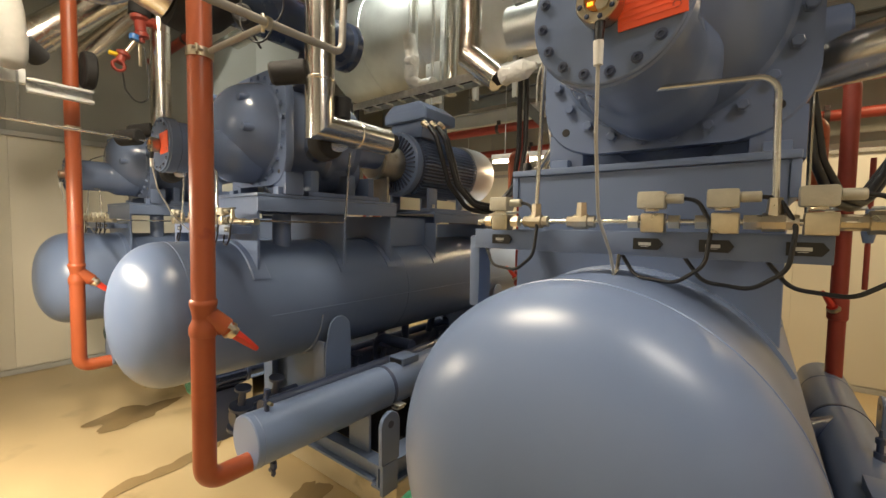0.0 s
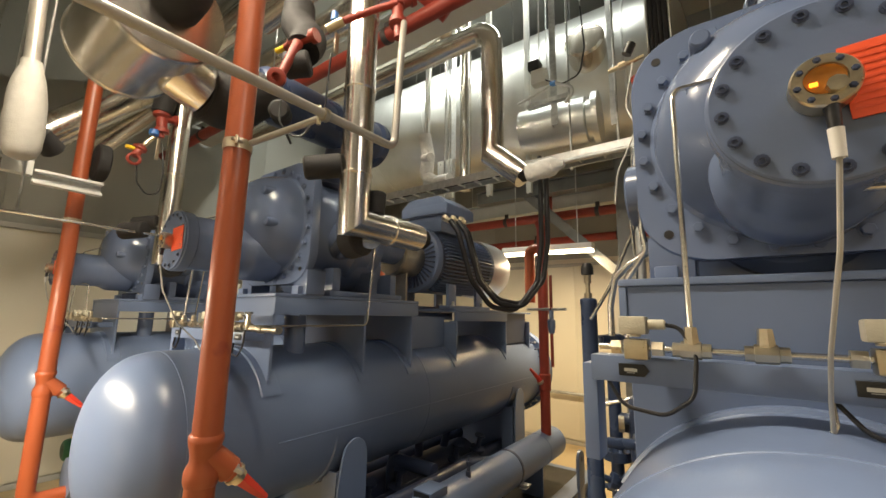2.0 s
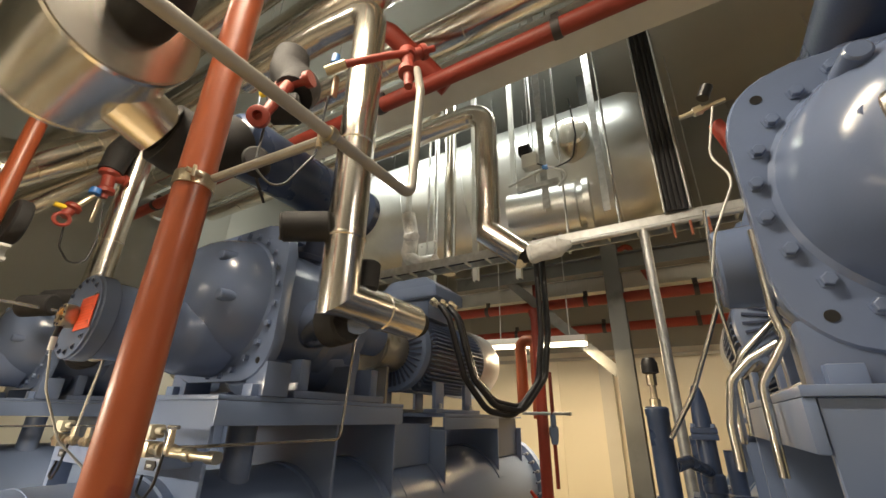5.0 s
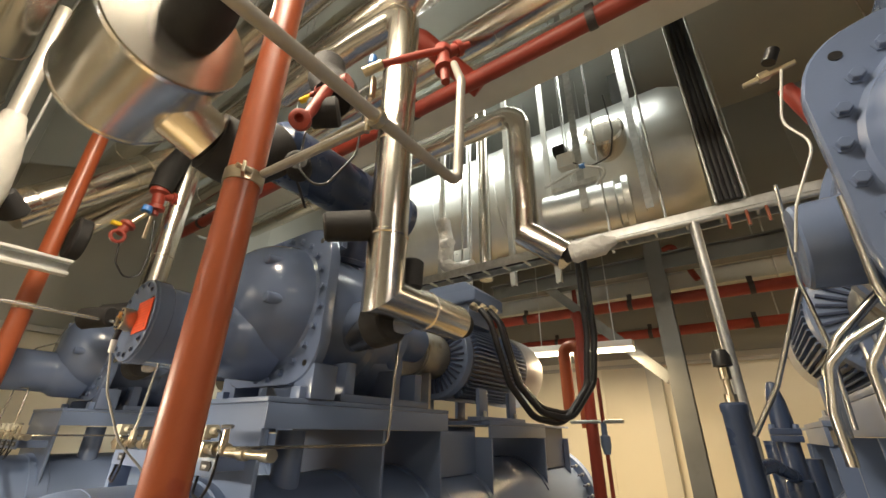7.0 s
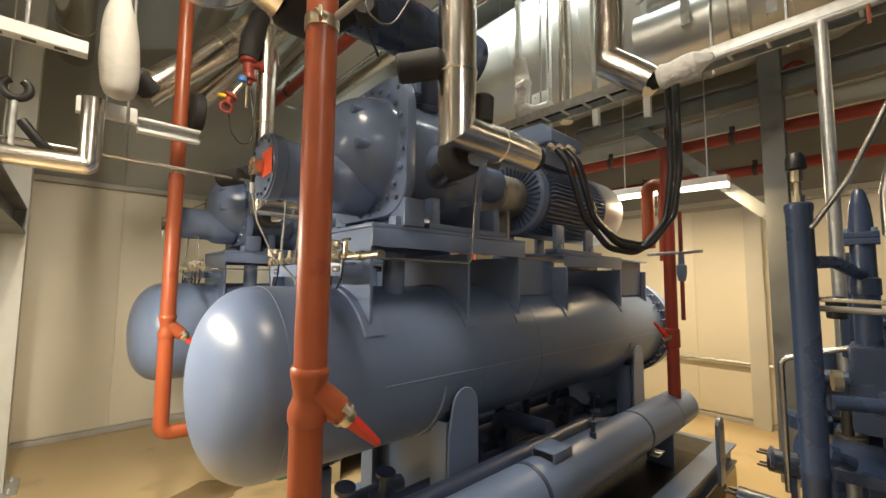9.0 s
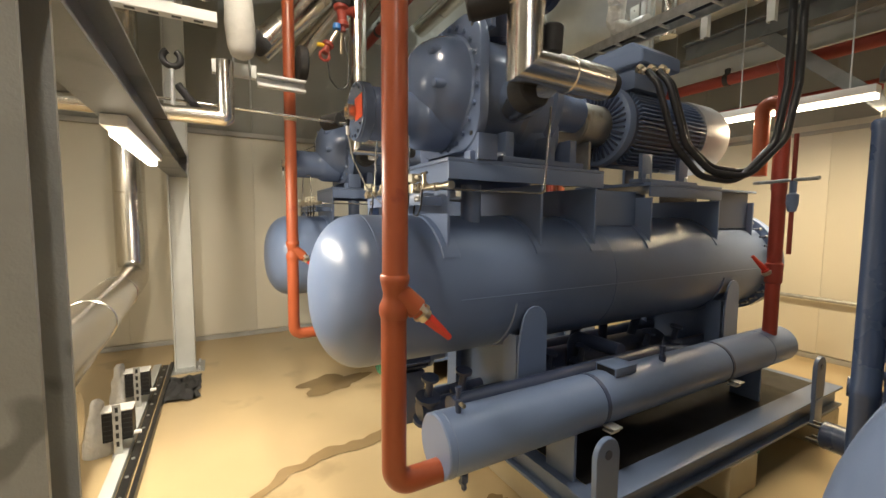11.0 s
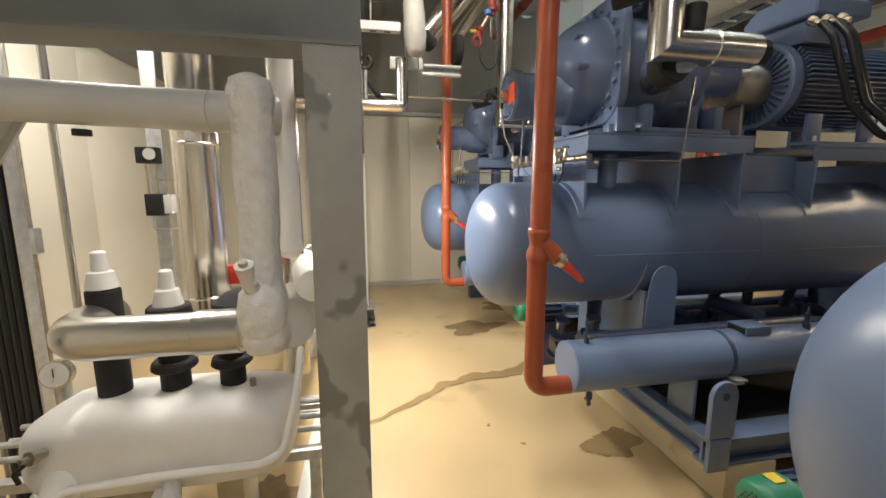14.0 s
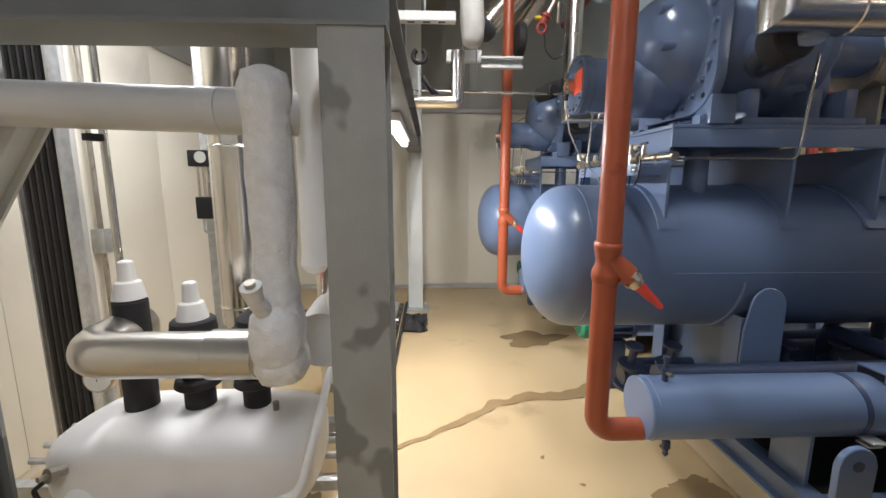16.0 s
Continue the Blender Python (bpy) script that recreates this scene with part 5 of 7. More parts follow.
def i_beam(name, a, b, w, h, material, label, up=(0, 0, 1)):
    a, b = Vector(a), Vector(b)
    d = (b - a).normalized()
    u = Vector(up)
    s = d.cross(u).normalized()
    u = s.cross(d)
    m = Matrix((s, u, d)).transposed().to_4x4()
    m.translation = a
    n = (b - a).length
    f = 0.010
    bm = B()
    pts = [(-w / 2, -h / 2), (w / 2, -h / 2), (w / 2, -h / 2 + f), (f / 2, -h / 2 + f), (f / 2, h / 2 - f), (w / 2, h / 2 - f), (w / 2, h / 2), (-w / 2, h / 2), (-w / 2, h / 2 - f), (-f / 2, h / 2 - f), (-f / 2, -h / 2 + f), (-w / 2, -h / 2 + f)]
    slab(bm, pts, m, n)
    return single(name, bm, material, label, "steel beam", "steel frame", "structure")


GALV_PALE = mat("pale_grey_steel", (0.58, 0.59, 0.56), 0.45, 0.1, 0.05, 5, 150, 0.02)
i_beam("roof_beam", (-5.70, 2.16, 3.76), (2.58, 2.16, 3.76), 0.20, 0.22, GALV_PALE, "pale steel beam under the ceiling")
i_beam("roof_beam", (-5.70, 4.9, 3.0), (2.58, 4.9, 3.0), 0.18, 0.20, GALV_PALE, "grey steel beam near the rear wall")
i_beam("steel_column", (-1.235, 4.2, 0), (-1.235, 4.2, TOP), 0.14, 0.14, STEEL_PAINT, "grey steel column by the rear passage", (0, 1, 0))
i_beam("steel_brace", (-1.30, 4.2, 1.98), (-2.25, 4.2, 2.93), 0.09, 0.10, STEEL_PAINT, "diagonal grey painted steel brace", (0, 1, 0))
i_beam("roof_beam", (-2.9, 4.2, 2.98), (1.0, 4.2, 2.98), 0.14, 0.16, STEEL_PAINT, "grey steel beam over the rear passage")
i_beam("steel_column", (-4.85, -0.09, 0.012), (-4.85, -0.09, TOP), 0.16, 0.16, GALV_PALE, "galvanised steel column with base plate", (0, 1, 0))
base = thing("base_plate", (-4.85, -0.09, 0), "steel base plate with bolts under the column", "base plate")
part("plate", box(B(), (-5.0, -0.24, 0), (-4.70, 0.06, 0.012), 0.002), GALV, base)
for sx in (-1, 1):
    for sy in (-1, 1):
        piece("bolt", BOLT_ZINC, (-4.85 + sx * 0.11, -0.09 + sy * 0.11, 0.0125), (0, 0, 1), base)

clad_pipe("clad_pipe", [(-5.0, 2.38, 3.62), (-1.69, 2.38, 3.62), (-1.69, 2.38, 3.3), (-1.69, 2.38, 2.75)], 0.078, "aluminium-clad pipe that drops to the valve", 0.14)
# mitred foot of that drop and the frosted valve beside it
foot = thing("clad_elbow", (-1.69, 2.38, 2.6), "mitred aluminium elbow with a frosted nozzle", "pipe")
part("cladding", tube(B(), [(-1.69, 2.38, 2.80), (-1.69, 2.38, 2.66), (-1.47, 2.40, 2.47)], 0.080, 0, 36), CLAD, foot)
part("swage", lathe(B(), (-1.58, 2.39, 2.565), (0.22, 0.02, -0.19), [(-0.005, 0.079), (0, 0.085), (0.005, 0.079)], 36), CLAD, foot)
part("frosted_nozzle", lathe(B(), (-1.44, 2.38, 2.475), (1, 0.05, 0.10), [(0, 0.05), (0.02, 0.062), (0.06, 0.055), (0.12, 0.06), (0.17, 0.058), (0.20, 0.035), (0.24, 0.02)], 28), FROST, foot, "white frosted nozzle")
part("foam_ring", cyl(B(), (-1.48, 2.39, 2.475), (-1.435, 2.385, 2.48), 0.045, seg=24), FOAM, foot)
clad_pipe("clad_pipe", [(-5.5, 1.45, 3.98), (2.4, 1.45, 3.98)], 0.14, "wide aluminium-clad pipe under the ceiling", 0, 0.6)
clad_pipe("clad_pipe", [(-5.5, 1.05, 3.80), (2.4, 1.05, 3.80)], 0.11, "aluminium-clad pipe under the ceiling", 0, 0.7)
clad_pipe("clad_pipe", [(-5.5, 0.15, 3.45), (-2.4, 0.15, 3.45), (-2.4, 0.15, 4.6)], 0.12, "aluminium-clad pipe over the aisle", 0.16, 0.6)
clad_pipe("clad_pipe", [(-5.5, 1.82, 3.78), (2.4, 1.82, 3.78)], 0.11, "aluminium-clad pipe above the red header", 0, 0.55)
clad_pipe("clad_pipe", [(-5.5, 1.32, 3.66), (-1.75, 1.32, 3.66), (-1.75, 1.32, 4.6)], 0.10, "aluminium-clad pipe that turns up to the ceiling", 0.14, 0.6)
clad_pipe("clad_pipe", [(-5.5, 2.62, 3.95), (-2.3, 2.62, 3.95), (-2.3, 2.62, 4.9)], 0.12, "aluminium-clad pipe behind the pale beam", 0.16, 0.6)
plain_pipe("red_header", [(-5.6, 1.72, 3.32), (2.4, 1.72, 3.32)], 0.045, RED, "dark red header pipe under the roof beam", 0, "pipe", "red headers")
plain_pipe("red_branch", [(-1.66, 1.80, 3.33), (-1.85, 1.50, 3.55), (-2.2, 1.3, 3.75)], 0.055, RED, "dark red branch pipe with a wide flange", 0.08)
plain_pipe("red_header", [(-4.6, 4.30, 2.68), (2.4, 4.30, 2.66)], 0.05, RED, "dark red header pipe along the rear wall", 0, "pipe", "red headers")
plain_pipe("red_header", [(-4.6, 5.18, 2.57), (2.4, 5.18, 2.57)], 0.05, RED, "dark red header pipe along the rear wall", 0, "pipe", "red headers")
plain_pipe("red_drop", [(-2.05, 4.36, 2.70), (-2.05, 4.36, 3.02), (-1.75, 4.36, 3.10), (-1.65, 4.36, 2.95)], 0.022, RED, "thin dark red branch pipe", 0.05)
plain_pipe("red_drop", [(-1.34, 4.6, 2.68), (-1.30, 4.6, 3.2), (-1.1, 4.6, 3.3), (-0.95, 4.6, 2.9)], 0.028, RED, "thin dark red branch pipe", 0.05)
plain_pipe("wall_rail", [(-4.4, NORTH - 0.06, 0.64), (-1.50, NORTH - 0.06, 0.62)], 0.02, GALV, "grey pipe rail along the rear wall", 0, "rail")
tp = thing("thin_pipe", (-1.275, 0.7, 2.10), "thin bare steel pipe braced to the oil pipe", "pipe")
part("run", tube(B(), [(-1.275, -0.5, 2.09), (-1.275, 0.98, 2.105), (-1.272, 0.995, 2.45), (-1.38, 1.12, 2.70)], 0.0125, 0.035, 14), STAINLESS_DULL, tp)
part("brace", tube(B(), [(-1.62, 0.69, 2.10), (-1.28, 0.712, 2.10)], 0.010, 0, 10), STAINLESS_DULL, tp)
part("u_bolt", lathe(B(), (-1.275, 0.70, 2.10), (0, 1, 0), [(0, 0.0126), (0, 0.019), (0.014, 0.019), (0.014, 0.0126)], 16), NICKEL, tp)
part("nut", cyl(B(), (-1.30, 0.706, 2.08), (-1.30, 0.706, 2.135), 0.006, seg=8), NICKEL, tp)

for x, y, z in ((-3.6, 4.30, 2.73), (-0.4, 4.30, 2.71), (-3.6, 5.18, 2.62), (-0.4, 5.18, 2.62), (-3.4, 1.72, 3.36), (-0.6, 1.72, 3.36), (-1.62, 3.25, 3.38), (-3.0, 1.45, 4.11), (0.5, 1.45, 4.11), (-3.0, 1.05, 3.90), (0.5, 1.05, 3.90), (-4.4, 0.15, 3.56), (-3.3, 2.38, 3.69), (-2.69, 3.22, 3.12), (-1.54, 2.88, 3.57), (-2.55, 2.70, 3.14), (-1.32, 4.60, 3.2), (-2.05, 4.36, 3.02), (-2.9, 0.05, 2.35), (-3.465, 0.32, 2.365), (-3.3, 0.4, 2.06), (-4.0, 4.25, 4.73), (-1.6, 4.25, 4.73)):
    single("hanger_rod", tube(B(), [(x, y, z), (x, y, TOP)], 0.006, 0, 8), GALV, "thin galvanised steel hanger rod", "hanger", "hanger rods")

# big clad receiver at the back
rc = thing("clad_receiver", (-2.7, 4.25, 4.0), "large aluminium-clad receiver vessel high at the back", "pressure vessel")
part("cladding", lathe(B(), (-5.2, 4.25, 4.02), (1, 0, 0), [(0, 0.3), (0.15, 0.6), (0.3, 0.72), (4.35, 0.72), (4.5, 0.66), (4.58, 0.5), (4.62, 0.25), (4.63, 0)], 64), CLAD_DULL, rc)
for x in (-4.2, -3.3, -2.5, -1.7, -1.05):
    part("swage", lathe(B(), (x, 4.25, 4.02), (1, 0, 0), [(-0.012, 0.72), (-0.006, 0.727), (0.006, 0.727), (0.012, 0.72)], 64), CLAD_DULL, rc)
part("dome", lathe(B(), (-1.35, 3.62, 3.95), (0.1, -1, 0.15), [(0, 0.17), (0.25, 0.17), (0.27, 0.15), (0.29, 0)], 40), CLAD, rc)
sub = thing("clad_cylinder", (-1.7, 3.2, 3.1), "dull aluminium-clad cylinder below the receiver", "pressure vessel")
part("cladding", lathe(B(), (-1.85, 3.25, 3.20), (1, 0.1, 0), [(0, 0.19), (0.55, 0.19), (0.56, 0.16), (0.60, 0.16), (0.605, 0.21), (0.65, 0.21), (0.655, 0)], 44), CLAD_DULL, sub)
part("band", box(B(), (-1.72, 3.03, 3.30), (-1.38, 3.08, 3.34), 0.003), GALV, sub)
for k, (x, y) in enumerate(((-2.32, 2.75), (-1.32, 2.9), (-0.98, 2.85), (-2.62, 3.1))):
    plain_pipe("hanger_rod", [(x, y, 2.64), (x, y, TOP)], 0.008, GALV, "thin galvanised steel hanger rod", 0, "hanger", "hanger rods")
for x, y in ((-2.72, 3.35), (-1.52, 3.05), (-1.12, 3.3)):
    bm = box(B(), (x, y, 2.5 if x < -2 else 3.1), (x + 0.055, y + 0.004, TOP))
    box(bm, (x, y + 0.0045, 2.5 if x < -2 else 3.1), (x + 0.004, y + 0.05, TOP))
    single("strut", bm, GALV, "galvanised steel strut hanging from above", "strut", "struts")
clad_pipe("clad_pipe", [(-2.38, 3.10, 2.72), (-2.38, 3.10, TOP)], 0.055, "upright aluminium-clad pipe before the receiver", 0, 0.45)
for x, y in ((-2.90, 3.12), (-2.20, 3.18), (-1.86, 3.30)):
    bm = box(B(), (x, y, 2.66), (x + 0.045, y + 0.003, TOP))
    box(bm, (x, y + 0.0035, 2.66), (x + 0.003, y + 0.04, TOP))
    box(bm, (x + 0.042, y + 0.0035, 2.66), (x + 0.045, y + 0.04, TOP))
    single("strut", bm, GALV_PALE, "pale galvanised steel channel hanging from above", "strut", "struts")
jb = thing("junction_panel", (-2.6, 3.25, 2.95), "pale flat metal panel hung from the struts", "panel")
part("panel", box(B(), (-2.78, 3.2, 2.72), (-2.60, 3.24, 3.12), 0.004), GALV_PALE, jb)
part("screw", cyl(B(), (-2.74, 3.196, 3.08), (-2.74, 3.20, 3.08), 0.006, seg=8), BLACK, jb)
act = thing("valve_actuator", (-1.55, 2.9, 3.45), "small valve actuator with black top and cable", "actuator")
part("body", box(B(), (-1.60, 2.84, 3.38), (-1.48, 2.92, 3.50), 0.008, None), GALV_PALE, act)
part("top", box(B(), (-1.62, 2.83, 3.505), (-1.53, 2.92, 3.58), 0.006), BLACK, act)
part("cable", tube(B(), [(-1.50, 2.85, 3.40), (-1.36, 2.84, 3.30), (-1.22, 2.85, 3.34), (-1.18, 2.86, 3.55), (-1.2, 2.86, 3.9)], 0.006, 0.08, 8), RUBBER, act)
part("blue_nut", cyl(B(), (-1.44, 2.84, 3.33), (-1.40, 2.84, 3.33), 0.02, seg=6), BLUE_CAP, act)
part("stem", tube(B(), [(-1.72, 2.86, 3.26), (-1.40, 2.84, 3.33), (-1.25, 2.86, 3.25), (-1.35, 2.9, 3.18)], 0.012, 0.05, 10), GALV, act)

# frosted valves at the left of the receiver
fv = thing("frosted_valve", (-2.5, 2.75, 2.75), "white frosted valve and pipe behind the suction pipe", "valve")
part("body", tube(B(), [(-2.55, 2.7, 3.15), (-2.52, 2.72, 2.95), (-2.56, 2.74, 2.78), (-2.44, 2.74, 2.72), (-2.30, 2.74, 2.70)], 0.055, 0.05, 20, wobble=0.35), FROST, fv)
part("nozzle", tube(B(), [(-2.52, 2.66, 2.92), (-2.40, 2.60, 2.88)], 0.035, 0, 16, wobble=0.3), FROST, fv)


def ladder(name, a, b, width, label, cables=0, up=(0, 0, 1)):
    """Cable ladder: two rails, rungs, and the cables on it."""
    a, b = Vector(a), Vector(b)
    d = (b - a).normalized()
    s = d.cross(Vector(up)).normalized() * (width / 2)
    u = Vector(up)
    t = thing(name, a, label, "cable tray", "cable ladders")
    for k in (-1, 1):
        m = Matrix((s.normalized(), u, d)).transposed().to_4x4()
        m.translation = a + s * k
        part("rail", box(B(), (-0.004, -0.03, 0), (0.004, 0.03, (b - a).length), 0.001, m), GALV, t)
    n = int((b - a).length / 0.16)
    for i in range(n):
        p = a + d * (0.08 + i * 0.16) - u * 0.012
        part("rung", tube(B(), [p - s * 0.98, p + s * 0.98], 0.009, 0, 8), GALV, t)
    for i in range(cables):
        o = s * (-0.8 + 1.6 * (i + 0.5) / cables)
        wob = [a.lerp(b, f) + o + u * 0.016 + s * 0.1 * noise.noise(Vector((f * 5, i, 3))) for f in (0, 0.2, 0.4, 0.6, 0.8, 1)]
        part("cable", tube(B(), wob, 0.017, 0.1, 10), RUBBER, t)
    return t


ladder("cable_ladder", (-3.2, 2.70, 2.63), (0.6, 2.66, 2.63), 0.14, "galvanised cable ladder over the motors", 2)
ladder("cable_riser", (-0.665, 2.60, 2.66), (-0.665, 2.60, TOP), 0.125, "upright cable ladder with black cables along both sides", 4, (0, -1, 0))
post = thing("tray_post", (-0.846, 2.62, 0), "galvanised post under the cable ladder", "post")
part("upright", tube(B(), [(-0.846, 2.60, 0.0), (-0.846, 2.60, 2.60)], 0.024, 0, 16), GALV, post)
part("foot_plate", box(B(), (-0.91, 2.54, 0.0), (-0.78, 2.66, 0.008), 0.001), GALV, post)
plain_pipe("tray_rail", [(-1.35, 2.585, 2.585), (-0.2, 2.60, 2.60)], 0.016, GALV, "galvanised tube under the cable ladder", 0)
for k in range(3):
    single("cable_end", cyl(B(), (-0.70 + 0.08 * k, 2.57, 2.50), (-0.70 + 0.08 * k, 2.57, 2.58), 0.007, seg=8), ORANGE, "short orange cable end below the ladder", "cable", "cable ends")

# overhead things along the aisle
white = thing("frosted_bulb", (-3.0, 0.34, 2.25), "white frosted swollen pipe end hanging over the aisle", "pipe")
bm = lathe(B(), (-3.0, 0.345, 2.24), (-0.02, -0.04, 1), [(0, 0.0), (0.004, 0.030), (0.02, 0.055), (0.06, 0.068), (0.14, 0.074), (0.24, 0.073), (0.33, 0.066), (0.40, 0.054), (0.45, 0.042), (0.48, 0.038)], 40)
bmesh.ops.subdivide_edges(bm, edges=list(bm.edges), cuts=1, use_grid_fill=True)
for v in bm.verts:
    v.co += Vector((v.co.x + 3.0, v.co.y - 0.34, 0)) * (0.08 * noise.noise(v.co * 14))
part("frost", bm, FROST_DULL, white, sharp=70)
part("neck", cyl(B(), (-3.01, 0.326, 2.70), (-3.05, 0.30, 3.36), 0.030, seg=20), STAINLESS_DULL, white)
part("foam_cap", cyl(B(), (-3.05, 0.39, 2.40), (-3.10, 0.47, 2.345), 0.050, 0.052, 22, 0.008), FOAM, white, "black rubber foam cap")
channel = thing("strut_channel", (-2.9, 0.0, 2.36), "white perforated strut channel end over the aisle", "strut channel")
bm = box(B(), (-2.92, -0.55, 2.345), (-2.86, 0.23, 2.349), 0.001)
box(bm, (-2.92, -0.55, 2.3495), (-2.916, 0.23, 2.395))
box(bm, (-2.864, -0.55, 2.3495), (-2.86, 0.23, 2.395))
part("channel", bm, GREY_PIPE, channel)
for k in range(8):
    part("slot", box(B(), (-2.903, -0.50 + 0.09 * k, 2.3442), (-2.877, -0.46 + 0.09 * k, 2.3448)), BLACK, channel)
hanger = thing("hanging_support", (-3.2, 0.1, 1.95), "galvanised pipe support with an open hook and flat bars", "pipe support")
hook = [(-3.2, 0.012 + 0.042 * math.cos(a), 2.248 + 0.042 * math.sin(a)) for a in (radians(118 + 304 * k / 16) for k in range(17))]
part("open_hook", tube(B(), hook, 0.017, 0, 12), STEEL_BLACK, hanger, "black open-ended hook")
part("rod", tube(B(), [(-3.2, 0.012, 2.0), (-3.2, 0.012, 2.20)], 0.011, 0, 12), GALV, hanger)
part("cable", tube(B(), [(-3.26, 0.03, 2.13), (-3.26, 0.09, 2.05), (-3.27, 0.17, 1.96)], 0.022, 0.05, 10), RUBBER, hanger)
part("cross_rail", box(B(), (-3.49, 0.20, 2.285), (-3.44, 0.45, 2.365), 0.004), GALV_PALE, hanger)
part("cross_rail", box(B(), (-3.49, 0.455, 2.245), (-3.44, 0.755, 2.262), 0.003), GALV_PALE, hanger)
part("cross_rail", box(B(), (-3.49, 0.455, 2.310), (-3.44, 0.755, 2.325), 0.003), GALV_PALE, hanger)
part("rail_web", box(B(), (-3.489, 0.456, 2.2625), (-3.484, 0.754, 2.3095)), GALV, hanger)
plain_pipe("thin_line", [(-3.3, -0.3, 2.06), (-3.3, 0.75, 2.04), (-3.3, 1.4, 2.03)], 0.008, STAINLESS, "thin stainless line along the aisle", 0)
collar = thing("foam_disc", (-3.62, 0.72, 2.52), "black foam disc on the oil pipe", "foam collar")
part("disc", cyl(B(), (-3.64, 0.735, 2.50), (-3.64, 0.80, 2.50), 0.12, seg=28, soft=0.01), FOAM, collar)
clad_pipe("clad_pipe", [(-4.0, 0.50, 2.66), (-4.0, 0.86, 3.06), (-4.0, 1.3, 3.55)], 0.11, "banded aluminium-clad pipe sloping up to the ceiling", 0.1, 0.11)
clad_pipe("clad_pipe", [(-4.25, 0.82, 2.75), (-4.25, 1.20, 3.28), (-4.25, 1.5, 3.7)], 0.09, "aluminium-clad pipe sloping up to the ceiling", 0.1, 0.4)
clad_pipe("clad_pipe", [(-3.2, -0.55, 1.960), (-3.2, 0.265, 1.960), (-3.2, 0.265, 2.28)], 0.045, "thin aluminium-clad pipe with a mitred bend over the aisle", 0.02, 0.35)
cap = thing("insulated_stub", (-3.35, 0.92, 2.06), "black foam cap on the next compressor", "foam cap")
part("cap", cyl(B(), (-3.42, 0.87, 2.05), (-3.30, 0.95, 2.06), 0.052, 0.05, 24, 0.006), FOAM, cap)

# ---- beside the first compressor set ----
of = thing("oil_filter_column", (-0.848, 1.60, 0), "tall slim blue-grey oil filter cylinder", "filter")
part("body", lathe(B(), (-0.858, 1.60, 0.16), (0, 0, 1), [(0, 0.040), (0.02, 0.044), (0.03, 0.028), (0.80, 0.028), (0.805, 0.030), (0.82, 0.030), (0.825, 0.028), (1.455, 0.028), (1.46, 0.030), (1.475, 0.030), (1.48, 0.026)], 32), BLUE_NAVY, of)
part("leg", box(B(), (-0.90, 1.55, 0.0), (-0.80, 1.65, 0.1595), 0.004), BLUE_NAVY, of)
part("probe", lathe(B(), (-0.858, 1.60, 1.64), (0, 0, 1), [(0, 0.014), (0.02, 0.014), (0.021, 0.008), (0.055, 0.008), (0.056, 0.013), (0.085, 0.013), (0.09, 0.006)], 10), NICKEL, of)
part("probe_head", lathe(B(), (-0.858, 1.60, 1.725), (0, 0, 1), [(0, 0.010), (0.004, 0.022), (0.03, 0.022), (0.045, 0.015)], 16), BLACK, of)
for z in (0.78, 1.15):
    part("stub", cyl(B(), (-0.82, 1.60, z), (-0.72, 1.64, z), 0.018, seg=12), BLUE_NAVY, of)
    part("stub_flange", cyl(B(), (-0.735, 1.634, z), (-0.722, 1.639, z), 0.034, seg=14), BLUE_NAVY, of)
for y, z, x0 in ((3.35, 0.40, -1.24), (2.75, 0.36, -1.27)):
    f = thing("oil_filter", (x0, y, 0.2), "horizontal blue oil filter with bolted lid", "filter", "oil filters")
    part("body", lathe(B(), (x0, y, z), (1, 0, 0), [(0, 0.062), (0.004, 0.066), (0.42, 0.066), (0.43, 0.08), (0.46, 0.08), (0.47, 0.05)], 32), BLUE_NAVY, f)
    part("foot", box(B(), (x0 + 0.10, y - 0.05, 0.125), (x0 + 0.13, y + 0.05, z - 0.055), 0.003), BLUE_NAVY, f)
    part("foot", box(B(), (x0 + 0.34, y - 0.05, 0.125), (x0 + 0.37, y + 0.05, z - 0.055), 0.003), BLUE_NAVY, f)
    for k in range(4):
        a = 0.7 + k * math.pi / 2
        part("stud", cyl(B(), (x0 - 0.05, y + 0.05 * math.cos(a), z + 0.05 * math.sin(a)), (x0, y + 0.05 * math.cos(a), z + 0.05 * math.sin(a)), 0.007, 0.009, 8), BLACK, f)
pump = thing("oil_pump", (-0.72, 1.95, 1.0), "dark blue oil pump group with valves and bent steel tubes", "pump")
part("body", lathe(B(), (-0.757, 1.95, 1.26), (0, 0, 1), [(0, 0.03), (0.14, 0.03), (0.145, 0.034), (0.19, 0.034), (0.195, 0.028), (0.29, 0.028)], 24), BLUE_NAVY, pump)
part("flange_block", box(B(), (-0.795, 1.915, 1.55), (-0.719, 1.985, 1.568), 0.003), BLUE_NAVY, pump)
part("flange_block", box(B(), (-0.795, 1.915, 1.5685), (-0.719, 1.985, 1.586), 0.003), BLUE_NAVY, pump)
for sx in (-1, 1):
    for sy in (-1, 1):
        piece("bolt", BOLT_SMALL, (-0.757 + sx * 0.028, 1.95 + sy * 0.026, 1.5862), (0, 0, 1), pump)
part("bonnet", lathe(B(), (-0.757, 1.95, 1.5865), (0, 0, 1), [(0, 0.028), (0.03, 0.027), (0.08, 0.023), (0.115, 0.016), (0.13, 0.010), (0.134, 0)], 24), BLUE_NAVY, pump)
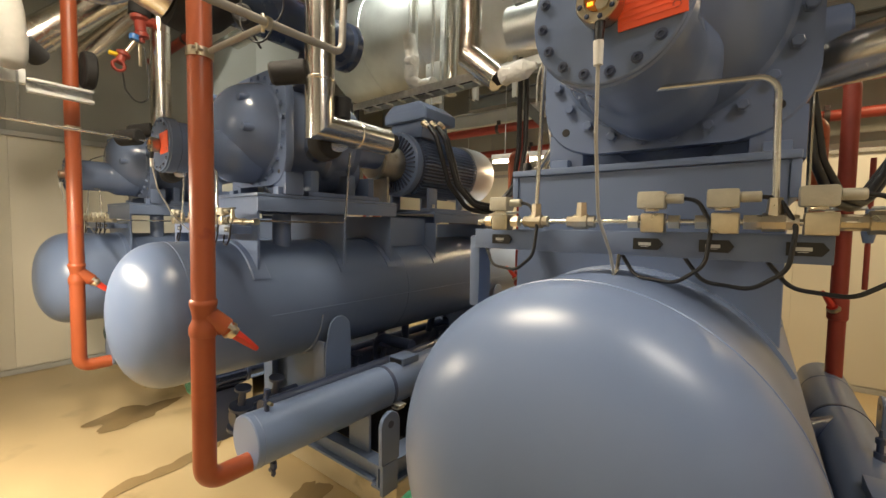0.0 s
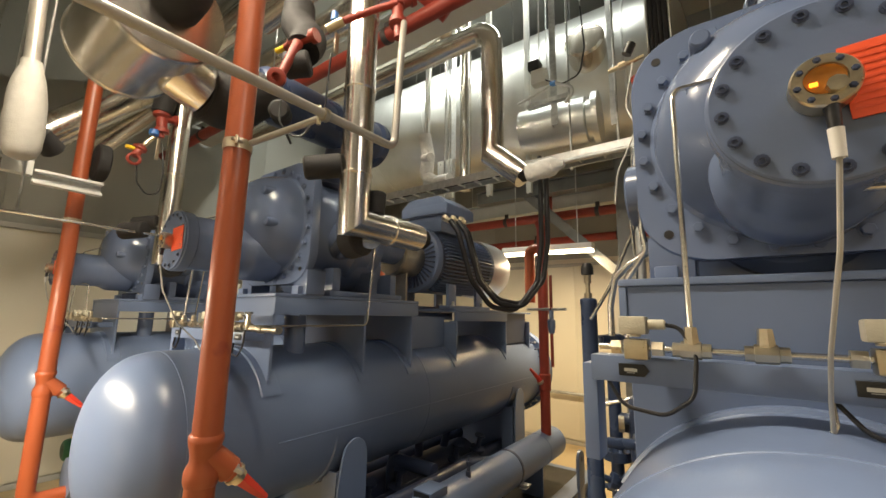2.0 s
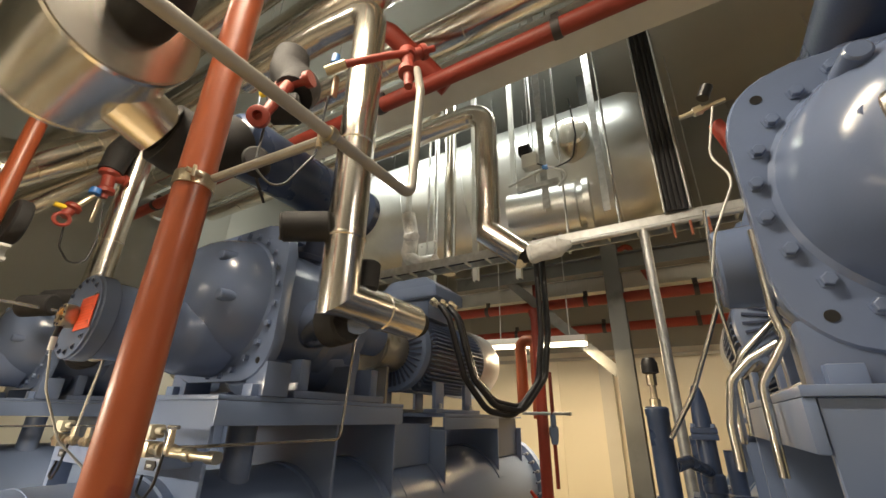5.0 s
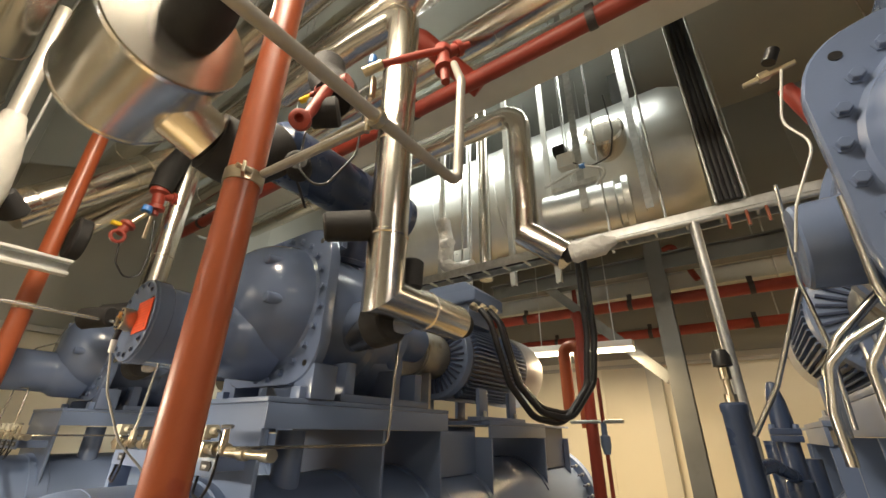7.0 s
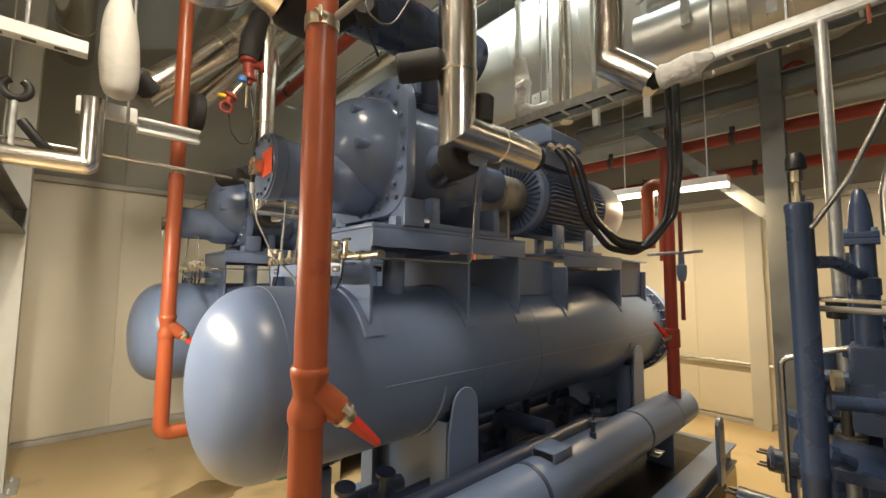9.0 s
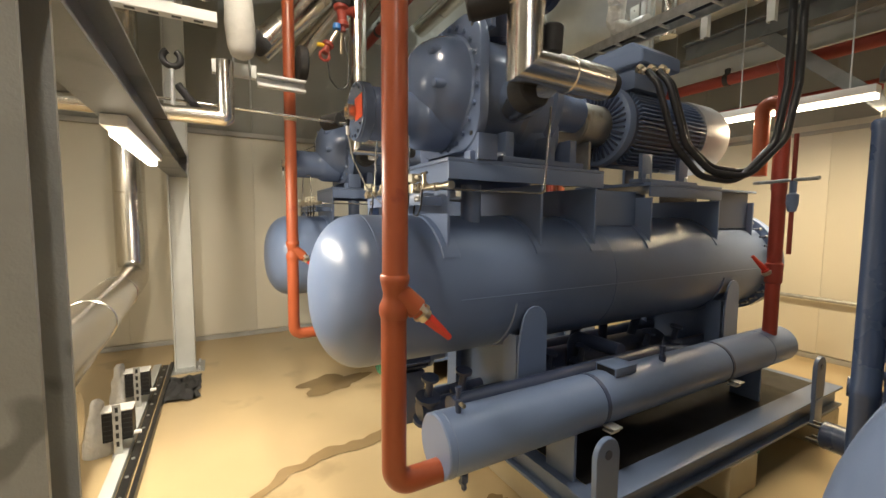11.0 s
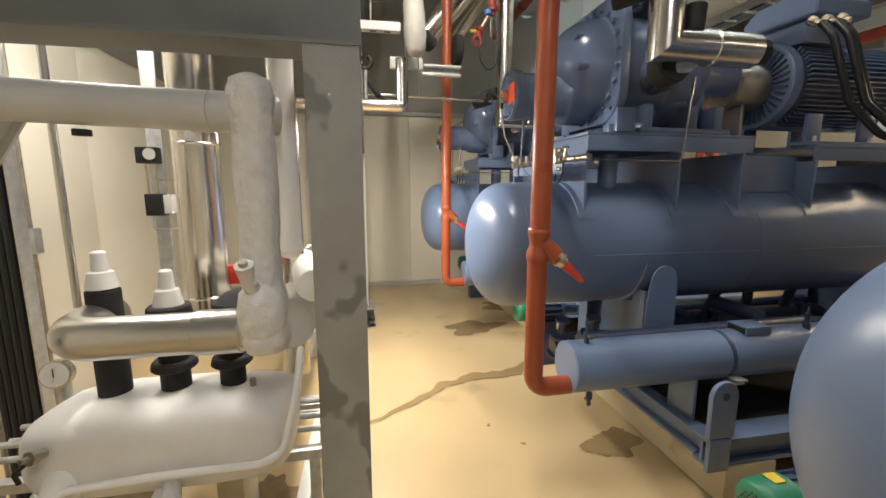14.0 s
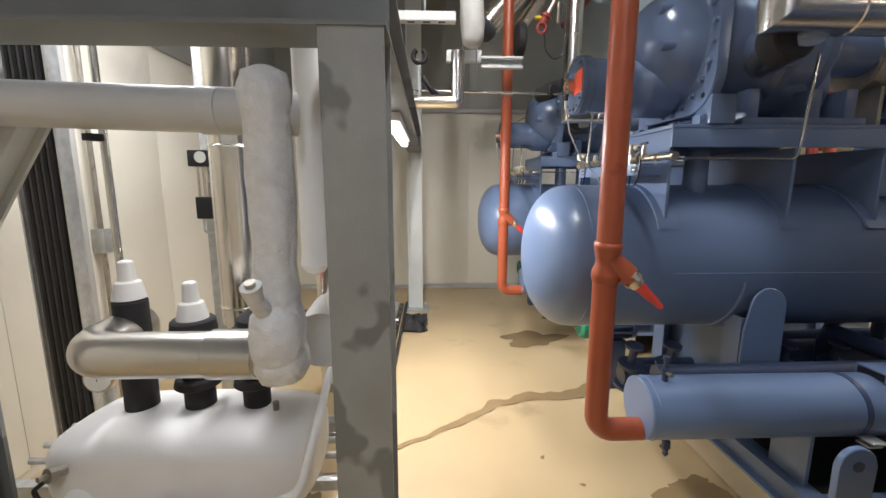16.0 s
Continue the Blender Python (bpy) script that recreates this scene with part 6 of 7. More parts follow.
part("arm", tube(B(), [(-0.845, 1.66, 1.49), (-0.81, 1.80, 1.495), (-0.765, 1.93, 1.46)], 0.017, 0.03, 14), BLUE_NAVY, pump)
part("sensing_rod", tube(B(), [(-0.885, 1.62, 1.398), (-0.70, 1.62, 1.389)], 0.006, 0, 10), STAINLESS, pump)
part("sensing_rod", tube(B(), [(-0.87, 1.66, 1.372), (-0.68, 1.66, 1.366)], 0.008, 0, 10), STAINLESS_DULL, pump)
part("solenoid", cyl(B(), (-0.81, 1.76, 1.34), (-0.81, 1.76, 1.40), 0.022, seg=18, soft=0.004), BLACK, pump)
part("cross_member", box(B(), (-0.895, 2.18, 1.05), (-0.56, 2.22, 1.11), 0.004), BLUE_NAVY, pump)
part("motor_box", box(B(), (-0.84, 2.34, 1.165), (-0.58, 2.50, 1.335), 0.01), BLUE_NAVY, pump)
part("rusty_pipe", cyl(B(), (-0.835, 2.30, 0.90), (-0.83, 2.30, 1.06), 0.018, seg=16), STEEL_WORN, pump)
part("rusty_flange", lathe(B(), (-0.835, 2.30, 0.86), (0, 0, 1), [(0, 0.05), (0.018, 0.05), (0.019, 0.035), (0.024, 0.035), (0.025, 0.05), (0.043, 0.05), (0.044, 0.02)], 20), STEEL_WORN, pump)
part("cable", tube(B(), [(-0.80, 2.28, 0.98), (-0.76, 2.26, 0.93), (-0.68, 2.26, 0.95), (-0.66, 2.27, 1.02), (-0.70, 2.27, 1.06)], 0.004, 0.03, 8), RUBBER, pump)
part("block", box(B(), (-0.80, 1.86, 1.02), (-0.62, 2.06, 1.26), 0.012), BLUE_NAVY, pump)
part("motor", lathe(B(), (-0.70, 1.72, 0.72), (0, 1, 0), [(0, 0.07), (0.01, 0.085), (0.30, 0.085), (0.31, 0.07)], 28), BLUE_NAVY, pump)
part("bracket", box(B(), (-0.86, 1.80, 0.90), (-0.60, 2.12, 0.93), 0.004), BLUE_NAVY, pump)
part("stand", box(B(), (-0.78, 1.90, 0.125), (-0.66, 2.02, 0.899), 0.006), BLUE_NAVY, pump)
part("gauge", cyl(B(), (-0.835, 1.85, 1.16), (-0.815, 1.855, 1.16), 0.03, seg=20), NICKEL, pump)
part("valve", lathe(B(), (-0.80, 1.78, 0.96), (-0.8, -0.4, 0.3), [(0, 0.02), (0.04, 0.02), (0.041, 0.03), (0.06, 0.03), (0.061, 0.012), (0.11, 0.012), (0.111, 0.03), (0.12, 0.03)], 10), BLUE_NAVY, pump)
for pts, r in (
    ([(-0.598, 1.24, 1.969), (-0.604, 1.24, 1.8), (-0.596, 1.24, 1.749), (-0.65, 1.24, 1.668), (-0.653, 1.24, 1.519)], 0.008),
    ([(-0.600, 1.3, 1.75), (-0.654, 1.3, 1.719), (-0.692, 1.3, 1.68), (-0.708, 1.3, 1.60), (-0.708, 1.3, 1.52)], 0.009),
    ([(-0.569, 1.4, 1.823), (-0.652, 1.4, 1.743), (-0.685, 1.4, 1.682), (-0.69, 1.4, 1.563)], 0.009),
    ([(-0.65, 1.45, 2.126), (-0.671, 1.45, 1.88), (-0.661, 1.45, 1.738), (-0.668, 1.45, 1.578)], 0.0045),
    ([(-0.667, 1.52, 1.884), (-0.763, 1.52, 1.669), (-0.825, 1.52, 1.572), (-0.83, 1.52, 1.565)], 0.006),
):
    part("steel_tube", tube(B(), pts, r, 0.03, 12), STAINLESS, pump)
part("cross_pipe", tube(B(), [(-0.70, 1.80, 0.84), (-0.70, 2.5, 0.84)], 0.02, 0, 12), STAINLESS_DULL, pump)
part("flanged_pipe", lathe(B(), (-0.72, 2.25, 0.45), (0, 0, 1), [(0, 0.06), (0.02, 0.06), (0.021, 0.03), (0.55, 0.03), (0.551, 0.05), (0.57, 0.05)], 20), BLUE_NAVY, pump)
hs = thing("service_hose", (-0.58, 1.2, 2.2), "thin white hose looped from a small brass valve", "hose")
part("hose", tube(B(), [(-0.60, 1.25, 2.30), (-0.63, 1.27, 2.18), (-0.60, 1.25, 2.10), (-0.66, 1.26, 1.98), (-0.68, 1.3, 1.90)], 0.0026, 0.06, 8), WHITE_PLASTIC, hs)
part("valve", lathe(B(), (-0.67, 1.26, 2.30), (1, 0, 0.15), [(0, 0.006), (0.03, 0.007), (0.031, 0.012), (0.05, 0.012), (0.051, 0.007), (0.10, 0.006)], 8), NICKEL, hs)
part("cap", cyl(B(), (-0.60, 1.28, 2.27), (-0.57, 1.29, 2.18), 0.016, 0.02, 14), RED, hs)
part("knob", cyl(B(), (-0.615, 1.25, 2.33), (-0.60, 1.25, 2.36), 0.014, seg=12), BLACK, hs)

pg = thing("pump_skid", (-0.70, 2.45, 0), "navy blue oil pump skid with flanged pipes and valves", "pump skid")
part("base", box(B(), (-0.98, 2.0, 0.19), (-0.52, 3.1, 0.26), 0.006), BLUE_NAVY, pg)
for x, y in ((-0.95, 2.05), (-0.58, 2.05), (-0.95, 3.0), (-0.58, 3.0)):
    part("leg", box(B(), (x, y, 0.0), (x + 0.05, y + 0.05, 0.1895), 0.003), BLUE_NAVY, pg)
for k, (x, y, z0, z1, r) in enumerate(((-0.92, 2.15, 0.26, 1.35, 0.028), (-0.78, 2.35, 0.26, 1.55, 0.034), (-0.90, 2.6, 0.26, 1.15, 0.03), (-0.66, 2.8, 0.26, 1.48, 0.036))):
    p = part("riser", cyl(B(), (x, y, z0), (x, y, z1), r, seg=20), BLUE_NAVY, pg)
    for f in (0.25, 0.62):
        zz = z0 + (z1 - z0) * f
        part("flange", lathe(B(), (x, y, zz), (0, 0, 1), [(0, r), (0, r + 0.032), (0.018, r + 0.032), (0.022, r + 0.032), (0.04, r + 0.032), (0.04, r)], 20), BLUE_NAVY, p)
        for b in range(6):
            a = b * math.pi / 3
            piece("bolt", BOLT_SMALL, (x + (r + 0.022) * math.cos(a), y + (r + 0.022) * math.sin(a), zz + 0.041), (0, 0, 1), p)
    part("valve_wheel", lathe(B(), (x - 0.10, y - 0.02, z0 + 0.62 * (z1 - z0) - 0.12), (-1, -0.2, 0), [(-0.07, 0.012), (0, 0.012), (0.001, 0.036), (0.012, 0.036), (0.013, 0.01)], 18), BLACK if k % 2 else BLUE_NAVY, p)
for z, x0, x1, y in ((1.12, -0.92, -0.55, 2.15), (0.86, -0.90, -0.55, 2.6), (1.30, -0.78, -0.50, 2.35), (0.62, -0.92, -0.52, 2.2)):
    part("level_pipe", tube(B(), [(x0, y, z), (x1, y, z), (x1 + 0.05, y + 0.3, z)], 0.024, 0.05, 16), BLUE_NAVY, pg)
part("steel_line", tube(B(), [(-0.97, 2.02, 0.75), (-0.97, 2.02, 1.18), (-0.80, 2.0, 1.24), (-0.55, 2.0, 1.24)], 0.009, 0.03, 10), STAINLESS, pg)

# ---- the pump pit behind the steel frame ----
FX = -1.25
i_beam("frame_column", (FX - 0.07, -0.0855, 0.0), (FX - 0.07, -0.0855, 1.738), 0.137, 0.14, STEEL_DAMP, "grey painted steel column with worn patches", (1, 0, 0))
i_beam("frame_beam", (FX - 0.07, -1.9, 1.838), (FX - 0.07, -0.012, 1.838), 0.15, 0.20, STEEL_PAINT, "grey painted steel beam on the columns")
i_beam("frame_column", (FX - 0.03, -1.040, 0.0), (FX - 0.03, -1.040, 1.738), 0.112, 0.06, STEEL_DAMP, "grey painted steel column with worn patches", (1, 0, 0))
i_beam("frame_brace", (FX - 0.17, -1.26, 1.055), (FX - 0.17, -0.895, 1.607), 0.05, 0.085, GALV_PALE, "diagonal grey painted steel brace", (1, 0, 0))
i_beam("frame_beam", (-4.85, -0.0855, 1.838), (FX - 0.15, -0.0855, 1.838), 0.14, 0.18, STEEL_PAINT, "grey painted steel beam along the aisle")

pv = thing("insulated_vessel", (-1.52, -0.65, 0.42), "white insulated low receiver with rounded ends on brackets", "vessel")
bm = B()
n = 56
rows = []
for s, k in ((-0.385, 0.0), (-0.38, 0.45), (-0.36, 0.70), (-0.32, 0.87), (-0.25, 0.97), (-0.15, 1.0), (0.15, 1.0), (0.25, 0.98), (0.31, 0.93), (0.345, 0.84), (0.365, 0.66), (0.37, 0.4), (0.372, 0.0)):
    ring = []
    for i in range(n):
        a = 2 * math.pi * i / n
        c_, s_ = math.cos(a), math.sin(a)
        e = 0.55
        px = 0.185 * k * math.copysign(abs(c_) ** e, c_)
        pz = 0.135 * k * math.copysign(abs(s_) ** e, s_)
        y = -0.645 + s
        w = 0.006 * noise.noise(Vector((px * 9, y * 9, pz * 9)))
        ring.append(bm.verts.new((-1.535 + px + w, y, 0.598 + pz + w)))
    rows.append(ring)
for p, q in zip(rows, rows[1:]):
    for i in range(n):
        bm.faces.new((p[i], p[(i + 1) % n], q[(i + 1) % n], q[i]))
bmesh.ops.remove_doubles(bm, verts=bm.verts, dist=0.0005)
part("jacket", bm, INSUL, pv, sharp=60)
part("outlet", tube(B(), [(-1.44, -0.84, 0.60), (-1.38, -0.875, 0.565), (-1.335, -0.885, 0.495)], 0.046, 0.05, 20, wobble=0.2), INSUL, pv)
part("front_nozzle", tube(B(), [(-1.37, -0.60, 0.53), (-1.30, -0.58, 0.50), (-1.27, -0.555, 0.475)], 0.028, 0.03, 16, wobble=0.3), FROST, pv)
part("front_nozzle", tube(B(), [(-1.36, -0.62, 0.50), (-1.32, -0.625, 0.47)], 0.026, 0, 14, wobble=0.3), FROST, pv)
part("hand_rail", tube(B(), [(-1.72, -0.275, 0.72), (-1.66, -0.265, 0.80), (-1.42, -0.245, 0.74), (-1.33, -0.275, 0.60), (-1.325, -0.34, 0.572), (-1.32, -0.60, 0.575), (-1.325, -0.84, 0.56), (-1.33, -0.93, 0.50)], 0.0125, 0.05, 14), INSUL, pv, "white frosted rail tube round the vessel")
part("side_valve", lathe(B(), (-1.36, -0.905, 0.66), (0.9, -0.3, 0.2), [(0, 0.014), (0.02, 0.014), (0.021, 0.02), (0.04, 0.02), (0.041, 0.008), (0.06, 0.008)], 10), STEEL_WORN, pv)
part("valve_lever", tube(B(), [(-1.33, -0.925, 0.655), (-1.32, -0.955, 0.63), (-1.32, -0.945, 0.60)], 0.006, 0.01, 8), BLACK, pv)
part("plug", cyl(B(), (-1.52, -0.40, 0.73), (-1.52, -0.40, 0.755), 0.010, seg=8), STEEL_WORN, pv)
for y in (-0.80, -0.47):
    part("leg", box(B(), (-1.60, y - 0.04, 0.0), (-1.44, y + 0.04, 0.465), 0.004), STEEL_WORN, pv)
for k, (y, zt, r) in enumerate(((-0.825, 1.075, 0.046), (-0.645, 1.01, 0.044), (-0.47, 0.985, 0.040))):
    v = thing("foam_valve", (-1.555, y, 0.72), "black foam-wrapped valve stem with a white plug", "valve", "foam valves")
    part("stem", cyl(B(), (-1.555, y, 0.715), (-1.555, y, zt), r, r, 24, 0.006), FOAM, v)
    if k:
        part("collar", cyl(B(), (-1.555, y, zt - 0.04), (-1.555, y, zt + 0.004), r + 0.022, r + 0.018, 26, 0.006), FOAM, v)
        part("collar", cyl(B(), (-1.555, y, 0.80), (-1.555, y, 0.83), r + 0.024, r + 0.02, 26, 0.006), FOAM, v)
    if k < 2:
        part("plug", lathe(B(), (-1.555, y, zt + 0.003), (0, 0, 1), [(0, 0.045), (0.015, 0.042), (0.05, 0.034), (0.055, 0.024), (0.11, 0.020), (0.115, 0.014)], 18), WHITE_PLASTIC, v)
    else:
        part("dome", lathe(B(), (-1.60, y + 0.02, zt), (0, 0, 1), [(0, 0.085), (0.02, 0.08), (0.05, 0.04), (0.06, 0)], 20), FOAM, v)
hp = thing("clad_crossover", (-1.375, -0.62, 0.975), "aluminium-clad crossover pipe with a rounded bend", "pipe")
part("cladding", tube(B(), [(-1.375, -0.34, 0.975), (-1.375, -0.83, 0.975), (-1.62, -0.85, 0.975)], 0.060, 0.085, 32, 10), CLAD_SATIN, hp)
part("sleeve", lathe(B(), (-1.375, -0.375, 0.975), (0, -1, 0), [(0, 0.0605), (0, 0.065), (0.12, 0.065), (0.124, 0.0605)], 36), CLAD_SATIN, hp)
fp = thing("frosted_pipe", (-1.33, -0.335, 1.0), "thickly frosted upright pipe with a knob and a swollen foot", "pipe")
bm = lathe(B(), (-1.335, -0.300, 0.93), (0, 0, 1), [(0, 0.01), (0.0, 0.055), (0.03, 0.066), (0.08, 0.064), (0.14, 0.062), (0.20, 0.054), (0.30, 0.052), (0.45, 0.055), (0.62, 0.053), (0.70, 0.058), (0.735, 0.05), (0.75, 0.02)], 36)
bmesh.ops.subdivide_edges(bm, edges=list(bm.edges), cuts=2, use_grid_fill=True)
for v in bm.verts:
    o = v.co - Vector((-1.335, -0.300, v.co.z))
    v.co += o * (0.11 * noise.noise(v.co * 16) + 0.06 * noise.noise(v.co * 60))
part("frost", bm, FROST, fp, sharp=70)
part("foot_bulb", lathe(B(), (-1.325, -0.302, 0.955), (0.1, 0, 1), [(0, 0.02), (0.01, 0.045), (0.05, 0.064), (0.10, 0.066), (0.15, 0.056), (0.18, 0.03)], 32), FROST, fp)
part("knob", tube(B(), [(-1.30, -0.31, 1.10), (-1.25, -0.318, 1.15), (-1.228, -0.318, 1.195)], 0.021, 0.02, 16, wobble=0.4), FROST, fp)
part("knob_end", cyl(B(), (-1.228, -0.318, 1.192), (-1.222, -0.318, 1.205), 0.012, seg=10), STEEL_WORN, fp)
wp = thing("white_crossover", (-1.3, -0.7, 1.585), "white jacketed level pipe below the beam", "pipe")
part("jacket", tube(B(), [(-1.34, -0.40, 1.583), (-1.34, -0.99, 1.60)], 0.051, 0, 28), GREY_PIPE, wp)
part("elbow", tube(B(), [(-1.34, -0.45, 1.583), (-1.36, -0.335, 1.585), (-1.40, -0.25, 1.585)], 0.053, 0.05, 24), GREY_PIPE, wp)
part("foam_end", cyl(B(), (-1.34, -0.99, 1.60), (-1.34, -1.02, 1.602), 0.046, seg=24), FOAM, wp)
part("drip", cyl(B(), (-1.34, -0.70, 1.53), (-1.34, -0.70, 1.515), 0.02, seg=14), FOAM, wp)
p2 = thing("white_pipe", (-1.50, -0.25, 1.2), "white jacketed upright pipe with rounded end", "pipe")
part("jacket", lathe(B(), (-1.50, -0.252, 1.16), (0, 0, 1), [(0, 0.0), (0.008, 0.025), (0.03, 0.040), (0.06, 0.036), (TOP - 1.16, 0.034)], 28), INSUL, p2)
sp = thing("clad_riser", (-1.92, -0.66, 0.9), "shiny aluminium-clad upright pipe", "pipe")
part("cladding", cyl(B(), (-1.92, -0.655, 0.88), (-1.92, -0.655, TOP), 0.082, seg=40), CLAD, sp)
for z in (0.95, 1.55, 2.1):
    part("swage", lathe(B(), (-1.92, -0.655, z), (0, 0, 1), [(-0.006, 0.082), (0, 0.087), (0.006, 0.082)], 40), CLAD, sp)
part("foot_bend", tube(B(), [(-1.92, -0.655, 1.0), (-1.92, -0.655, 0.85), (-1.92, -0.45, 0.84), (-1.92, -0.15, 0.84)], 0.079, 0.1, 28), CLAD, sp)
s2 = thing("clad_riser", (-2.1, -0.36, 0.9), "shiny aluminium-clad upright pipe", "pipe")
part("cladding", cyl(B(), (-2.1, -0.36, 0.5), (-2.1, -0.36, TOP), 0.06, seg=36), CLAD, s2)
hd = thing("white_header", (-1.9, -0.4, 0.85), "white jacketed header with a rounded end", "pipe")
part("jacket", lathe(B(), (-1.64, -0.20, 1.03), (-1, -0.2, -0.05), [(0, 0.0), (0.01, 0.04), (0.03, 0.06), (0.08, 0.068), (0.7, 0.068)], 30), INSUL, hd)
part("lower", tube(B(), [(-1.75, -0.32, 0.86), (-2.4, -0.36, 0.86)], 0.10, 0, 28), GREY_PIPE, hd)
clad_pipe("clad_riser", [(-2.2, -0.34, 0.86), (-4.95, -0.46, 0.86), (-4.95, -0.46, TOP)], 0.115, "aluminium-clad pipe that runs low and turns up", 0.16, 0.7)
ctl = thing("pressure_switches", (-2.47, -1.08, 1.45), "two black pressure switches with thin copper-coloured tubes", "pressure switch")
part("switch", box(B(), (-2.50, -1.12, 1.50), (-2.43, -1.03, 1.58), 0.006), BLACK, ctl)
part("switch_face", cyl(B(), (-2.43, -1.055, 1.545), (-2.425, -1.055, 1.545), 0.028, seg=20), GAUGE_FACE, ctl)
part("switch", box(B(), (-2.50, -1.10, 1.24), (-2.43, -1.02, 1.35), 0.006), BLACK, ctl)
part("switch_side", box(B(), (-2.50, -1.019, 1.25), (-2.44, -0.98, 1.345), 0.004), WHITE_PLASTIC, ctl)
for y in (-1.09, -1.05):
    part("tube", tube(B(), [(-2.46, y, 1.50), (-2.46, y, 1.35)], 0.007, 0, 8), NICKEL, ctl)
part("tube", tube(B(), [(-2.46, -1.06, 1.42), (-2.46, -0.92, 1.42), (-2.46, -0.90, 1.15), (-2.44, -0.85, 1.05)], 0.005, 0.03, 8), NICKEL, ctl)
part("bracket", tube(B(), [(-2.46, -1.08, 1.24), (-2.46, -1.08, 1.17), (-2.46, -0.95, 1.17)], 0.006, 0.01, 8), GALV, ctl)
part("rail", box(B(), (-2.53, -1.10, 0.0), (-2.515, -1.03, 2.2), 0.002), GALV, ctl)
gg = thing("pressure_gauge", (-1.82, -1.16, 0.6), "round pressure gauge on an upright pipe", "gauge")
part("case", lathe(B(), (-1.82, -1.155, 0.70), (1, 0.1, 0.1), [(0, 0.02), (0, 0.052), (0.03, 0.052), (0.032, 0.046)], 28), STAINLESS, gg)
part("face", lathe(B(), (-1.787, -1.152, 0.7035), (1, 0.1, 0.1), [(0, 0.045), (0.001, 0.045), (0.0012, 0)], 28), GAUGE_FACE, gg)
part("needle", box(B(), (-1.7853, -1.156, 0.69), (-1.7848, -1.152, 0.73)), BLACK, gg)
part("pipe", tube(B(), [(-1.84, -1.16, 0.66), (-1.84, -1.16, 0.0)], 0.022, 0, 12), GALV, gg)
cd = thing("wall_conduit", (-2.70, SOUTH + 0.05, 1.0), "grey conduit with a joint box on the wall", "conduit")
part("pipe", tube(B(), [(-2.72, SOUTH + 0.04, 0.1), (-2.72, SOUTH + 0.04, 2.3)], 0.014, 0, 10), STEEL_WORN, cd)
part("box", box(B(), (-2.75, SOUTH + 0.005, 1.02), (-2.69, SOUTH + 0.075, 1.16), 0.005), GALV, cd)
part("strip", box(B(), (-2.66, SOUTH + 0.001, 0.2), (-2.62, SOUTH + 0.02, 2.28), 0.003), TRIM, cd)
plain_pipe("steel_riser", [(-2.0, -1.18, 0.9), (-2.0, -1.18, TOP)], 0.014, STAINLESS, "thin upright steel pipe", 0)
ladder("cable_riser", (-2.0, -1.42, 0.0), (-2.0, -1.42, 2.3), 0.17, "upright cable ladder with a bundle of black cables", 5, (1, 0, 0))
gr = thing("floor_grating", (-1.9, -0.7, 0.3), "galvanised pipe rack under the vessel", "pipe rack")
for k in range(5):
    part("pipe", tube(B(), [(-1.70 - 0.06 * k, -1.35, 0.44 + 0.02 * (k % 2)), (-1.70 - 0.06 * k, -0.18, 0.44 + 0.02 * (k % 2))], 0.012, 0, 10), GALV, gr)
part("rail", box(B(), (-1.66, -1.4, 0.36), (-1.62, -0.16, 0.40), 0.003), GALV, gr)
part("rail", box(B(), (-2.0, -1.4, 0.36), (-1.96, -0.16, 0.40), 0.003), GALV, gr)
for y in (-1.3, -0.25):
    part("leg", box(B(), (-1.66, y, 0.0), (-1.62, y + 0.04, 0.3595), 0.002), GALV, gr)
    part("leg", box(B(), (-2.0, y, 0.0), (-1.96, y + 0.04, 0.3595), 0.002), GALV, gr)
part("slope_pipe", tube(B(), [(-1.45, -1.12, 0.33), (-1.95, -1.05, 0.52)], 0.018, 0, 12), GALV, gr)
for at, sd in (((-1.75, -0.6), 2.0), ((-1.62, -0.35), 5.0), ((-1.9, -0.45), 7.0), ((-1.6, -0.75), 9.0)):
    single("oil_stain", blotch(at, 0.13, 0.10, sd, DIRT, sd), DIRT, "brown oil stain on the pit floor", "stain", "oil stains")
gut = thing("edge_gutter", (-3.5, -0.24, 0), "black bolted angle rails along the edge of the pit", "gutter")
for y0, y1, h in ((-0.215, -0.190, 0.05), (-0.275, -0.235, 0.03)):
    part("rail", box(B(), (-4.95, y0, 0.0), (-1.45, y1, h), 0.003), STEEL_BLACK, gut)
part("kerb", box(B(), (-4.95, -0.345, 0.0), (-1.45, -0.285, 0.045), 0.006), GALV_PALE, gut, "pale kerb strip")
for k in range(18):
    part("screw", cyl(B(), (-4.8 + 0.19 * k, -0.255, 0.0295), (-4.8 + 0.19 * k, -0.255, 0.036), 0.009, seg=8), GALV, gut)
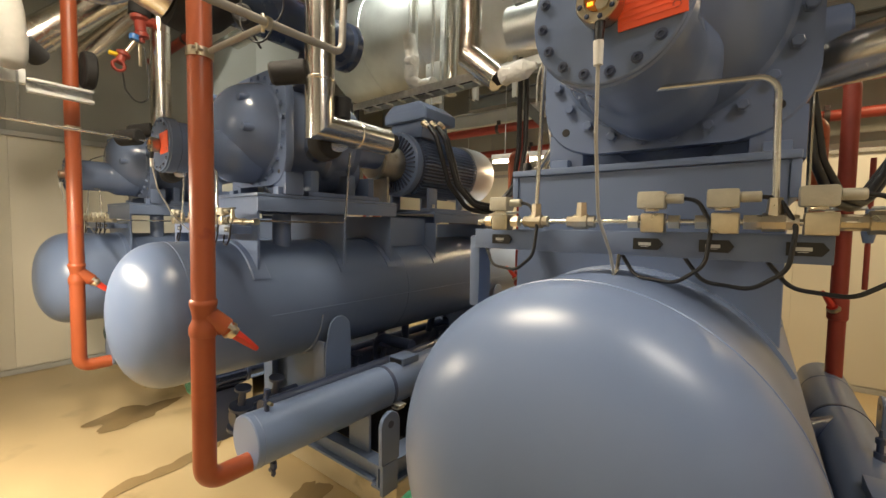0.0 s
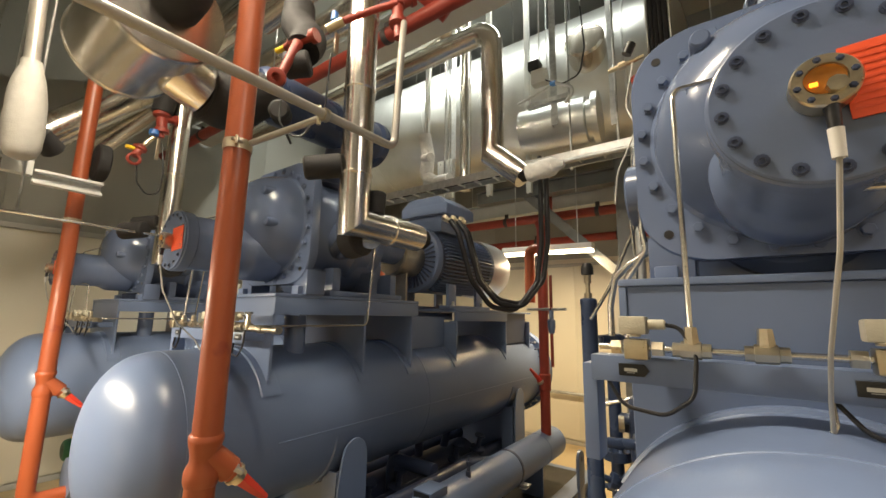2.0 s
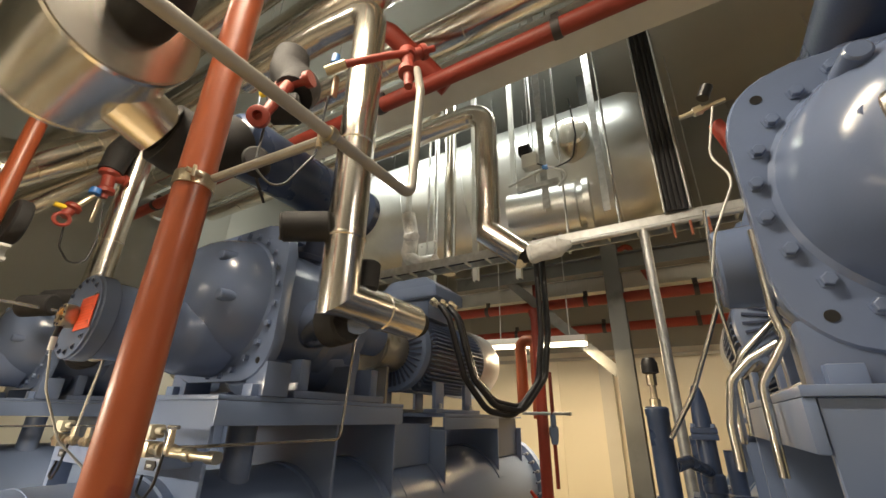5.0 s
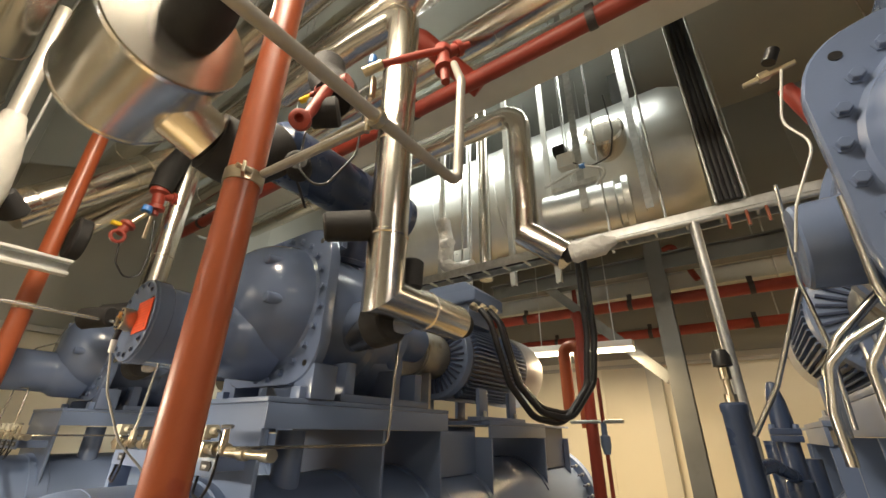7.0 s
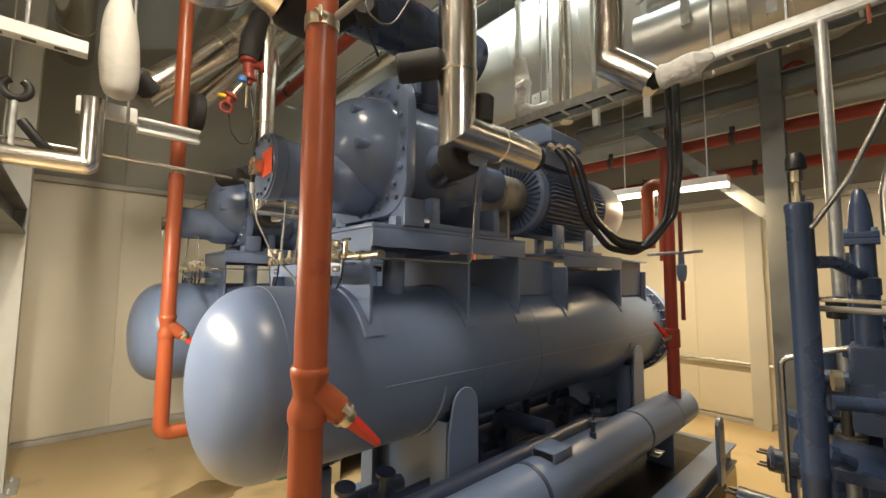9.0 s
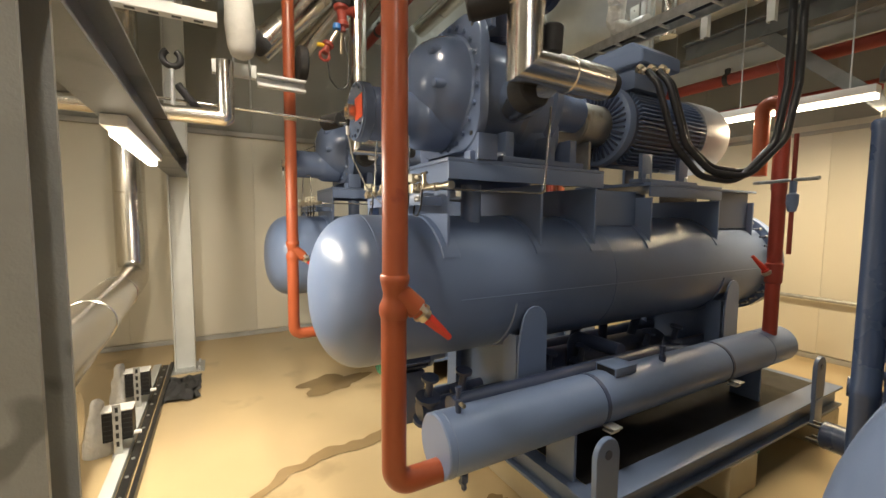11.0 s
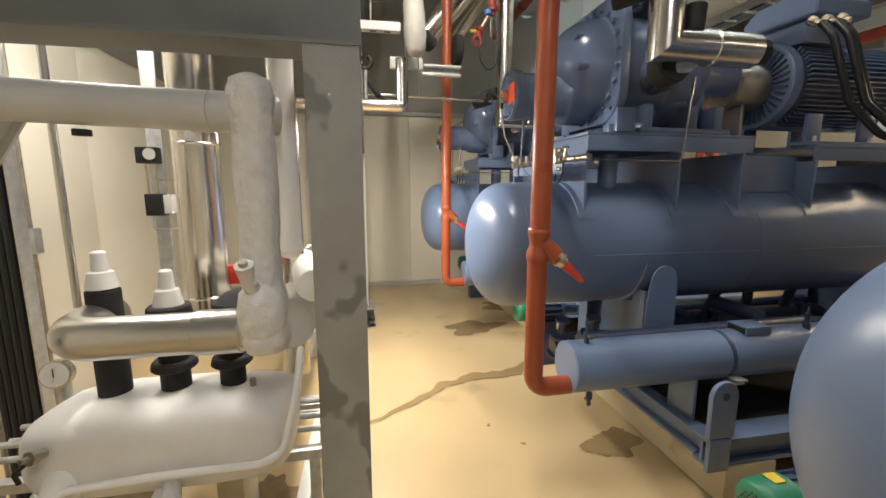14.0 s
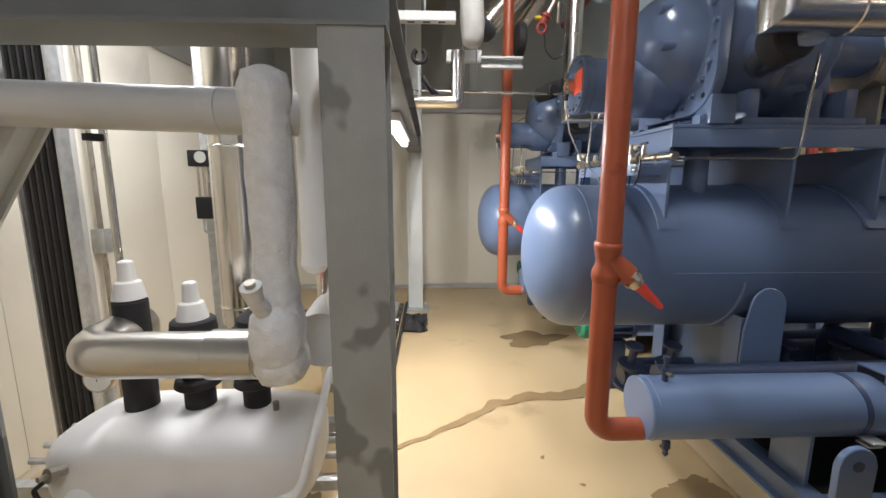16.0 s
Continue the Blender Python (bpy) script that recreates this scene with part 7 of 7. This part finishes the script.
for x, y in ((-3.40, -0.33), (-4.06, -0.33)):
    bx = thing("finned_box", (x, y, 0), "small black finned box on a slotted galvanised bracket", "control box", "finned boxes")
    part("bracket", box(B(), (x + 0.056, y - 0.02, 0.045), (x + 0.060, y + 0.02, 0.335), 0.001), GALV, bx)
    for k in range(5):
        part("slot", box(B(), (x + 0.0605, y - 0.007, 0.09 + 0.05 * k), (x + 0.0612, y + 0.007, 0.12 + 0.05 * k)), BLACK, bx)
    part("foot", box(B(), (x + 0.02, y - 0.03, 0.0), (x + 0.07, y + 0.03, 0.0445), 0.002), GALV, bx)
    part("body", box(B(), (x - 0.05, y - 0.07, 0.12), (x + 0.05, y + 0.07, 0.29), 0.004), BLACK, bx)
    for k in range(6):
        part("fin", box(B(), (x + 0.05, y - 0.066, 0.13 + 0.027 * k), (x + 0.055, y + 0.066, 0.137 + 0.027 * k)), BLACK, bx)
    part("cover", box(B(), (x - 0.05, y - 0.075, 0.291), (x + 0.055, y + 0.075, 0.30), 0.002), WHITE_PLASTIC, bx)
    part("knob", cyl(B(), (x + 0.02, y + 0.07, 0.14), (x + 0.02, y + 0.105, 0.14), 0.012, seg=12), WHITE_PLASTIC, bx)
    fk = thing("frosted_valve", (x - 0.10, y - 0.12, 0), "white frosted floor valve with a rounded top", "valve", "frosted valves")
    bm = lathe(B(), (x - 0.10, y - 0.12, 0.0), (0, 0, 1), [(0, 0.075), (0.08, 0.07), (0.14, 0.055), (0.20, 0.05), (0.24, 0.034), (0.30, 0.032), (0.325, 0.02), (0.33, 0)], 24)
    for v in bm.verts:
        v.co += Vector((1, 1, 0.4)) * 0.012 * noise.noise(v.co * 22)
    part("frost", bm, FROST, fk, sharp=60)
# dark cloth dropped on the floor by the column
bm = B()
n, grid = 14, []
for i in range(n + 1):
    row = []
    for j in range(n + 1):
        u, v = i / n - 0.5, j / n - 0.5
        q = Vector((u * 0.52 + 0.05 * noise.noise(Vector((v * 4, 1, 0))), v * 0.24 + 0.04 * noise.noise(Vector((u * 5, 4, 0))), 0))
        h = 0.014 + 0.10 * max(0, noise.noise(Vector((u * 4.5 + 3, v * 4.5, 2))) + 0.25) * (1 - 3.0 * max(u * u, v * v))
        row.append(bm.verts.new((-4.32 + q.x, -0.075 + q.y, h)))
    grid.append(row)
for i in range(n):
    for j in range(n):
        bm.faces.new((grid[i][j], grid[i + 1][j], grid[i + 1][j + 1], grid[i][j + 1]))
bmesh.ops.solidify(bm, geom=bm.faces[:], thickness=0.006)
single("floor_cloth", bm, CLOTH, "crumpled dark grey cloth on the floor by the column", "cloth", sharp=60)
rv = thing("red_hand_valve", (-2.05, -0.52, 1.0), "red hand valve behind the frosted pipe", "valve")
part("body", box(B(), (-2.0, -0.60, 0.98), (-1.95, -0.53, 1.06), 0.008), RED_BRIGHT, rv)
part("knob", cyl(B(), (-1.75, -0.20, 1.25), (-1.75, -0.20, 1.33), 0.014, 0.008, 10), RED_BRIGHT, rv)
wl = thing("aisle_lamp", (-2.75, -0.09, 1.70), "lit fluorescent batten on the steel frame", "lamp", "fluorescent battens")
part("housing", box(B(), (-3.30, -0.140, 1.704), (-2.30, -0.060, 1.745), 0.006), WHITE_PLASTIC, wl)
part("diffuser", box(B(), (-3.27, -0.122, 1.672), (-2.33, -0.078, 1.7035), 0.012), LAMP_GLOW, wl)
d = bpy.data.lights.new("aisle_light", "AREA")
d.shape, d.size, d.size_y, d.energy, d.color = "RECTANGLE", 0.95, 0.06, 48, NEUTRAL
new("aisle_light", d).matrix_world = Matrix.Translation((-2.80, -0.10, 1.665)) @ Matrix.Rotation(radians(18), 4, "X")
